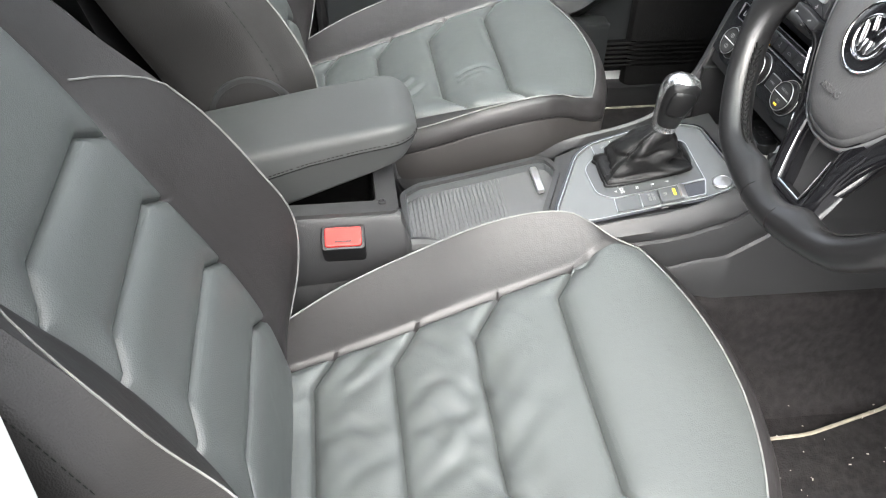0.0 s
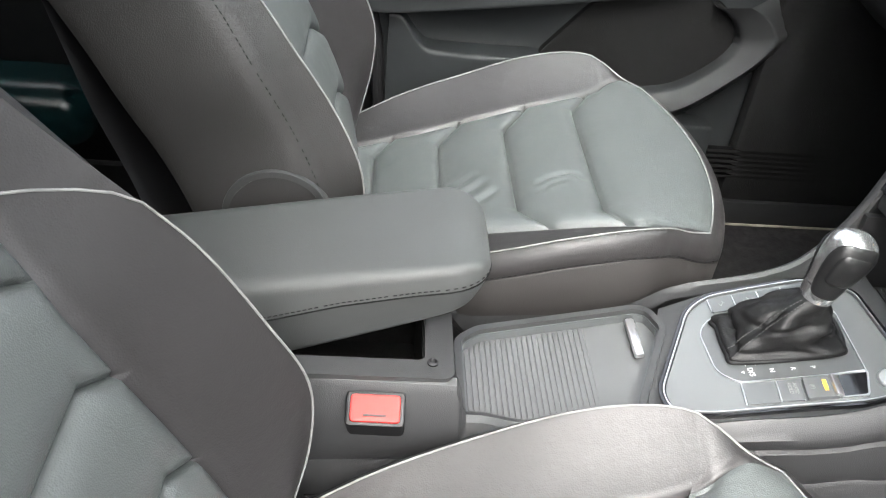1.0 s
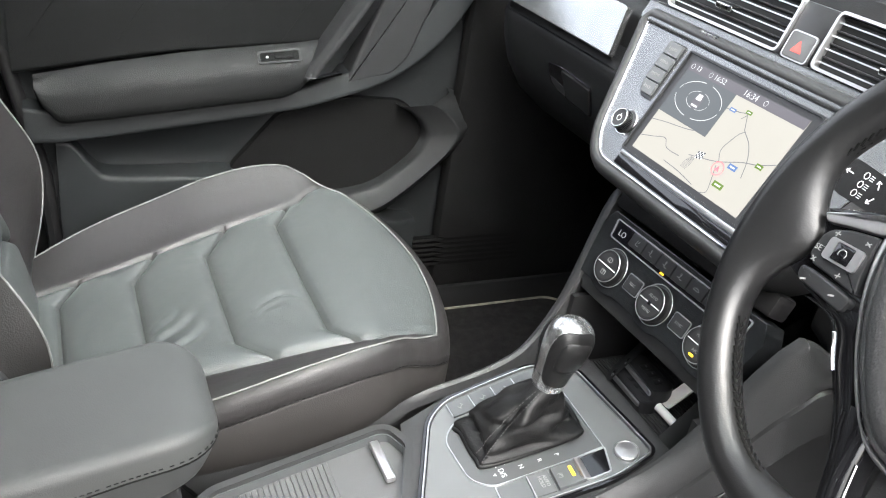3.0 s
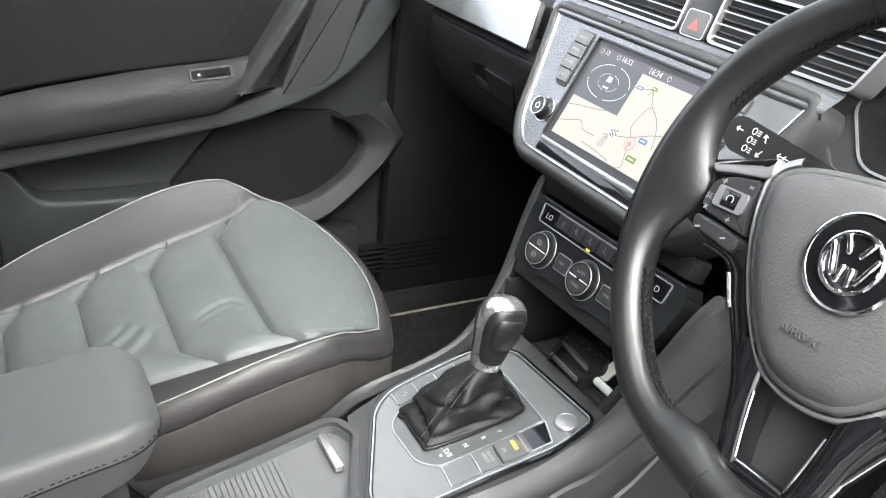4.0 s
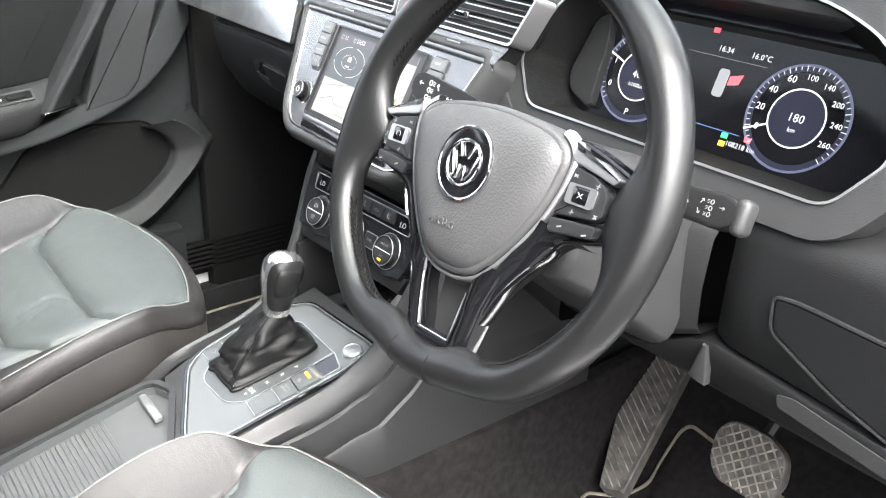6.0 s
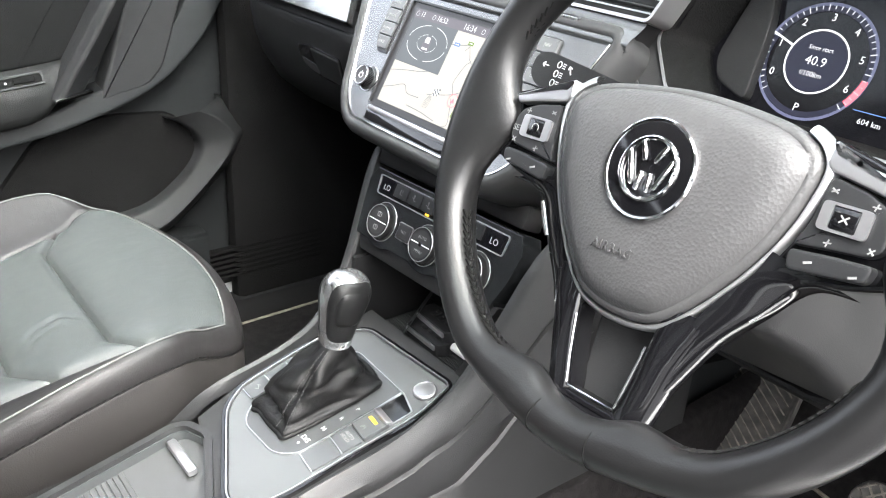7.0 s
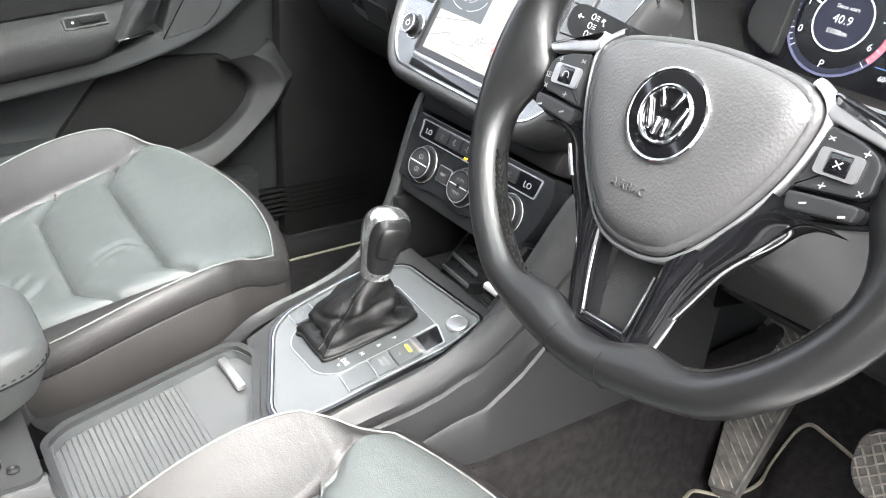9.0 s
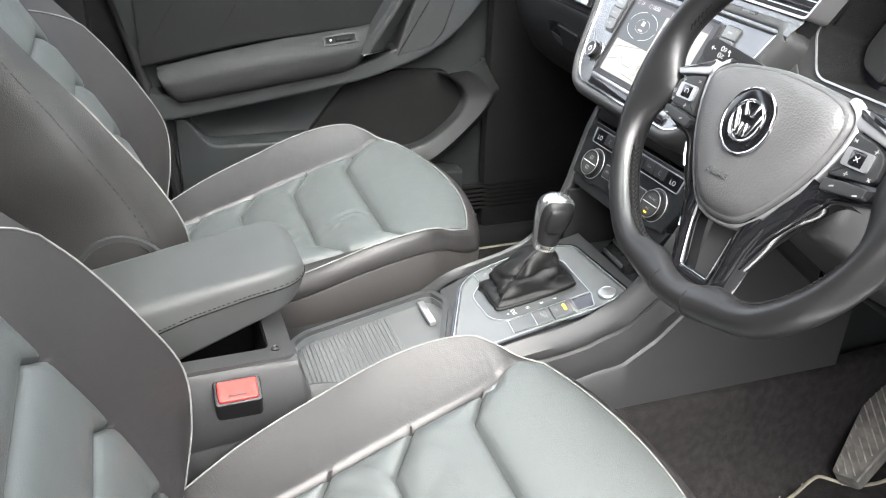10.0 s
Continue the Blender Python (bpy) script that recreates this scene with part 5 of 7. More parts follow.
# silver ledge: a rounded sill below the grilles
lsec = []
for x, z0 in ((-0.204, 0.0), (-0.10, 0.0), (0.02, 0.0), (0.12, 0.0), (0.212, 0.0)):
    lsec.append([VEN @ Vector((x * (1 + 0.05 * (y + 0.045) / 0.03), y, z)) for y, z in ((-0.044, -0.012), (-0.044, 0.002), (-0.0425, 0.0062), (-0.039, 0.0080), (-0.034, 0.0072), (-0.026, 0.0030), (-0.019, 0.0004), (-0.0165, 0.0010), (-0.0150, -0.0008), (-0.0150, -0.010))])
vpart("ledge", loft(lsec), STACK_METAL, "satin silver ledge", smooth=60)
vpart("ledge_line", box((0.416, 0.0012, 0.0016), VEN @ pose(0.004, -0.0445, 0.0044)), CHROME)
for a, b in ((-0.178, -0.001), (0.050, 0.222)):
    o = round_poly([(a, -0.0125), (b, -0.0125), (b + (0.020 if a > 0 else 0.0), 0.040), (a - (0.020 if a < 0 else 0), 0.040)], 0.005)
    bm = bm_new()
    add_frame(bm, scaled(o, 0.0030), o, -0.03, 0.0030, VEN)
    vpart("vent_frame", bm, SILVER)
    vpart("vent_back", prism(o, -0.05, -0.040, VEN), PIANO, "dark duct")
    for k in range(4):
        y = -0.004 + k * 0.0130
        xm, ln = (a + b) / 2 + 0.005 * k * (1 if a > 0 else -1) * 0.45, (b - a) - 0.001 + 0.0055 * k
        vpart("slat", box((ln, 0.016, 0.0022), VEN @ pose(xm, y, -0.010, 68), 0.0008, 1), BEZEL)
        vpart("slat_edge", box((ln, 0.0014, 0.0012), VEN @ pose(xm, y - 0.0028, -0.0022)), SILVER)
    for k in range(7):
        vpart("rear_vane", box((0.0016, 0.050, 0.012), VEN @ pose(a + (b - a) * (k + 0.5) / 7, 0.014, -0.028)), PLASTIC_DARK)
    vpart("slat_tab", box((0.026, 0.0075, 0.006), VEN @ pose((a + b) / 2 - 0.006, 0.0065, 0.0005, 20), 0.002), CHROME)
    vpart("thumb_wheel", box((0.028, 0.0075, 0.005), VEN @ pose((a + b) / 2, -0.0275, 0.0035, 40), 0.0018), PIANO)
    for k in range(5):
        vpart("wheel_rib", box((0.0030, 0.0062, 0.0016), VEN @ pose((a + b) / 2 - 0.0100 + k * 0.0050, -0.0285, 0.0062, 40)), SILVER)
haz = vpart("hazard_switch", prism(rect(0.0085, -0.0150, 0.0400, 0.0110, 0.004), -0.01, 0.0030, VEN, 0.0012), BUTTON)
bm = bm_new()
add_frame(bm, scaled(rect(0.0085, -0.0150, 0.0400, 0.0110, 0.004), 0.0013), rect(0.0085, -0.0150, 0.0400, 0.0110, 0.004), -0.004, 0.0026, VEN)
vpart("switch_frame", bm, SILVER, "", haz)
vpart("hazard_pier", box((0.046, 0.055, 0.02), VEN @ pose(0.0245, 0.014, -0.010), 0.003), BEZEL)
vpart("hazard_mark", prism(round_poly([(0.0165, -0.0085), (0.0315, -0.0085), (0.0240, 0.0040)], 0.0012, 3), 0.0030, 0.0034, VEN), REDGLASS, "red warning triangle", haz, 0)

# climate panel
ACP = basis((-0.017, 0.667, 0.515), (1, 0, 0), (0, 0.41, 0.912)) @ pose(0, 0, 0, 0, 0, 1.7)
ac = thing("climate_panel", "black climate control panel with three chrome ringed knobs", "climate control", at=(-0.017, 0.667, 0.515))
ainv = ac.matrix_world.inverted()


def apart_(name, bm, mat, label="", parent=None, smooth=40):
    bmesh.ops.transform(bm, matrix=ainv, verts=bm.verts)
    return part(name, bm, mat, parent or ac, label, smooth)


KX = (-0.078, 0.005, 0.087)
low_edge = []
for k in range(41):
    x = 0.122 - 0.244 * k / 40
    low_edge.append((x, -0.0330 - 0.0045 * sum(math.exp(-((x - c) / 0.017) ** 4) for c in KX)))
face = [(-0.128, 0.0), (-0.132, 0.034), (-0.122, 0.0515), (0.130, 0.0515), (0.140, 0.034), (0.134, 0.0)][::-1]
face = face + list(reversed(low_edge))
apart_("panel_face", prism(face, -0.03, 0.0, ACP, 0.002), PANEL, "gloss dark grey panel")
apart_("panel_skirt", prism([(-0.124, -0.028), (0.130, -0.028), (0.124, -0.050), (-0.112, -0.050)], -0.03, -0.006, ACP, 0.003), PLASTIC_DARK)
strip_o = round_poly([(-0.108, 0.0220), (0.116, 0.0220), (0.118, 0.0455), (-0.112, 0.0455)], 0.004)
bm = bm_new()
add_frame(bm, strip_o, scaled(strip_o, -0.0014), 0.0, 0.0018, ACP)
apart_("display_trim", bm, SILVER, "thin chrome outline")
apart_("strip_floor", prism(scaled(strip_o, -0.0014), 0.0, 0.0004, ACP), PIANO)
for x in (-0.0935, 0.0975):
    apart_("readout", prism(rect(x - 0.013, 0.0245, x + 0.013, 0.0435), 0.0004, 0.0012, ACP), DISPLAY_BLACK)
    apart_("readout_text", text_mesh("LO", 0.010, ACP @ pose(x + 0.001, 0.0325, 0.0014), 0.0001), MAP_PALE, "", None, 0)
for k in range(6):
    x = -0.0640 + k * 0.0263
    key = apart_("climate_key", prism(round_poly([(x - 0.0125, 0.0275), (x + 0.0125, 0.0275), (x + 0.0125, 0.0435), (x - 0.0125, 0.0435)], 0.0015, 3), 0.0, 0.0030, ACP, 0.001), KEY_GREY)
    bm = bm_new()
    m0 = ACP @ pose(x, 0.0355, 0.0031)
    if k in (0, 5):
        for dx, dy, w, r in ((-0.001, 0.0, 0.006, 80), (0.0012, -0.003, 0.0040, 0), (0.0025, 0.0015, 0.003, 60)):
            add_box(bm, (w, 0.0008, 0.0002), m0 @ pose(dx, dy, 0, 0, 0, r))
    elif k == 4:
        add_tube(bm, [m0 @ Vector((0.0042 * math.cos(q), 0.0024 * abs(math.sin(q)) - 0.001, 0)) for q in np.linspace(0, math.pi, 9)], 0.0004, False, 4)
        add_box(bm, (0.009, 0.0007, 0.0002), m0 @ pose(0, -0.0012, 0))
    else:
        add_tube(bm, [m0 @ Vector((0.0010 * math.cos(q) - 0.001, 0.0010 * math.sin(q) + 0.003, 0)) for q in np.linspace(0, 6.28, 8)[:-1]], 0.0004, True, 4)
        for dx, dy, w, r in ((-0.001, 0.0, 0.0042, 75), (0.0012, -0.0025, 0.0036, 0), (-0.0035, 0.001 - k * 0.0008, 0.003, 0)):
            add_box(bm, (w, 0.0008, 0.0002), m0 @ pose(dx, dy, 0, 0, 0, r))
    apart_("key_symbol", bm, MARK_DIM, "", key, 0)
apart_("lit_lamp", box((0.0060, 0.0022, 0.0006), ACP @ pose(-0.0640 + 2 * 0.0263, 0.0254, 0.0010)), AMBER, "lit amber lamp")
for k, x in enumerate(KX):
    kb = ACP @ pose(x, -0.0058, 0)
    knob = apart_("climate_knob", lathe([(0.0232, 0), (0.0232, 0.0015), (0.0205, 0.0028), (0.0200, 0.0088), (0.0190, 0.0100), (0, 0.0094)], kb, 44), PLASTIC_DARK, "black knob")
    bm = bm_new()
    add_tube(bm, [kb @ Vector((0.0192 * math.cos(q), 0.0192 * math.sin(q), 0.0097)) for q in np.linspace(0, 2 * math.pi, 45)[:-1]], 0.0006, True, 6)
    add_tube(bm, [kb @ Vector((0.0234 * math.cos(q), 0.0234 * math.sin(q), 0.0012)) for q in np.linspace(0, 2 * math.pi, 45)[:-1]], 0.0006, True, 6)
    apart_("chrome_ring", bm, SILVER, "", knob)
    apart_("knob_face", lathe([(0.0180, 0.0), (0.0180, 0.0003), (0, 0.0003)], kb @ pose(0, 0, 0.0096), 36), KEY_GREY, "", knob)
    apart_("knob_bar", box((0.033, 0.0011, 0.0006), kb @ pose(0, 0, 0.0101)), MARK, "", knob, 0)
    for w, y, s in ((), (("AUTO", 0.0075, 0.0050), ("MENU", -0.0085, 0.0050)), (("MAX A/C", 0.0075, 0.0042), ("A/C", -0.0072, 0.0050)))[k]:
        apart_("knob_text", text_mesh(w, s, kb @ pose(0, y, 0.0101), 0.00006), MARK_DIM, "", knob, 0)
    if k == 0:
        for y in (0.0080, -0.0080):
            bm = bm_new()
            add_tube(bm, [kb @ Vector((0.0036 * px, 0.0026 * py + y, 0.0101)) for px, py in rect(-1, -1, 1, 1, 0.6, 3)], 0.0004, True, 4)
            add_box(bm, (0.0006, 0.005, 0.0002), kb @ pose(0, y, 0.0101))
            apart_("knob_symbol", bm, MARK_DIM, "", knob, 0)
    if k == 1:
        apart_("knob_sensor", lathe([(0.0026, 0), (0.0026, 0.0009), (0, 0.0012)], kb @ pose(0, 0, 0.0098), 16), PIANO, "", knob)
    if k == 2:
        apart_("lit_lamp", box((0.0066, 0.0024, 0.0004), kb @ pose(-0.001, -0.0128, 0.0101)), AMBER, "lit amber lamp", knob, 0)
for x, w in ((-0.0365, "REST"), (0.0465, "SYNC")):
    ko = rect(x - 0.0118, -0.0145, x + 0.0118, 0.0040, 0.002)
    bm = bm_new()
    add_frame(bm, scaled(ko, 0.0010), ko, 0.0, 0.0010, ACP)
    key = apart_("climate_key", prism(ko, 0.0, 0.0022, ACP, 0.0008), KEY_GREY)
    apart_("key_outline", bm, SILVER, "", key)
    apart_("key_text", text_mesh(w, 0.0046, ACP @ pose(x, -0.0050, 0.0024), 0.00006), MARK_DIM, "", key, 0)
apart_("upper_recess", box((0.262, 0.026, 0.03), ACP @ pose(-0.010, 0.068, -0.022), 0.004), PLASTIC_DARK)

# cubby below the panel
cub = thing("storage_cubby", "dark open storage tray with ribbed rubber mat", "storage tray", at=(0, 0.70, 0.38))
cinv = cub.matrix_world.inverted()
part("tray_floor", box((0.22, 0.17, 0.006), cinv @ pose(0, 0.712, 0.358)), PLASTIC_DARK, cub)
for k in range(34):
    part("mat_rib", box((0.21, 0.0022, 0.0016), cinv @ pose(0.0, 0.636 + k * 0.0044, 0.3615)), MAT_RUBBER, cub)
part("tray_back", box((0.24, 0.01, 0.14), cinv @ pose(0, 0.790, 0.42)), PLASTIC_DARK, cub)
for sx in (-1, 1):
    part("tray_wall", box((0.008, 0.16, 0.11), cinv @ pose(sx * 0.118 - 0.005, 0.72, 0.40)), PLASTIC_DARK, cub)
SK = basis((-0.070, 0.757, 0.412), (1, 0, 0), (0, 0.25, 0.97))
part("power_socket", prism(rect(-0.023, -0.026, 0.023, 0.022, 0.014, 6), -0.02, 0.004, cinv @ SK, 0.004), PLASTIC, cub, "covered 12 volt socket")
part("socket_text", text_mesh("12 V", 0.0075, cinv @ SK @ pose(0, 0.002, 0.0043), 0.0001), MARK_DIM, cub)
part("usb_port", box((0.040, 0.006, 0.022), cinv @ pose(0.015, 0.782, 0.405), 0.002), PIANO, cub)
bm = bm_new()
add_tube(bm, [cinv @ (Vector((0.006, 0.778, 0.408)) + Vector((0.004 * math.cos(q), 0, 0.004 * math.sin(q)))) for q in np.linspace(0, 6.28, 13)[:-1]], 0.0006, True, 5)
part("port_symbol", bm, MARK_DIM, cub)

keys = thing("car_key", "black folding car key lying in the tray", "car key", "keys in the tray", at=(-0.032, 0.695, 0.371))
ko = round_poly([(-0.036, -0.013), (0.030, -0.015), (0.036, 0.0), (0.030, 0.015), (-0.036, 0.014)], 0.006, 4)
part("key_body", prism(ko, -0.008, 0.008, Matrix(), 0.003), KEY_GREY, keys)
part("key_edge", box((0.058, 0.0034, 0.006), pose(-0.002, -0.0150, 0.0025, 0, 0, -1.5), 0.001), SILVER, keys, "chrome edge")
part("key_head", box((0.012, 0.022, 0.010), pose(-0.031, 0.0, 0.001), 0.003), CHROME, keys, "chrome hinge")
for k in range(3):
    part("key_button", box((0.009, 0.012, 0.002), pose(-0.012 + k * 0.014, 0.001, 0.0085), 0.001), BEZEL, keys)
    part("button_mark", box((0.0030, 0.0016, 0.0003), pose(-0.012 + k * 0.014, 0.002, 0.0097)), MARK_DIM, keys)
key2 = copy_thing(keys, pose(-0.030, 0.708, 0.387, 6, 0, -3))
tag = thing("key_tag", "white plastic key tag on a ring", "key tag", at=(0.006, 0.705, 0.372))
TG = basis((0.0, 0.022, 0.018), (0.05, 0.75, 0.62), (0.8, 0.1, 0.2))
part("tag_plate", prism(rect(-0.024, -0.0085, 0.022, 0.0085, 0.006), -0.0015, 0.0015, TG, 0.0006), PAPER, tag)
part("tag_cord", tube([(-0.002, -0.004, 0.002), (0.015, -0.003, 0.001), (0.042, -0.002, 0.000)], 0.0052, n=12), PAPER, tag)
part("tag_ring", tube([(0.002 + 0.007 * math.cos(q), 0.002 + 0.007 * math.sin(q), 0.004) for q in np.linspace(0, 6.28, 17)[:-1]], 0.0007, True, 6), CHROME, tag)

# ---- instrument binnacle ----
CLU = basis((0.385, 0.815, 0.765), (1, 0, 0), (0, 0.37, 0.929))
clus = thing("instrument_cluster", "digital instrument cluster with two lit round dials under a hood", "instrument cluster", at=(0.385, 0.815, 0.765))
kinv = clus.matrix_world.inverted()


def kpart(name, bm, mat, label="", parent=None, smooth=40):
    bmesh.ops.transform(bm, matrix=kinv, verts=bm.verts)
    return part(name, bm, mat, parent or clus, label, smooth)


co = round_poly([(-0.182, -0.058), (0.172, -0.058), (0.205, -0.010), (0.175, 0.075), (0.10, 0.105), (-0.10, 0.105), (-0.180, 0.070), (-0.216, -0.010)],
                [0.015, 0.015, 0.012, 0.03, 0.05, 0.05, 0.03, 0.012])
mouth = scaled(co, 0.0)
deep = [(x * 0.90, y * 0.86 + 0.004) for x, y in co]
bm = bm_new()
n = len(co)
r0 = [bm.verts.new(CLU @ Vector((*p, 0.035))) for p in mouth]
r1 = [bm.verts.new(CLU @ Vector((*p, -0.020))) for p in deep]
for i in range(n):
    bm.faces.new((r0[i], r0[(i + 1) % n], r1[(i + 1) % n], r1[i]))
kpart("hood_funnel", bm, GRILLE, "black funnel")
bm = bm_new()
add_frame(bm, scaled(co, 0.032), co, 0.0, 0.034, CLU)
kpart("binnacle_rim", bm, PLASTIC, "grey binnacle rim")
bm = bm_new()
add_frame(bm, scaled(co, 0.0024), co, 0.031, 0.0365, CLU)
kpart("silver_edge", bm, SILVER, "silver edge line")
CLUD = CLU @ pose(-0.017, 0.000, 0.0)
dis = kpart("display", prism(deep, -0.024, -0.020, CLU), DISPLAY_BLACK, "dark glossy display", smooth=0)
for gx, gy, numbers, words in ((-0.076, 0.008, ("0", "1", "2", "3", "4", "5", "6"), ("Since start", "40.9", "l/100km")), (0.108, 0.008, ("0", "20", "40", "60", "100", "140", "200", "240", "260"), ("", "180", "km"))):
    g = CLUD @ pose(gx, gy, -0.0195) @ Matrix.Diagonal((1.02, 1.02, 1.0, 1.0))
    bm = bm_new()
    add_frame(bm, [(0.0500 * math.cos(q), 0.0500 * math.sin(q)) for q in np.linspace(0, 2 * math.pi, 49)[:-1]], [(0.0475 * math.cos(q), 0.0475 * math.sin(q)) for q in np.linspace(0, 2 * math.pi, 49)[:-1]], 0, 0.0002, g)
    kpart("dial_rim", bm, DIAL_RING, "", dis, 0)
    bm = bm_new()
    add_frame(bm, [(0.0472 * math.cos(q), 0.0472 * math.sin(q)) for q in np.linspace(0, 2 * math.pi, 49)[:-1]], [(0.0425 * math.cos(q), 0.0425 * math.sin(q)) for q in np.linspace(0, 2 * math.pi, 49)[:-1]], 0, 0.00015, g)
    kpart("dial_band", bm, DIAL_BAND, "", dis, 0)
    bm = bm_new()
    add_prism(bm, [(0.0255 * math.cos(q), 0.0255 * math.sin(q)) for q in np.linspace(0, 2 * math.pi, 41)[:-1]], 0, 0.0001, g)
    kpart("dial_core", bm, DIAL_BAND, "", dis, 0)
    bm = bm_new()
    add_frame(bm, [(0.0275 * math.cos(q), 0.0275 * math.sin(q)) for q in np.linspace(0, 2 * math.pi, 41)[:-1]], [(0.0260 * math.cos(q), 0.0260 * math.sin(q)) for q in np.linspace(0, 2 * math.pi, 41)[:-1]], 0, 0.0003, g)
    kpart("dial_ring", bm, MAP_WHITE, "", dis, 0)
    bm = bm_new()
    for k in range(40):
        q = radians(222 - k * 264 / 39)
        add_box(bm, (0.0032 if k % 3 else 0.0055, 0.0008, 0.0002), g @ pose(0.0460 * math.cos(q), 0.0460 * math.sin(q), 0.0004, 0, 0, math.degrees(q)))
    kpart("dial_ticks", bm, MAP_WHITE, "", dis, 0)
    for k, w in enumerate(numbers):
        q = radians(205 - k * 230 / (len(numbers) - 1))
        kpart("dial_number", text_mesh(w, 0.0092 if len(w) < 3 else 0.0075, g @ pose(0.0375 * math.cos(q), 0.0375 * math.sin(q), 0.0004), 0.00005), MAP_WHITE, "", dis, 0)
    for w, y, s in zip(words, (0.011, 0.0, -0.011), (0.0052, 0.011, 0.0062)):
        if w:
            kpart("dial_text", text_mesh(w, s, g @ pose(0, y, 0.0004), 0.00005), MAP_WHITE, "", dis, 0)
    q = radians(160 if gx < 0 else 205)
    kpart("needle", box((0.024, 0.0018, 0.0004), g @ pose(0.038 * math.cos(q), 0.038 * math.sin(q), 0.0008, 0, 0, math.degrees(q))), MAP_WHITE, "", dis, 0)
    if gx < 0:
        bm = bm_new()
        qs = np.linspace(radians(-8), radians(-36), 10)
        add_prism(bm, [(0.049 * math.cos(q), 0.049 * math.sin(q)) for q in qs] + [(0.044 * math.cos(q), 0.044 * math.sin(q)) for q in qs[::-1]], 0.0003, 0.0005, g)
        kpart("red_zone", bm, REDLED, "", dis, 0)
        kpart("dial_text", text_mesh("P", 0.010, g @ pose(0.0, -0.040, 0.0004), 0.00005), MAP_WHITE, "", dis, 0)
kpart("horizon_line", box((0.09, 0.0008, 0.0002), CLUD @ pose(0.016, -0.022, -0.0192)), MAP_BLUE, "", dis, 0)
kpart("horizon_line", box((0.09, 0.0005, 0.0002), CLUD @ pose(0.016, 0.046, -0.0192)), MAP_ROAD, "", dis, 0)
for w, x, y, s in (("16:34", 0.012, 0.054, 0.008), ("16.0°C", 0.052, 0.054, 0.008)):
    kpart("display_text", text_mesh(w, s, CLUD @ pose(x, y, -0.0192), 0.00005), MAP_WHITE, "", dis, 0)
kpart("display_text", text_mesh("108218 km", 0.0072, CLUD @ pose(0.066, -0.032, -0.0192), 0.00005), MAP_WHITE, "", dis, 0)
kpart("display_text", text_mesh("604 km", 0.0066, CLUD @ pose(-0.012, -0.030, -0.0192), 0.00005), MAP_WHITE, "", dis, 0)
kpart("car_symbol", prism(round_poly([(0.014, 0.008), (0.026, 0.008), (0.026, 0.036), (0.014, 0.036)], 0.004), -0.0195, -0.0190, CLUD), MAP_PALE, "", dis, 0)
kpart("open_door_symbol", prism([(0.0275, 0.030), (0.041, 0.034), (0.039, 0.024), (0.0275, 0.021)], -0.0195, -0.0190, CLUD), REDLED, "", dis, 0)
for x, y, m in ((-0.006, 0.0705, REDLED), (0.071, -0.0235, REDLED), (0.046, -0.0255, GREENLED), (0.046, -0.0335, AMBER)):
    kpart("warning_lamp", box((0.007, 0.005, 0.0003), CLUD @ pose(x, y, -0.0192)), m, "", dis, 0)
kpart("side_wing", prism(round_poly([(-0.172, -0.028), (-0.135, -0.042), (-0.140, 0.030), (-0.150, 0.066), (-0.168, 0.055), (-0.180, -0.008)], 0.01), -0.0195, -0.008, CLU, 0.003), DASH_PLASTIC, "dark grey side cheek")
kpart("hood_top", prism(round_poly([(-0.19, 0.09), (0.2, 0.09), (0.17, 0.145), (-0.16, 0.145)], 0.03), -0.16, 0.03, CLU, 0.01), PLASTIC, "soft hood")
# dark trim between centre vents and binnacle
FAS = basis((0, 0.772, 0.745), (1, 0, 0), (0, 0.35, 0.937))
dpart("centre_fascia", prism(round_poly([(-0.215, -0.075), (0.200, -0.075), (0.188, -0.035), (0.158, 0.012), (0.195, 0.110), (-0.215, 0.110)], 0.004), -0.09, -0.004, FAS), PLASTIC_DARK)
dpart("trim_wedge", prism(round_poly([(0.104, -0.046), (0.1235, 0.0050), (0.141, 0.0050), (0.184, -0.036), (0.184, -0.050)], 0.004), -0.01, 0.004, FAS, 0.003), PLASTIC, "grained corner trim")
dpart("trim_line", prism([(0.030, 0.0068), (0.143, 0.0068), (0.147, 0.0102), (0.030, 0.0108)], -0.01, 0.006, FAS), CHROME, "thin chrome line")

# ---- steering wheel ----
TILT_W = radians(23)
WHEEL = basis((0.365, 0.548, 0.737), (1, 0, 0), (0, math.sin(TILT_W), math.cos(TILT_W)))
WHEEL = WHEEL @ pose(0, 0, 0, 0, 0, 3.5) @ pose(0.004, 0.001, 0)
wheel = thing("steering_wheel", "black leather multifunction steering wheel with flattened bottom", "steering wheel", at=(0.365, 0.548, 0.737))
winv = wheel.matrix_world.inverted()


def wpart(name, bm, mat, label="", parent=None, smooth=40):
    bmesh.ops.transform(bm, matrix=winv, verts=bm.verts)
    return part(name, bm, mat, parent or wheel, label, smooth)


def rim_r(q):
    flat = max(0.0, math.cos(q + math.pi / 2))
    return 0.1775 - 0.0095 * smoothstep(0.80, 1.0, flat)


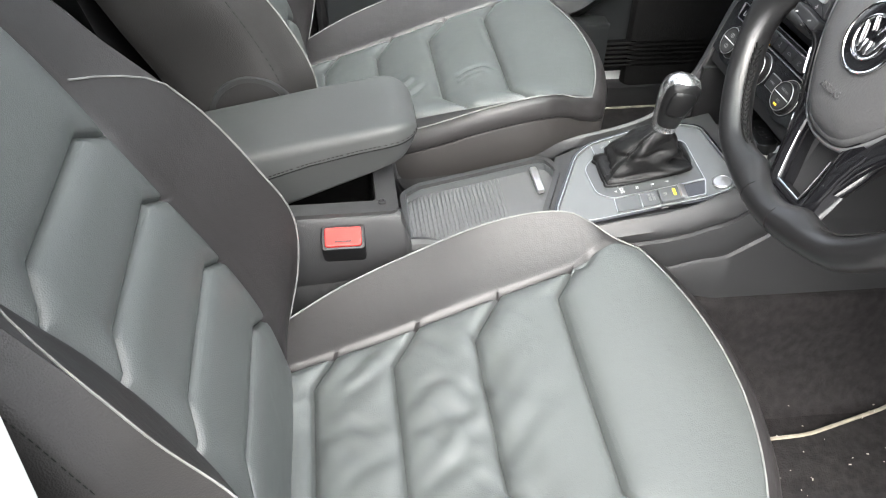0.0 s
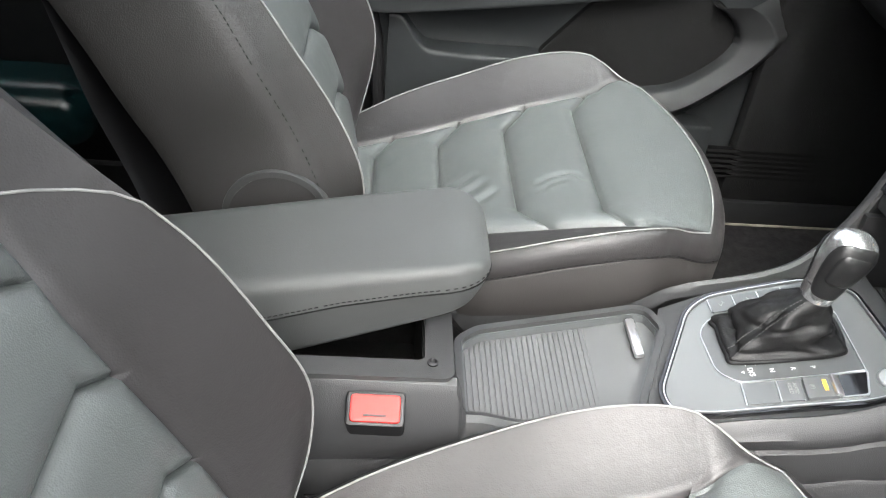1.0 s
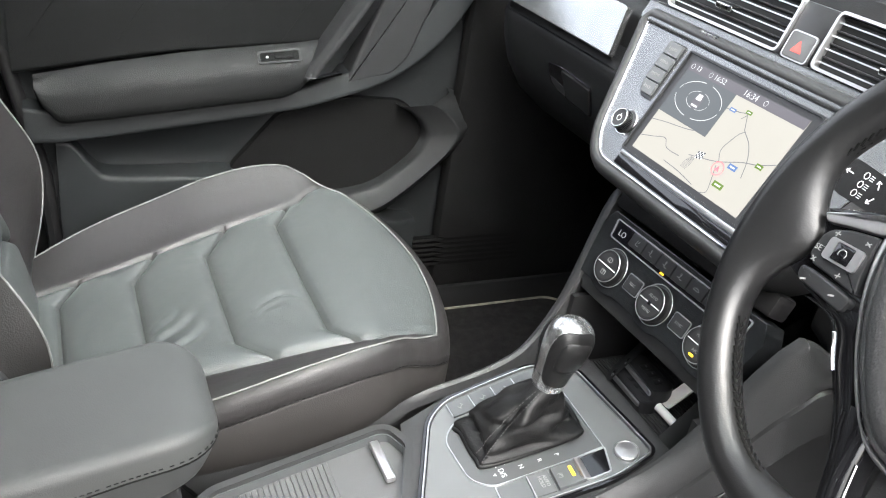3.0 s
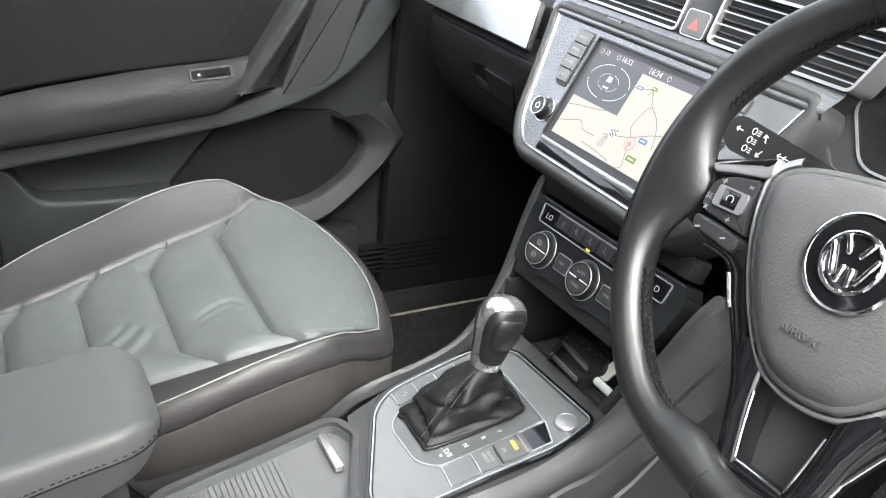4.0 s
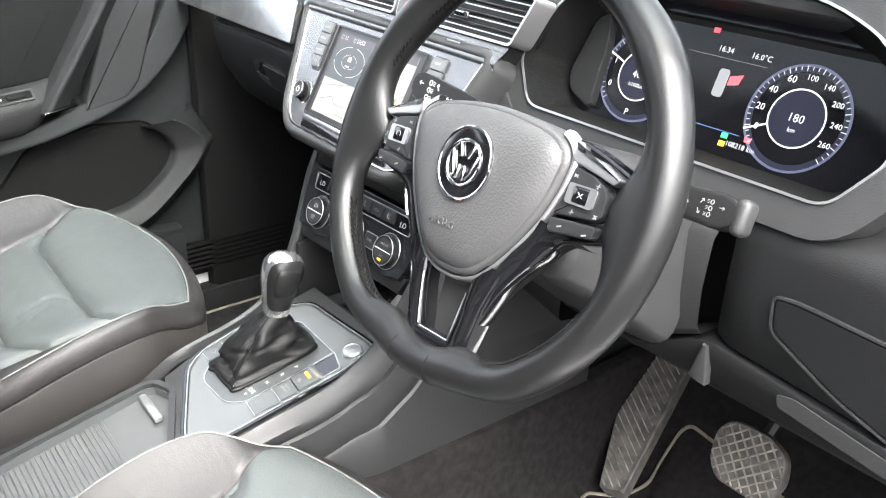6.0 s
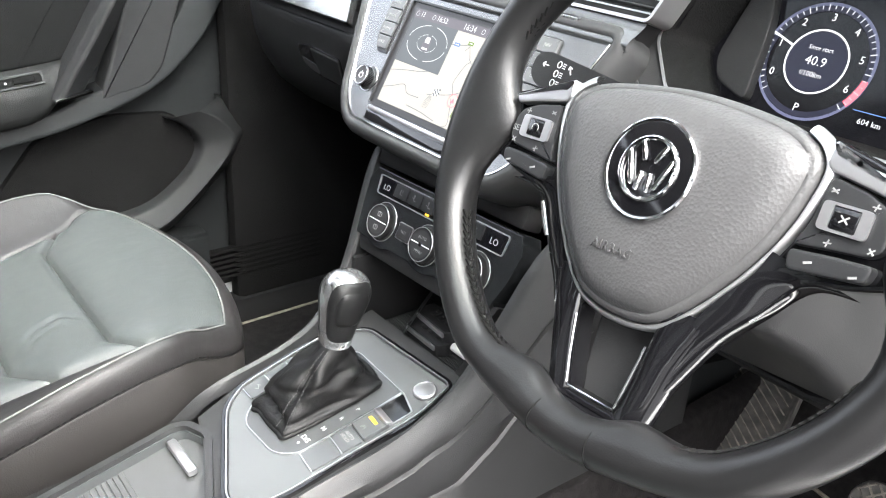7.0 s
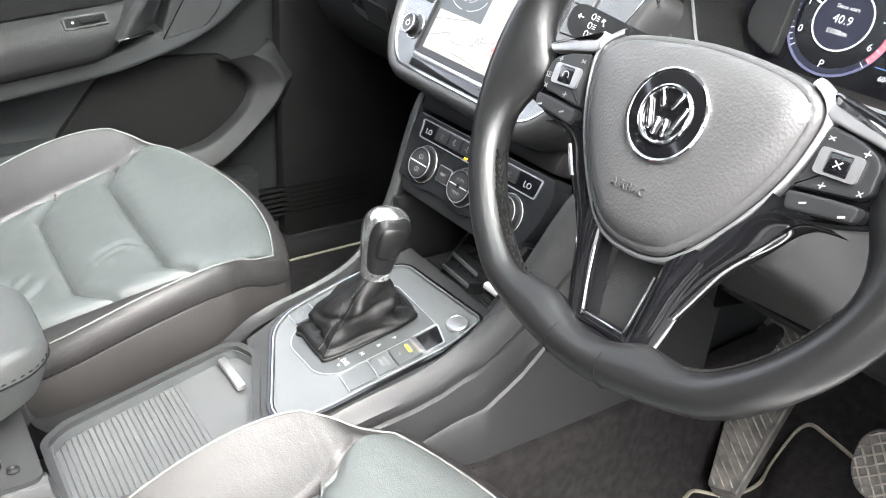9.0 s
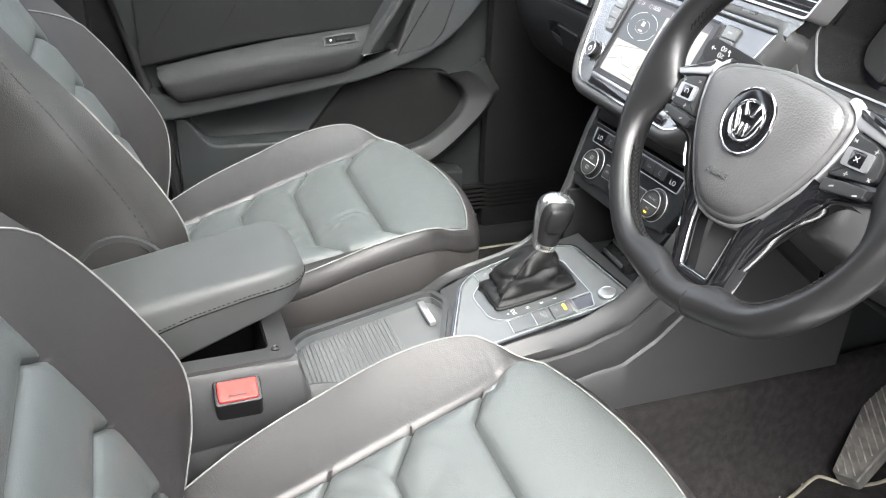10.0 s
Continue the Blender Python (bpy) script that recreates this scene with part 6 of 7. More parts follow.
bm = bm_new()
N = 120
rings = []
for k in range(N):
    q = 2 * math.pi * k / N
    c = Vector((math.cos(q), math.sin(q), 0))
    r = rim_r(q)
    deg = math.degrees(q)
    cheek = 0.0300 * (math.exp(-((min(deg, 360 - deg) - 2) / 12.0) ** 2) + math.exp(-((deg - 178) / 12.0) ** 2)) + 0.0080 * math.exp(-((abs(deg - 270) - 17.0) / 8.0) ** 2)
    thumb = 0.0022 * (math.exp(-((q - radians(40)) / 0.22) ** 2) + math.exp(-((q - radians(140)) / 0.22) ** 2))
    ring = []
    for j in range(16):
        a = 2 * math.pi * j / 16
        inner = max(0.0, -math.cos(a)) ** 1.5
        ring.append(bm.verts.new(WHEEL @ (c * (r + (0.0148 + thumb) * math.cos(a) - cheek * inner) + Vector((-0.001, 0, (0.0172 + thumb) * math.sin(a) - 0.006 * inner * cheek / 0.03)))))
    rings.append(ring)
for k in range(N):
    a, b = rings[k], rings[(k + 1) % N]
    for j in range(16):
        bm.faces.new((a[j], a[(j + 1) % 16], b[(j + 1) % 16], b[j]))
rim_ob = wpart("rim", bm, VINYL, "worn black leather rim", smooth=80)
bm = bm_new()
for k in range(190):
    q = 2 * math.pi * k / 190
    deg = math.degrees(q)
    r = rim_r(q) - 0.0152
    if min(deg, 360 - deg) < 23 or abs(deg - 180) < 23 or abs(deg - 270) < 27:
        continue
    for s in (-1, 1):
        add_box(bm, (0.0070, 0.0014, 0.0013), WHEEL @ pose(r * math.cos(q) - 0.001, r * math.sin(q), s * 0.0024 + 0.002, 0, 0, math.degrees(q) + 90) @ pose(0, 0, 0, 0, s * 28, 0))
tagged(wpart("rim_stitching", bm, THREAD, "", rim_ob, 0), kind="stuff")
for q in (radians(262), radians(278), radians(64), radians(116)):
    pts = [WHEEL @ (Vector((math.cos(q), math.sin(q), 0)) * (rim_r(q) + 0.0152 * math.cos(a)) + Vector((0, 0, 0.0176 * math.sin(a)))) for a in np.linspace(0, 2 * math.pi, 21)[:-1]]
    wpart("rim_seam", tube(pts, 0.0004, True, 5), THREAD, "", rim_ob)
# airbag pad with chrome lower edge and emblem
half_pad = [(0.045, 0.0520), (0.074, 0.0455), (0.0885, 0.0325), (0.0875, 0.011), (0.0800, -0.014), (0.0660, -0.040), (0.0490, -0.0635), (0.0320, -0.0805), (0.0160, -0.0870)]
pad = [(p.x, p.y) for p in spline([(x, y, 0) for x, y in [(0.0, 0.0555)] + half_pad + [(0.0, -0.0885)] + [(-x, y) for x, y in half_pad[::-1]]], 6, True)][::-1]
bm = bm_new()
loops = []
for z, d in ((-0.03, 0.0), (-0.002, 0.0), (0.0035, 0.0015), (0.0052, 0.0045), (0.0050, 0.0062), (0.0078, 0.0080), (0.0122, 0.013), (0.0150, 0.021), (0.0168, 0.034), (0.0178, 0.05)):
    k = 1 - d / 0.085
    loops.append([bm.verts.new(WHEEL @ Vector((x * k, (y + 0.01) * k - 0.01, z))) for x, y in pad])
for a, b in zip(loops, loops[1:]):
    for i in range(len(pad)):
        bm.faces.new((a[i], a[(i + 1) % len(pad)], b[(i + 1) % len(pad)], b[i]))
bm.faces.new(loops[-1])
apad = wpart("airbag_pad", bm, AIRBAG, "grained black airbag cover", smooth=60)
i0 = max(range(len(pad)), key=lambda i: (pad[i][1] < 0.046) and (pad[i - 1][1] >= 0.046))
secs = []
for k in range(len(pad)):
    i = (i0 + k) % len(pad)
    if pad[i][1] >= 0.046:
        continue
    wide = 0.0042 + 0.0022 * smoothstep(-0.02, 0.03, pad[i][1])
    secs.append([WHEEL @ Vector((*scaled(pad, d)[i], z)) for d, z in ((0.0004, -0.006), (0.0005, 0.0008), (0.0012, 0.0022), (wide * 0.6, 0.0020), (wide, -0.0005), (wide + 0.0004, -0.008))])
wpart("pad_trim", loft(secs), SILVER, "satin silver pad trim", smooth=60)
wpart("airbag_text", text_mesh("AIRBAG", 0.0088, WHEEL @ pose(-0.008, -0.050, 0.0176), 0.0006), AIRBAG, "embossed word", apad, 0)
EM = WHEEL @ pose(-0.001, 0.002, 0.0172) @ Matrix.Diagonal((0.87, 0.87, 1.0, 1.0))
em = wpart("emblem", lathe([(0.0355, -0.004), (0.0355, 0.0015), (0.0325, 0.003), (0.0, 0.0022)], EM, 48), PIANO, "round black emblem with chrome device")
bm = bm_new()
add_tube(bm, [EM @ Vector((0.0345 * math.cos(q), 0.0345 * math.sin(q), 0.0022)) for q in np.linspace(0, 2 * math.pi, 49)[:-1]], 0.0016, True, 8)
add_tube(bm, [EM @ Vector((0.0215 * math.cos(q), 0.0215 * math.sin(q), 0.0035)) for q in np.linspace(0, 2 * math.pi, 41)[:-1]], 0.0016, True, 8)
wpart("emblem_ring", bm, CHROME, "", em)
for x0, y0, x1, y1 in ((-0.010, 0.017, -0.0045, 0.006), (0.010, 0.017, 0.0045, 0.006), (-0.0175, 0.008, -0.0095, -0.012), (0.0175, 0.008, 0.0095, -0.012), (-0.0045, -0.015, -0.0035, -0.004), (0.0045, -0.015, 0.0035, -0.004)):
    d = math.hypot(x1 - x0, y1 - y0)
    wpart("emblem_bar", box((d + 0.003, 0.0042, 0.003), EM @ pose((x0 + x1) / 2, (y0 + y1) / 2, 0.0036, 0, 0, math.degrees(math.atan2(y1 - y0, x1 - x0))), 0.001, 1), CHROME, "", em)
# side spokes with key pads
for sx in (-1, 1):
    so = round_poly([(sx * 0.066, 0.045), (sx * 0.090, 0.0470), (sx * 0.1146, 0.0405), (sx * 0.148, 0.0290), (sx * 0.156, 0.016), (sx * 0.152, -0.016), (sx * 0.1255, -0.0255), (sx * 0.090, -0.0335), (sx * 0.066, -0.030)], 0.006)
    wpart("spoke", prism(so, -0.022, -0.004, WHEEL, 0.003), PIANO, "gloss black spoke")
    tb = round_poly([(sx * 0.0915, 0.0462), (sx * 0.0960, 0.0385), (sx * 0.1200, 0.0345), (sx * 0.1400, 0.0262), (sx * 0.1350, 0.0205), (sx * 0.1190, 0.0242), (sx * 0.0940, 0.0290), (sx * 0.0900, 0.0330)], 0.0025)
    wpart("spoke_trim", prism(tb, -0.006, 0.004, WHEEL, 0.002), SILVER, "satin silver blade")
    kp = round_poly([(sx * 0.0960, 0.0272), (sx * 0.1160, 0.0236), (sx * 0.1284, 0.0182), (sx * 0.1325, 0.0125), (sx * 0.1335, -0.0030), (sx * 0.1280, -0.0078), (sx * 0.1126, -0.0095), (sx * 0.0880, -0.0127), (sx * 0.0925, 0.0)], 0.003)
    pads = wpart("key_pad", prism(kp, -0.006, 0.003, WHEEL, 0.002), KEY_GREY, "black key pad")
    ko = rect(sx * 0.1105 - 0.0132, -0.0010, sx * 0.1105 + 0.0132, 0.0145, 0.003)
    bm = bm_new()
    add_frame(bm, ko, rect(sx * 0.1105 - 0.0072, 0.0005, sx * 0.1105 + 0.0072, 0.013, 0.001), 0.002, 0.0052, WHEEL)
    wpart("rocker", bm, SILVER, "silver rocker key", pads)
    wpart("centre_key", box((0.0140, 0.0120, 0.004), WHEEL @ pose(sx * 0.1105, 0.0067, 0.0032), 0.001), PIANO, "", pads)
    bm = bm_new()
    mk = WHEEL @ pose(sx * 0.1105, 0.0067, 0.0053)
    if sx < 0:
        add_tube(bm, [mk @ Vector((0.0030 * math.cos(q), 0.0030 * math.sin(q), 0)) for q in np.linspace(-0.6, 3.7, 10)], 0.0004, False, 4)
    else:
        for r in (40, -40):
            add_box(bm, (0.0060, 0.0009, 0.0003), mk @ pose(0, 0, 0, 0, 0, r))
    for x, y, ws in ((0.100, 0.0200, (30, -30)), (0.1225, 0.0172, (75, 0)), (0.106, -0.0068, (80, 10)), (0.128, -0.0045, (45, -45))):
        for r in ws:
            add_box(bm, (0.0042, 0.0008, 0.0003), WHEEL @ pose(sx * x, y, 0.0033, 0, 0, r))
    wpart("key_symbol", bm, MARK_DIM, "", pads, 0)
    if sx < 0:
        wpart("key_mark", text_mesh("SET", 0.0060, WHEEL @ pose(-0.1275, 0.0035, 0.0034), 0.0001), MARK_DIM, "", pads, 0)
    lk = round_poly([(sx * 0.0880, -0.0150), (sx * 0.1120, -0.0122), (sx * 0.1330, -0.0110), (sx * 0.1310, -0.0210), (sx * 0.0900, -0.0265)], 0.004)
    low_key = wpart("lower_key", prism(lk, -0.006, 0.005, WHEEL, 0.002), KEY_GREY, "black rocker key")
    for x in (0.101, 0.125):
        wpart("key_symbol", box((0.0044, 0.0013, 0.0003), WHEEL @ pose(sx * x, -0.0195, 0.0053, 0, 0, 20)), MARK_DIM, "", low_key, 0)
    # curved web from the spoke down to the lower arm, with a bright edge
    outer = spline([(sx * 0.128, -0.030, -0.010), (sx * 0.100, -0.034, -0.009), (sx * 0.082, -0.056, -0.007), (sx * 0.060, -0.086, -0.007), (sx * 0.0425, -0.122, -0.009)], 6)
    inner = spline([(sx * 0.080, -0.020, 0.002), (sx * 0.074, -0.036, 0.002), (sx * 0.060, -0.056, 0.002), (sx * 0.046, -0.082, 0.000), (sx * 0.036, -0.118, -0.006)], 6)
    wsec = []
    for a, b in zip(inner, outer):
        wsec.append([WHEEL @ v for v in (a + Vector((0, 0, -0.02)), a, a.lerp(b, 0.35) + Vector((0, 0, 0.0015)), a.lerp(b, 0.75) + Vector((0, 0, 0.0005)), b, b + Vector((0, 0, -0.014)))])
    wpart("spoke_web", loft(wsec), PIANO, "gloss black curved web", smooth=60)
    wpart("web_edge", tube([WHEEL @ (p + Vector((0, 0, 0.0002))) for p in outer[8:14]], 0.0012, n=6), CHROME, "thin chrome edge")
# lower double spoke
for sx in (-1, 1):
    rows = []
    for y, xi, xo, z in ((-0.070, 0.030, 0.060, 0.000), (-0.090, 0.0285, 0.0520, 0.001), (-0.105, 0.0268, 0.0470, 0.000), (-0.122, 0.0235, 0.0430, -0.002), (-0.138, 0.0200, 0.0390, -0.004), (-0.150, 0.0175, 0.0360, -0.005), (-0.166, 0.0150, 0.0320, -0.008)):
        rows.append([WHEEL @ Vector((sx * a, y, b)) for a, b in ((xi, z - 0.020), (xi, z - 0.003), (xi + 0.002, z), (xi + 0.010, z + 0.0016), (xo - 0.010, z + 0.0010), (xo - 0.002, z - 0.001), (xo, z - 0.004), (xo, z - 0.020))])
    wpart("lower_spoke", loft(rows), PIANO, "gloss black lower spoke", smooth=60)
    wpart("spoke_edge", tube([WHEEL @ p for p in spline([(sx * 0.0276, -0.098, 0.0002), (sx * 0.0238, -0.121, -0.0018), (sx * 0.0196, -0.142, -0.004)], 6)], 0.0009, n=6), CHROME)
wpart("lower_bridge", prism(round_poly([(-0.0195, -0.1440), (0.0195, -0.1440), (0.034, -0.148), (0.031, -0.157), (0.016, -0.1635), (-0.016, -0.1635), (-0.031, -0.157), (-0.034, -0.148)], 0.004), -0.018, -0.004, WHEEL, 0.004), PIANO, "gloss black spoke foot")
wpart("bridge_edge", tube([WHEEL @ Vector((x, -0.1438, -0.0045)) for x in (-0.0190, 0.0190)], 0.0010, n=6), CHROME)
wpart("spoke_window", prism([(-0.026, -0.088), (0.026, -0.088), (0.021, -0.146), (-0.021, -0.146)], -0.030, -0.024, WHEEL), PLASTIC, "grey panel behind the lower spoke")
wpart("column_boss", lathe([(0.055, -0.075), (0.055, -0.02), (0.0, -0.02)], WHEEL, 32), PLASTIC_DARK)

# column shroud and stalks
col = thing("steering_column", "black plastic steering column shroud", "steering column", at=(0.365, 0.70, 0.66))
colinv = col.matrix_world.inverted()
secs = []
for z, w, h, dy in ((-0.055, 0.060, 0.055, -0.01), (-0.075, 0.072, 0.062, -0.012), (-0.14, 0.078, 0.070, -0.016), (-0.24, 0.082, 0.085, -0.03)):
    o = round_poly([(-w, -h + dy), (w, -h + dy), (w * 0.95, h + dy), (-w * 0.95, h + dy)], 0.03, 5)
    secs.append([colinv @ WHEEL @ Vector((x, y, z)) for x, y in o])
part("shroud", loft(secs, closed=True, caps=True), PLASTIC, col, smooth=60)
for sx, cz, cy in ((-1, -0.080, 0.0455), (1, -0.120, 0.036)):
    st = basis(Vector((0.365 + (-0.150 if sx < 0 else 0.122), 0.548, 0.737)) + WHEEL.to_3x3() @ Vector((0, cy, cz)), (sx, 0.02, 0.06), (0, math.sin(TILT_W), math.cos(TILT_W)))
    o = round_poly([(-0.100, -0.008), (-0.045, -0.012), (0.040, -0.015), (0.053, -0.006), (0.052, 0.010), (0.040, 0.015), (-0.045, 0.012), (-0.100, 0.008)], 0.007)
    stalk = part("indicator_stalk" if sx < 0 else "wiper_stalk", prism(o, -0.009, 0.009, colinv @ st, 0.004), PLASTIC_DARK, col, "black control stalk")
    side = -1 if sx < 0 else 1
    sm = st @ (pose(0, 0, 0) if sx < 0 else pose(0.012, 0, 0)) @ Matrix.Diagonal((0.95, 0.95, 1, 1) if sx < 0 else (0.65, 0.65, 1, 1))
    bm = bm_new()
    for x, y in ((0.026, 0.008), (0.026, 0.0), (0.026, -0.008)):
        q = colinv @ sm @ pose(x, y, side * 0.0092)
        add_tube(bm, [q @ Vector((0.0022 * math.cos(a), 0.0028 * math.sin(a), 0)) for a in np.linspace(0, 2 * math.pi, 11)[:-1]], 0.0004, True, 4)
        for k in (-1, 0, 1):
            add_box(bm, (0.0034, 0.0007, 0.0004), q @ pose(-0.0055 * 1, k * 0.0018, 0))
    for x, y, a in ((0.012, 0.006, 60), (0.010, -0.006, -60), (0.040, 0.004, 0), (-0.016, 0.0, 0), (-0.010, 0.0, 0)):
        q = colinv @ sm @ pose(x, y, side * 0.0092, 0, 0, a)
        add_box(bm, (0.0060, 0.0010, 0.0004), q)
        add_box(bm, (0.0032, 0.0010, 0.0004), q @ pose(0.003, 0.001, 0, 0, 0, -40))
        add_box(bm, (0.0032, 0.0010, 0.0004), q @ pose(0.003, -0.001, 0, 0, 0, 40))
    part("stalk_symbols", bm, MARK if sx < 0 else MARK_DIM, stalk, smooth=0)
    if sx > 0:
        part("stalk_tip", box((0.013, 0.030, 0.020), colinv @ st @ pose(0.054, 0, 0), 0.006, 3), PLASTIC, stalk, "grey end button")

# knee panel under the wheel
knee = thing("knee_panel", "dark grey lower dash panel with storage flap", "dash panel", at=(0.5, 0.78, 0.52))
ninv = knee.matrix_world.inverted()
secs = []
for x in np.linspace(0.486, 0.735, 14):
    e = 0.010 * smoothstep(0.500, 0.486, x)
    zl = 0.5655 - 0.078 * (x - 0.487)
    secs.append([ninv @ Vector((x, y + e, z)) for y, z in ((0.84, 0.705), (0.770, 0.700), (0.755, 0.690), (0.750, 0.672), (0.748, 0.62), (0.7495, zl + 0.004), (0.753, zl), (0.78, zl - 0.001))])
part("panel", loft(secs), DASH_PLASTIC, knee, smooth=50)
secs = []
for x in np.linspace(0.300, 0.735, 22):
    zl = 0.5635 - 0.078 * max(0.0, x - 0.487)
    drop = 0.040 * smoothstep(0.49, 0.40, x)
    secs.append([ninv @ Vector((x, y, z)) for y, z in ((0.79, zl - drop), (0.7465, zl - drop - 0.0005), (0.7450, zl - drop - 0.003), (0.748, zl - drop * 0.7 - 0.020), (0.757, 0.514), (0.766, 0.504), (0.80, 0.498), (1.0, 0.50))])
part("lower_panel", loft(secs), DASH_PLASTIC, knee, "black lower edge panel", smooth=50)
secs = []
for x in np.linspace(0.300, 0.4745, 12):
    zb = interp(x, [(0.30, 0.522), (0.402, 0.528), (0.4745, 0.564)])
    secs.append([ninv @ Vector((x, y, z)) for y, z in ((0.82, 0.70), (0.760, 0.690), (0.742, 0.665), (0.738, zb + 0.05), (0.742, zb + 0.012), (0.750, zb), (0.80, zb - 0.004))])
part("column_cover", loft(secs), PLASTIC, knee, "grey cover under the column", smooth=60)
part("wedge", prism([(0.474, 0.520), (0.4945, 0.518), (0.4890, 0.5595), (0.4835, 0.5600)], 0.0, 0.010, ninv @ basis((0, 0.751, 0), (1, 0, 0), (0, 0, 1)), 0.002), PLASTIC, knee, "small grey wedge")
part("recess", prism(round_poly([(0.563, 0.547), (0.580, 0.5515), (0.70, 0.536), (0.70, 0.520), (0.567, 0.535)], 0.004), 0.0, 0.003, ninv @ basis((0, 0.7475, 0), (1, 0, 0), (0, 0, 1)), 0.001), PLASTIC, knee, "shallow finger recess")
secs = []
for x in np.linspace(0.118, 0.300, 10):
    zb = interp(x, [(0.118, 0.556), (0.17, 0.533), (0.216, 0.511), (0.30, 0.495)])
    secs.append([ninv @ Vector((x, y, z)) for y, z in ((0.82, 0.692), (0.775, 0.686), (0.756, 0.668), (0.747, 0.630), (0.741, zb + 0.014), (0.742, zb + 0.004), (0.746, zb), (0.80, zb - 0.01))])
part("inner_panel", loft(secs), DASH_PLASTIC, knee, "dark grey panel beside the column", smooth=60)
fl = basis((0, 0.7480, 0), (1, 0, 0), (0, 0, 1))
fo = round_poly([(0.5385, 0.6370), (0.5420, 0.6020), (0.6080, 0.5700), (0.725, 0.5350), (0.725, 0.6350), (0.560, 0.6405)], [0.008, 0.010, 0.02, 0.004, 0.004, 0.012])
part("flap", prism(scaled(fo, -0.004), -0.01, 0.0022, ninv @ fl, 0.001), DASH_PLASTIC, knee, "black storage flap")
bm = bm_new()
add_frame(bm, fo, scaled(fo, -0.0022), -0.01, 0.0026, ninv @ fl)
part("flap_edge", bm, PLASTIC, knee, "thin grey flap edge")

# ---- pedals and mats ----
def clip_line(poly, p, d):
    """The stretch of a line that lies inside a convex outline."""
    p, d = Vector(p), Vector(d)
    hits = []
    for i in range(len(poly)):
        a, b = Vector(poly[i - 1]), Vector(poly[i])
        e = b - a
        den = d.x * e.y - d.y * e.x
        if abs(den) < 1e-12:
            continue
        w = a - p
        s = (w.x * d.y - w.y * d.x) / den
        if 0 <= s < 1:
            hits.append((w.x * e.y - w.y * e.x) / den)
    if len(hits) < 2 or max(hits) - min(hits) < 0.008:
        return []
    return [(p + d * min(hits), p + d * max(hits))]


rest = thing("footrest", "worn ribbed rubber foot rest", "footrest", at=(0.19, 1.10, 0.15))
fr = basis((0.01, 0, 0), (1, 0, 0), (0, 0.8, 0.6))
fo = round_poly([(0.008, -0.145), (0.044, -0.130), (0.004, 0.085), (-0.030, 0.25), (-0.125, 0.25), (-0.095, 0.07)], [0.008, 0.008, 0.02, 0.01, 0.01, 0.02])
part("rest_plate", prism(fo, -0.03, 0.004, fr, 0.004), RUBBER, rest)
for k in range(42):
    for a, b in clip_line(scaled(fo, -0.004), (0.0, -0.24 + k * 0.0125), (0.87, -0.50)):
        c, d = (a + b) / 2, b - a
        part("rest_rib", box((d.length, 0.0024, 0.003), fr @ pose(c.x, c.y, 0.0045, 0, 0, math.degrees(math.atan2(d.y, d.x))), 0.001, 1), RUBBER_RIB, rest)
bm = bm_new()
add_tube(bm, [fr @ Vector((x, y, 0.002)) for x, y in ((0.045, -0.130), (0.005, 0.085), (-0.030, 0.25))], 0.004, n=6)
part("rest_edge", bm, RUBBER, rest)
brk = thing("brake_pedal", "worn rubber brake pedal with diamond grid", "pedal", at=(0.418, 1.025, 0.245))
bp = basis((0, 0, 0), (1, 0, 0), (0, 0.50, 0.866))
bo2 = round_poly([(-0.050, -0.030), (-0.030, -0.050), (0.045, -0.050), (0.056, -0.010), (0.044, 0.026), (0.008, 0.040), (-0.044, 0.034), (-0.058, 0.010)], 0.014)
part("pedal_pad", prism(bo2, -0.016, 0.004, bp, 0.004), RUBBER, brk)
for dx, dy in ((0.70, -0.71), (0.70, 0.71)):
    for k in range(-7, 8):
        for a, b in clip_line(scaled(bo2, -0.003), (-dy * k * 0.0118, dx * k * 0.0118), (dx, dy)):
            c, d = (a + b) / 2, b - a
            part("pad_rib", box((d.length, 0.0026, 0.003), bp @ pose(c.x, c.y, 0.0045, 0, 0, math.degrees(math.atan2(d.y, d.x))), 0.0008, 1), RUBBER_RIB, brk)
part("pedal_arm", tube([(0, 0.01, -0.01), (0, 0.10, 0.10), (0, 0.14, 0.30)], 0.010), PLASTIC_DARK, brk)
MAT_SHAPES = (
    ("under the steering wheel", 0.030, [(0.255, 0.50), (0.66, 0.50), (0.66, 1.13), (0.42, 1.172), (0.290, 1.182), (0.216, 1.186), (0.214, 1.135), (0.232, 1.082), (0.226, 1.022), (0.186, 0.985), (0.192, 0.962), (0.214, 0.905), (0.250, 0.76)]),
    ("in the far footwell", 0.030, [(-0.70, 0.50), (-0.15, 0.50), (-0.15, 1.00), (-0.30, 1.14), (-0.60, 1.14), (-0.705, 1.03)]))
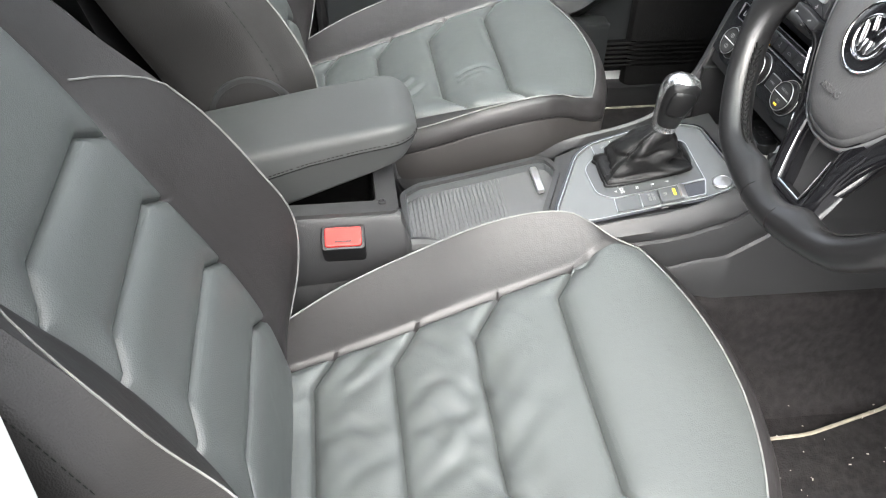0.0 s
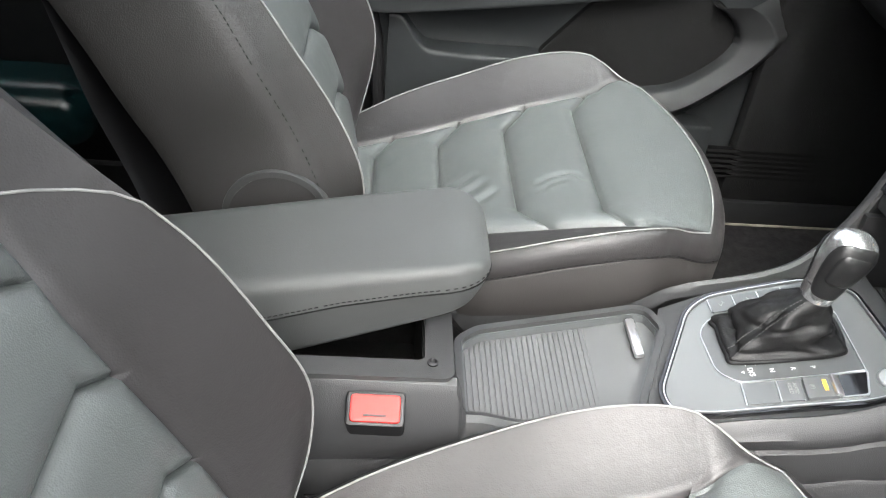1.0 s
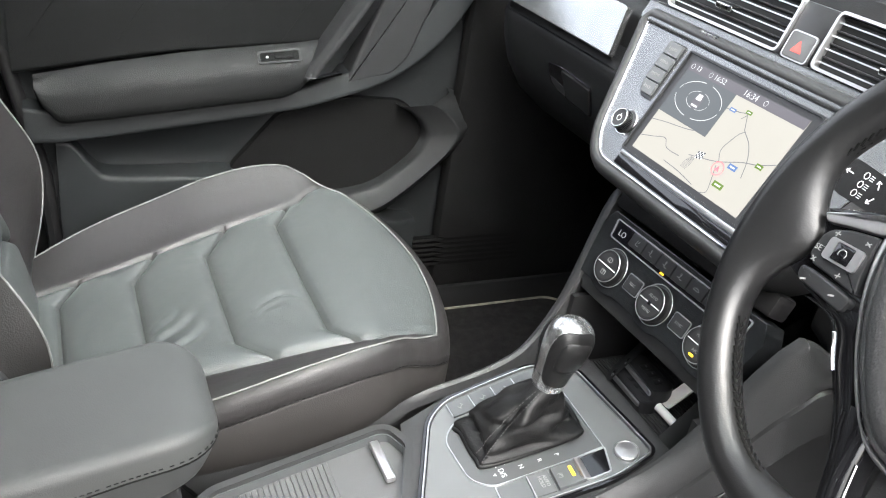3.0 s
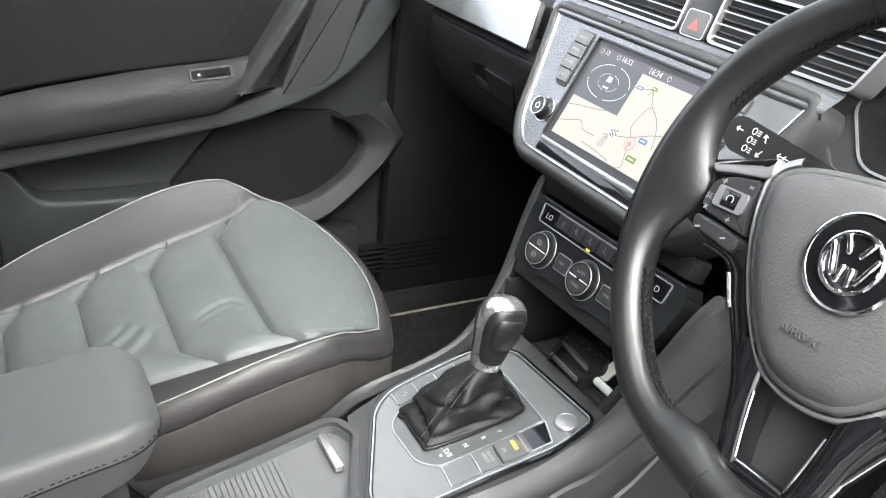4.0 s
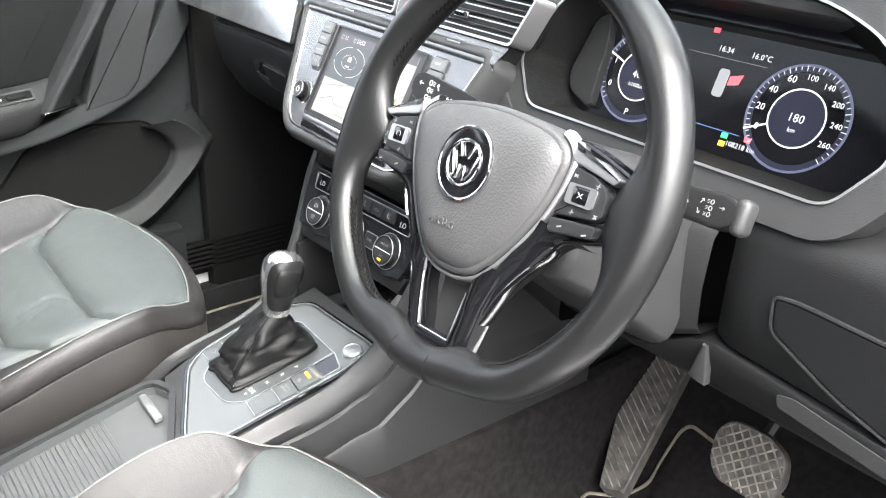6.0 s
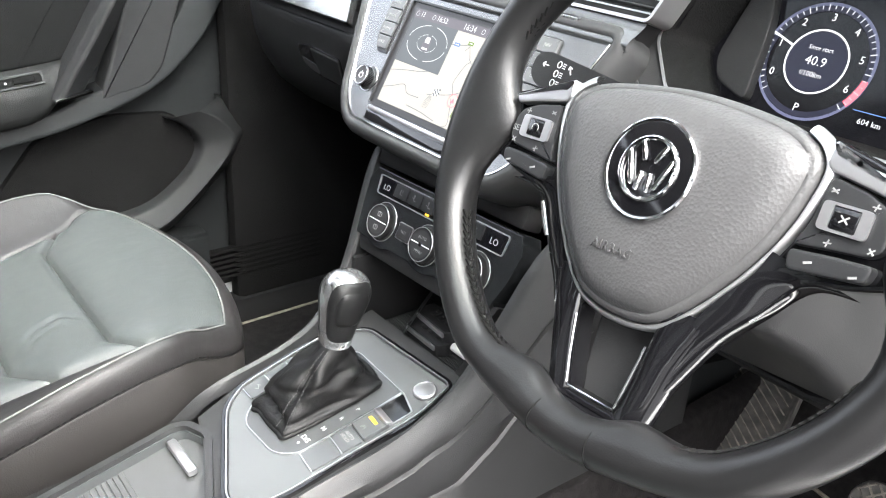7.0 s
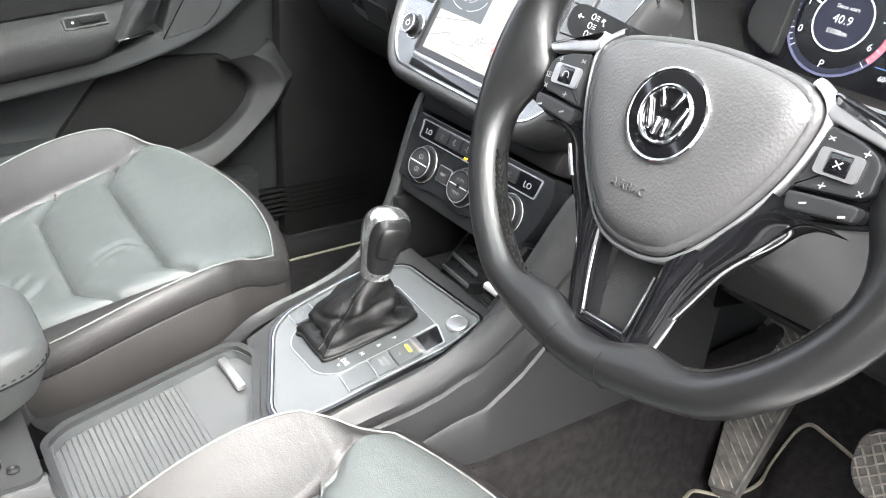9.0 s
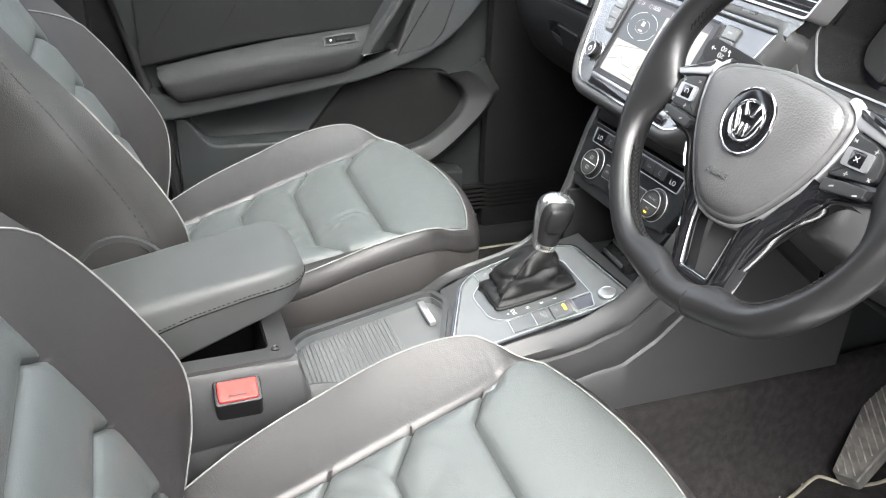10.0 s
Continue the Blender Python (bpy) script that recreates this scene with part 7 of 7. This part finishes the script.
for lab, mz, corners in MAT_SHAPES:
    c = Vector((sum(p[0] for p in corners), sum(p[1] for p in corners))) / len(corners)
    mat_t = thing("floor_mat", "black velour floor mat with pale stitched edge, " + lab, "floor mat", "floor mats", at=(c.x, c.y, mz))
    mo = [(x - c.x, y - c.y) for x, y in round_poly(corners, 0.022, 6)]
    bm = bm_new()
    rings = []
    for k, z in ((1.0, -0.006), (1.0, 0.004), (0.985, 0.006), (0.6, 0.006), (0.2, 0.006)):
        rings.append([bm.verts.new((x * k, y * k, z + max(0.0, floor_height(x * k + c.x, y * k + c.y) - 0.02))) for x, y in mo])
    for p, q in zip(rings, rings[1:]):
        for a in range(len(mo)):
            bm.faces.new((p[a], p[(a + 1) % len(mo)], q[(a + 1) % len(mo)], q[a]))
    bm.faces.new(rings[-1])
    part("mat_surface", bm, CARPET, mat_t)
    part("edge_binding", tube([(x, y, 0.006 + max(0.0, floor_height(x + c.x, y + c.y) - 0.02)) for x, y in mo], 0.0032, True, 6), MAT_EDGE, mat_t, "pale stitched edge binding")

# ---- far door ----
door = thing("front_door", "closed far door with leather armrest and storage pocket", "car door", at=(-0.74, 0.4, 0.1))
doinv = door.matrix_world.inverted()


def opart(name, bm, mat, label="", parent=None, smooth=45):
    bmesh.ops.transform(bm, matrix=doinv, verts=bm.verts)
    return part(name, bm, mat, parent or door, label, smooth)


DR = basis((-0.76, 0, 0), (0, 1, 0), (0, 0, 1))


def strip_loft(stations, r=0.012, steps=24):
    """A bar along the door: stations of y, lower z, upper z, how far it stands out."""
    secs = []
    for k in range(steps + 1):
        y = stations[0][0] + (stations[-1][0] - stations[0][0]) * k / steps
        zb, zt, d = (smooth_interp(y, [(s[0], s[i]) for s in stations]) for i in (1, 2, 3))
        o = round_poly([(-0.01, zb), (d, zb + 0.002), (d, zt - 0.002), (-0.01, zt)], [0.001, r, r, 0.001], 5)
        secs.append([DR @ Vector((y, z, x)) for x, z in o])
    return loft(secs, closed=True, caps=True)


# lining as one moulded sheet
secs = []
for k in range(40):
    y = -0.04 + 1.0 * k / 39
    row = []
    for z in np.linspace(0.06, 0.84, 40):
        rear = interp(z, [(0.06, 0.085), (0.35, 0.065), (0.52, 0.030), (0.84, -0.04)])
        yy = rear + (0.96 - rear) * k / 39
        d = 0.006 * noise.noise((yy * 3, z * 4, 1.0)) * 0.3
        d += 0.030 * math.exp(-((z - 0.70) / 0.14) ** 2) * smoothstep(0.9, 0.5, yy)
        d -= 0.020 * math.exp(-((z - 0.37) / 0.05) ** 2) * math.exp(-((yy - 0.24) / 0.13) ** 2)
        row.append(DR @ Vector((yy, z, d)))
    secs.append(row)
opart("door_panel", loft(secs), DOOR_PLASTIC)
opart("door_edge", tube([DR @ Vector((a, b, 0.0)) for a, b in ((0.085, 0.06), (0.065, 0.35), (0.03, 0.52), (-0.04, 0.84))], 0.012, n=8), PLASTIC_DARK)
opart("upper_insert", strip_loft([(0.035, 0.518, 0.75, 0.036), (0.235, 0.552, 0.75, 0.038), (0.40, 0.568, 0.75, 0.038), (0.50, 0.584, 0.75, 0.036), (0.58, 0.66, 0.75, 0.030)], 0.008), DOOR_LEATHER, "padded leather insert")
for k in range(5):
    a = 0.06 + k * 0.12
    opart("insert_crease", tube([DR @ Vector((a, 0.575, 0.0380)), DR @ Vector((a + 0.085, 0.70, 0.0380))], 0.0005, n=5), DOOR_LEATHER)
secs = []
PAD = [(0.062, 0.500, 0.519, 0.058), (0.072, 0.478, 0.521, 0.064), (0.095, 0.454, 0.525, 0.070), (0.16, 0.462, 0.538, 0.074), (0.30, 0.480, 0.560, 0.076), (0.42, 0.495, 0.573, 0.075), (0.445, 0.504, 0.576, 0.073), (0.470, 0.528, 0.579, 0.066), (0.50, 0.540, 0.583, 0.060)]
for y in np.linspace(0.062, 0.50, 44):
    zb, zt, d = (interp(y, [(s[0], s[k]) for s in PAD]) for k in (1, 2, 3))
    h = zt - zb
    secs.append([DR @ Vector((y, z, x)) for x, z in ((0.0, zb + 0.002), (d * 0.80, zb), (d * 0.95, zb + 0.0015), (d, zb + 0.006), (d, zb + 0.22 * h), (d - 0.002, zb + 0.42 * h), (d - 0.006, zb + 0.60 * h), (d - 0.015, zb + 0.78 * h), (0.046, zb + 0.93 * h), (0.036, zt + 0.002))])
opart("armrest", loft(secs), DOOR_LEATHER, "padded leather armrest", smooth=70)
RAIL = [(0.045, 0.416, 0.470, 0.044), (0.10, 0.420, 0.466, 0.050), (0.44, 0.468, 0.500, 0.052), (0.52, 0.488, 0.526, 0.052), (0.60, 0.516, 0.560, 0.050), (0.66, 0.552, 0.62, 0.046), (0.72, 0.61, 0.72, 0.040), (0.78, 0.70, 0.82, 0.03)]
secs = []
for y in np.linspace(0.045, 0.78, 60):
    zb, zt, d = (smooth_interp(y, [(st[0], st[k]) for st in RAIL]) for k in (1, 2, 3))
    o = round_poly([(-0.01, zb - 0.004), (d + 0.001, zb), (d + 0.002, zb + 0.006), (d - 0.003, zt), (-0.01, zt + 0.004)], [0.001, 0.004, 0.004, 0.006, 0.001], 5)
    secs.append([DR @ Vector((y, z, x)) for x, z in o])
opart("rail", loft(secs, closed=True, caps=True), DOOR_PLASTIC, "moulded armrest carrier", smooth=60)
# slanted grab handle with its inner plate
secs = []
for k in range(14):
    f = k / 13
    z = 0.530 + 0.27 * f
    c = 0.4865 + 0.64 * (z - 0.541)
    up = 0.010 * math.sin(f * math.pi)
    o = round_poly([(-0.030, 0.020), (-0.0275, 0.066 + up), (-0.018, 0.078 + up), (-0.010, 0.079 + up), (0.034, 0.036), (0.030, 0.012)], [0.002, 0.005, 0.004, 0.004, 0.004, 0.002], 4)
    secs.append([DR @ Vector((c + a, z, e)) for a, e in o])
opart("grab_handle", loft(secs, closed=True, caps=True), SWEEP, "slanted grab handle", smooth=50)
opart("grab_plate", prism(round_poly([(0.530, 0.512), (0.612, 0.530), (0.640, 0.560), (0.668, 0.640), (0.730, 0.82), (0.64, 0.82), (0.57, 0.62)], 0.012), 0.01, 0.052, DR, 0.006), SWEEP, "grey plate behind the handle")
opart("handle_foot", box((0.066, 0.005, 0.012), DR @ pose(0.487, 0.5325, 0.070, 0, 18, 4), 0.002), CHROME, "chrome foot strip")
SWF = basis(DR @ Vector((0.417, 0.5600, 0.0565)), (0, 1, 0.10), (-0.62, 0.0, 0.78))
sw = opart("window_switch", prism(rect(-0.031, -0.0075, 0.031, 0.0075, 0.003), -0.004, 0.0015, SWF, 0.001), GRILLE, "black window switch")
bm = bm_new()
add_frame(bm, rect(-0.0345, -0.0105, 0.0345, 0.0105, 0.004), rect(-0.031, -0.0075, 0.031, 0.0075, 0.003), -0.004, 0.0018, SWF)
opart("switch_rim", bm, DOOR_PLASTIC, "", sw)
opart("switch_rocker", box((0.030, 0.009, 0.003), SWF @ pose(0.006, 0, 0.002), 0.001), GRILLE, "", sw)
opart("switch_mark", box((0.0032, 0.0032, 0.0006), SWF @ pose(-0.020, 0, 0.0018)), MARK, "", sw, 0)
# recessed lower moulding and map pocket
opart("lower_moulding", strip_loft([(0.085, 0.10, 0.414, 0.026), (0.108, 0.10, 0.410, 0.030), (0.130, 0.10, 0.378, 0.034), (0.150, 0.10, 0.358, 0.036), (0.190, 0.10, 0.353, 0.038), (0.30, 0.10, 0.352, 0.044), (0.355, 0.10, 0.350, 0.050), (0.40, 0.10, 0.326, 0.056), (0.46, 0.10, 0.306, 0.060), (0.56, 0.10, 0.285, 0.062), (0.64, 0.10, 0.250, 0.055), (0.70, 0.10, 0.240, 0.04)], 0.010, 60), DOOR_PLASTIC, "moulded map pocket", smooth=60)
opart("speaker_grille", prism(round_poly([(0.345, 0.345), (0.436, 0.454), (0.55, 0.478), (0.66, 0.470), (0.695, 0.43), (0.70, 0.36), (0.66, 0.30), (0.50, 0.28)], 0.025), 0.0, 0.014, DR, 0.003), GRILLE, "dark speaker grille")
inn = spline([(0.642, 0.466, 0), (0.668, 0.452, 0), (0.690, 0.430, 0), (0.698, 0.400, 0), (0.672, 0.360, 0), (0.610, 0.315, 0), (0.540, 0.300, 0), (0.460, 0.300, 0)], 8)
oute = spline([(0.735, 0.488, 0), (0.765, 0.474, 0), (0.790, 0.450, 0), (0.800, 0.425, 0), (0.755, 0.365, 0), (0.640, 0.262, 0), (0.560, 0.235, 0), (0.470, 0.230, 0)], 8)
secs = []
for a, c in zip(inn, oute):
    secs.append([DR @ Vector((*(a.lerp(c, s).xy), d)) for s, d in ((-0.02, 0.004), (0.0, 0.030), (0.03, 0.038), (0.08, 0.042), (0.30, 0.048), (0.50, 0.056), (0.54, 0.057), (0.58, 0.055), (0.80, 0.042), (1.02, 0.026), (1.10, 0.0))])
opart("pocket_end", loft(secs), SWEEP, "grey sweep round the speaker", smooth=60)
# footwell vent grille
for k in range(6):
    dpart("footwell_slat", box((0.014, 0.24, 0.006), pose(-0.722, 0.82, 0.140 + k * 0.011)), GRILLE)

# ---- crumbs and lint ----
rng = random.Random(7)
bm = bm_new()
for k in range(170):
    x, y = rng.uniform(0.20, 0.62), rng.uniform(0.45, 1.06)
    s = rng.uniform(0.0006, 0.0016)
    add_box(bm, (s * rng.uniform(1, 3), s, s * 0.6), pose(x, y, 0.0375 if x > 0.26 else 0.046, 0, 0, rng.uniform(0, 180)))
tagged(part("lint", bm, LINT, smooth=0), "pale lint and crumbs scattered over the dark carpet", "lint", kind="stuff")
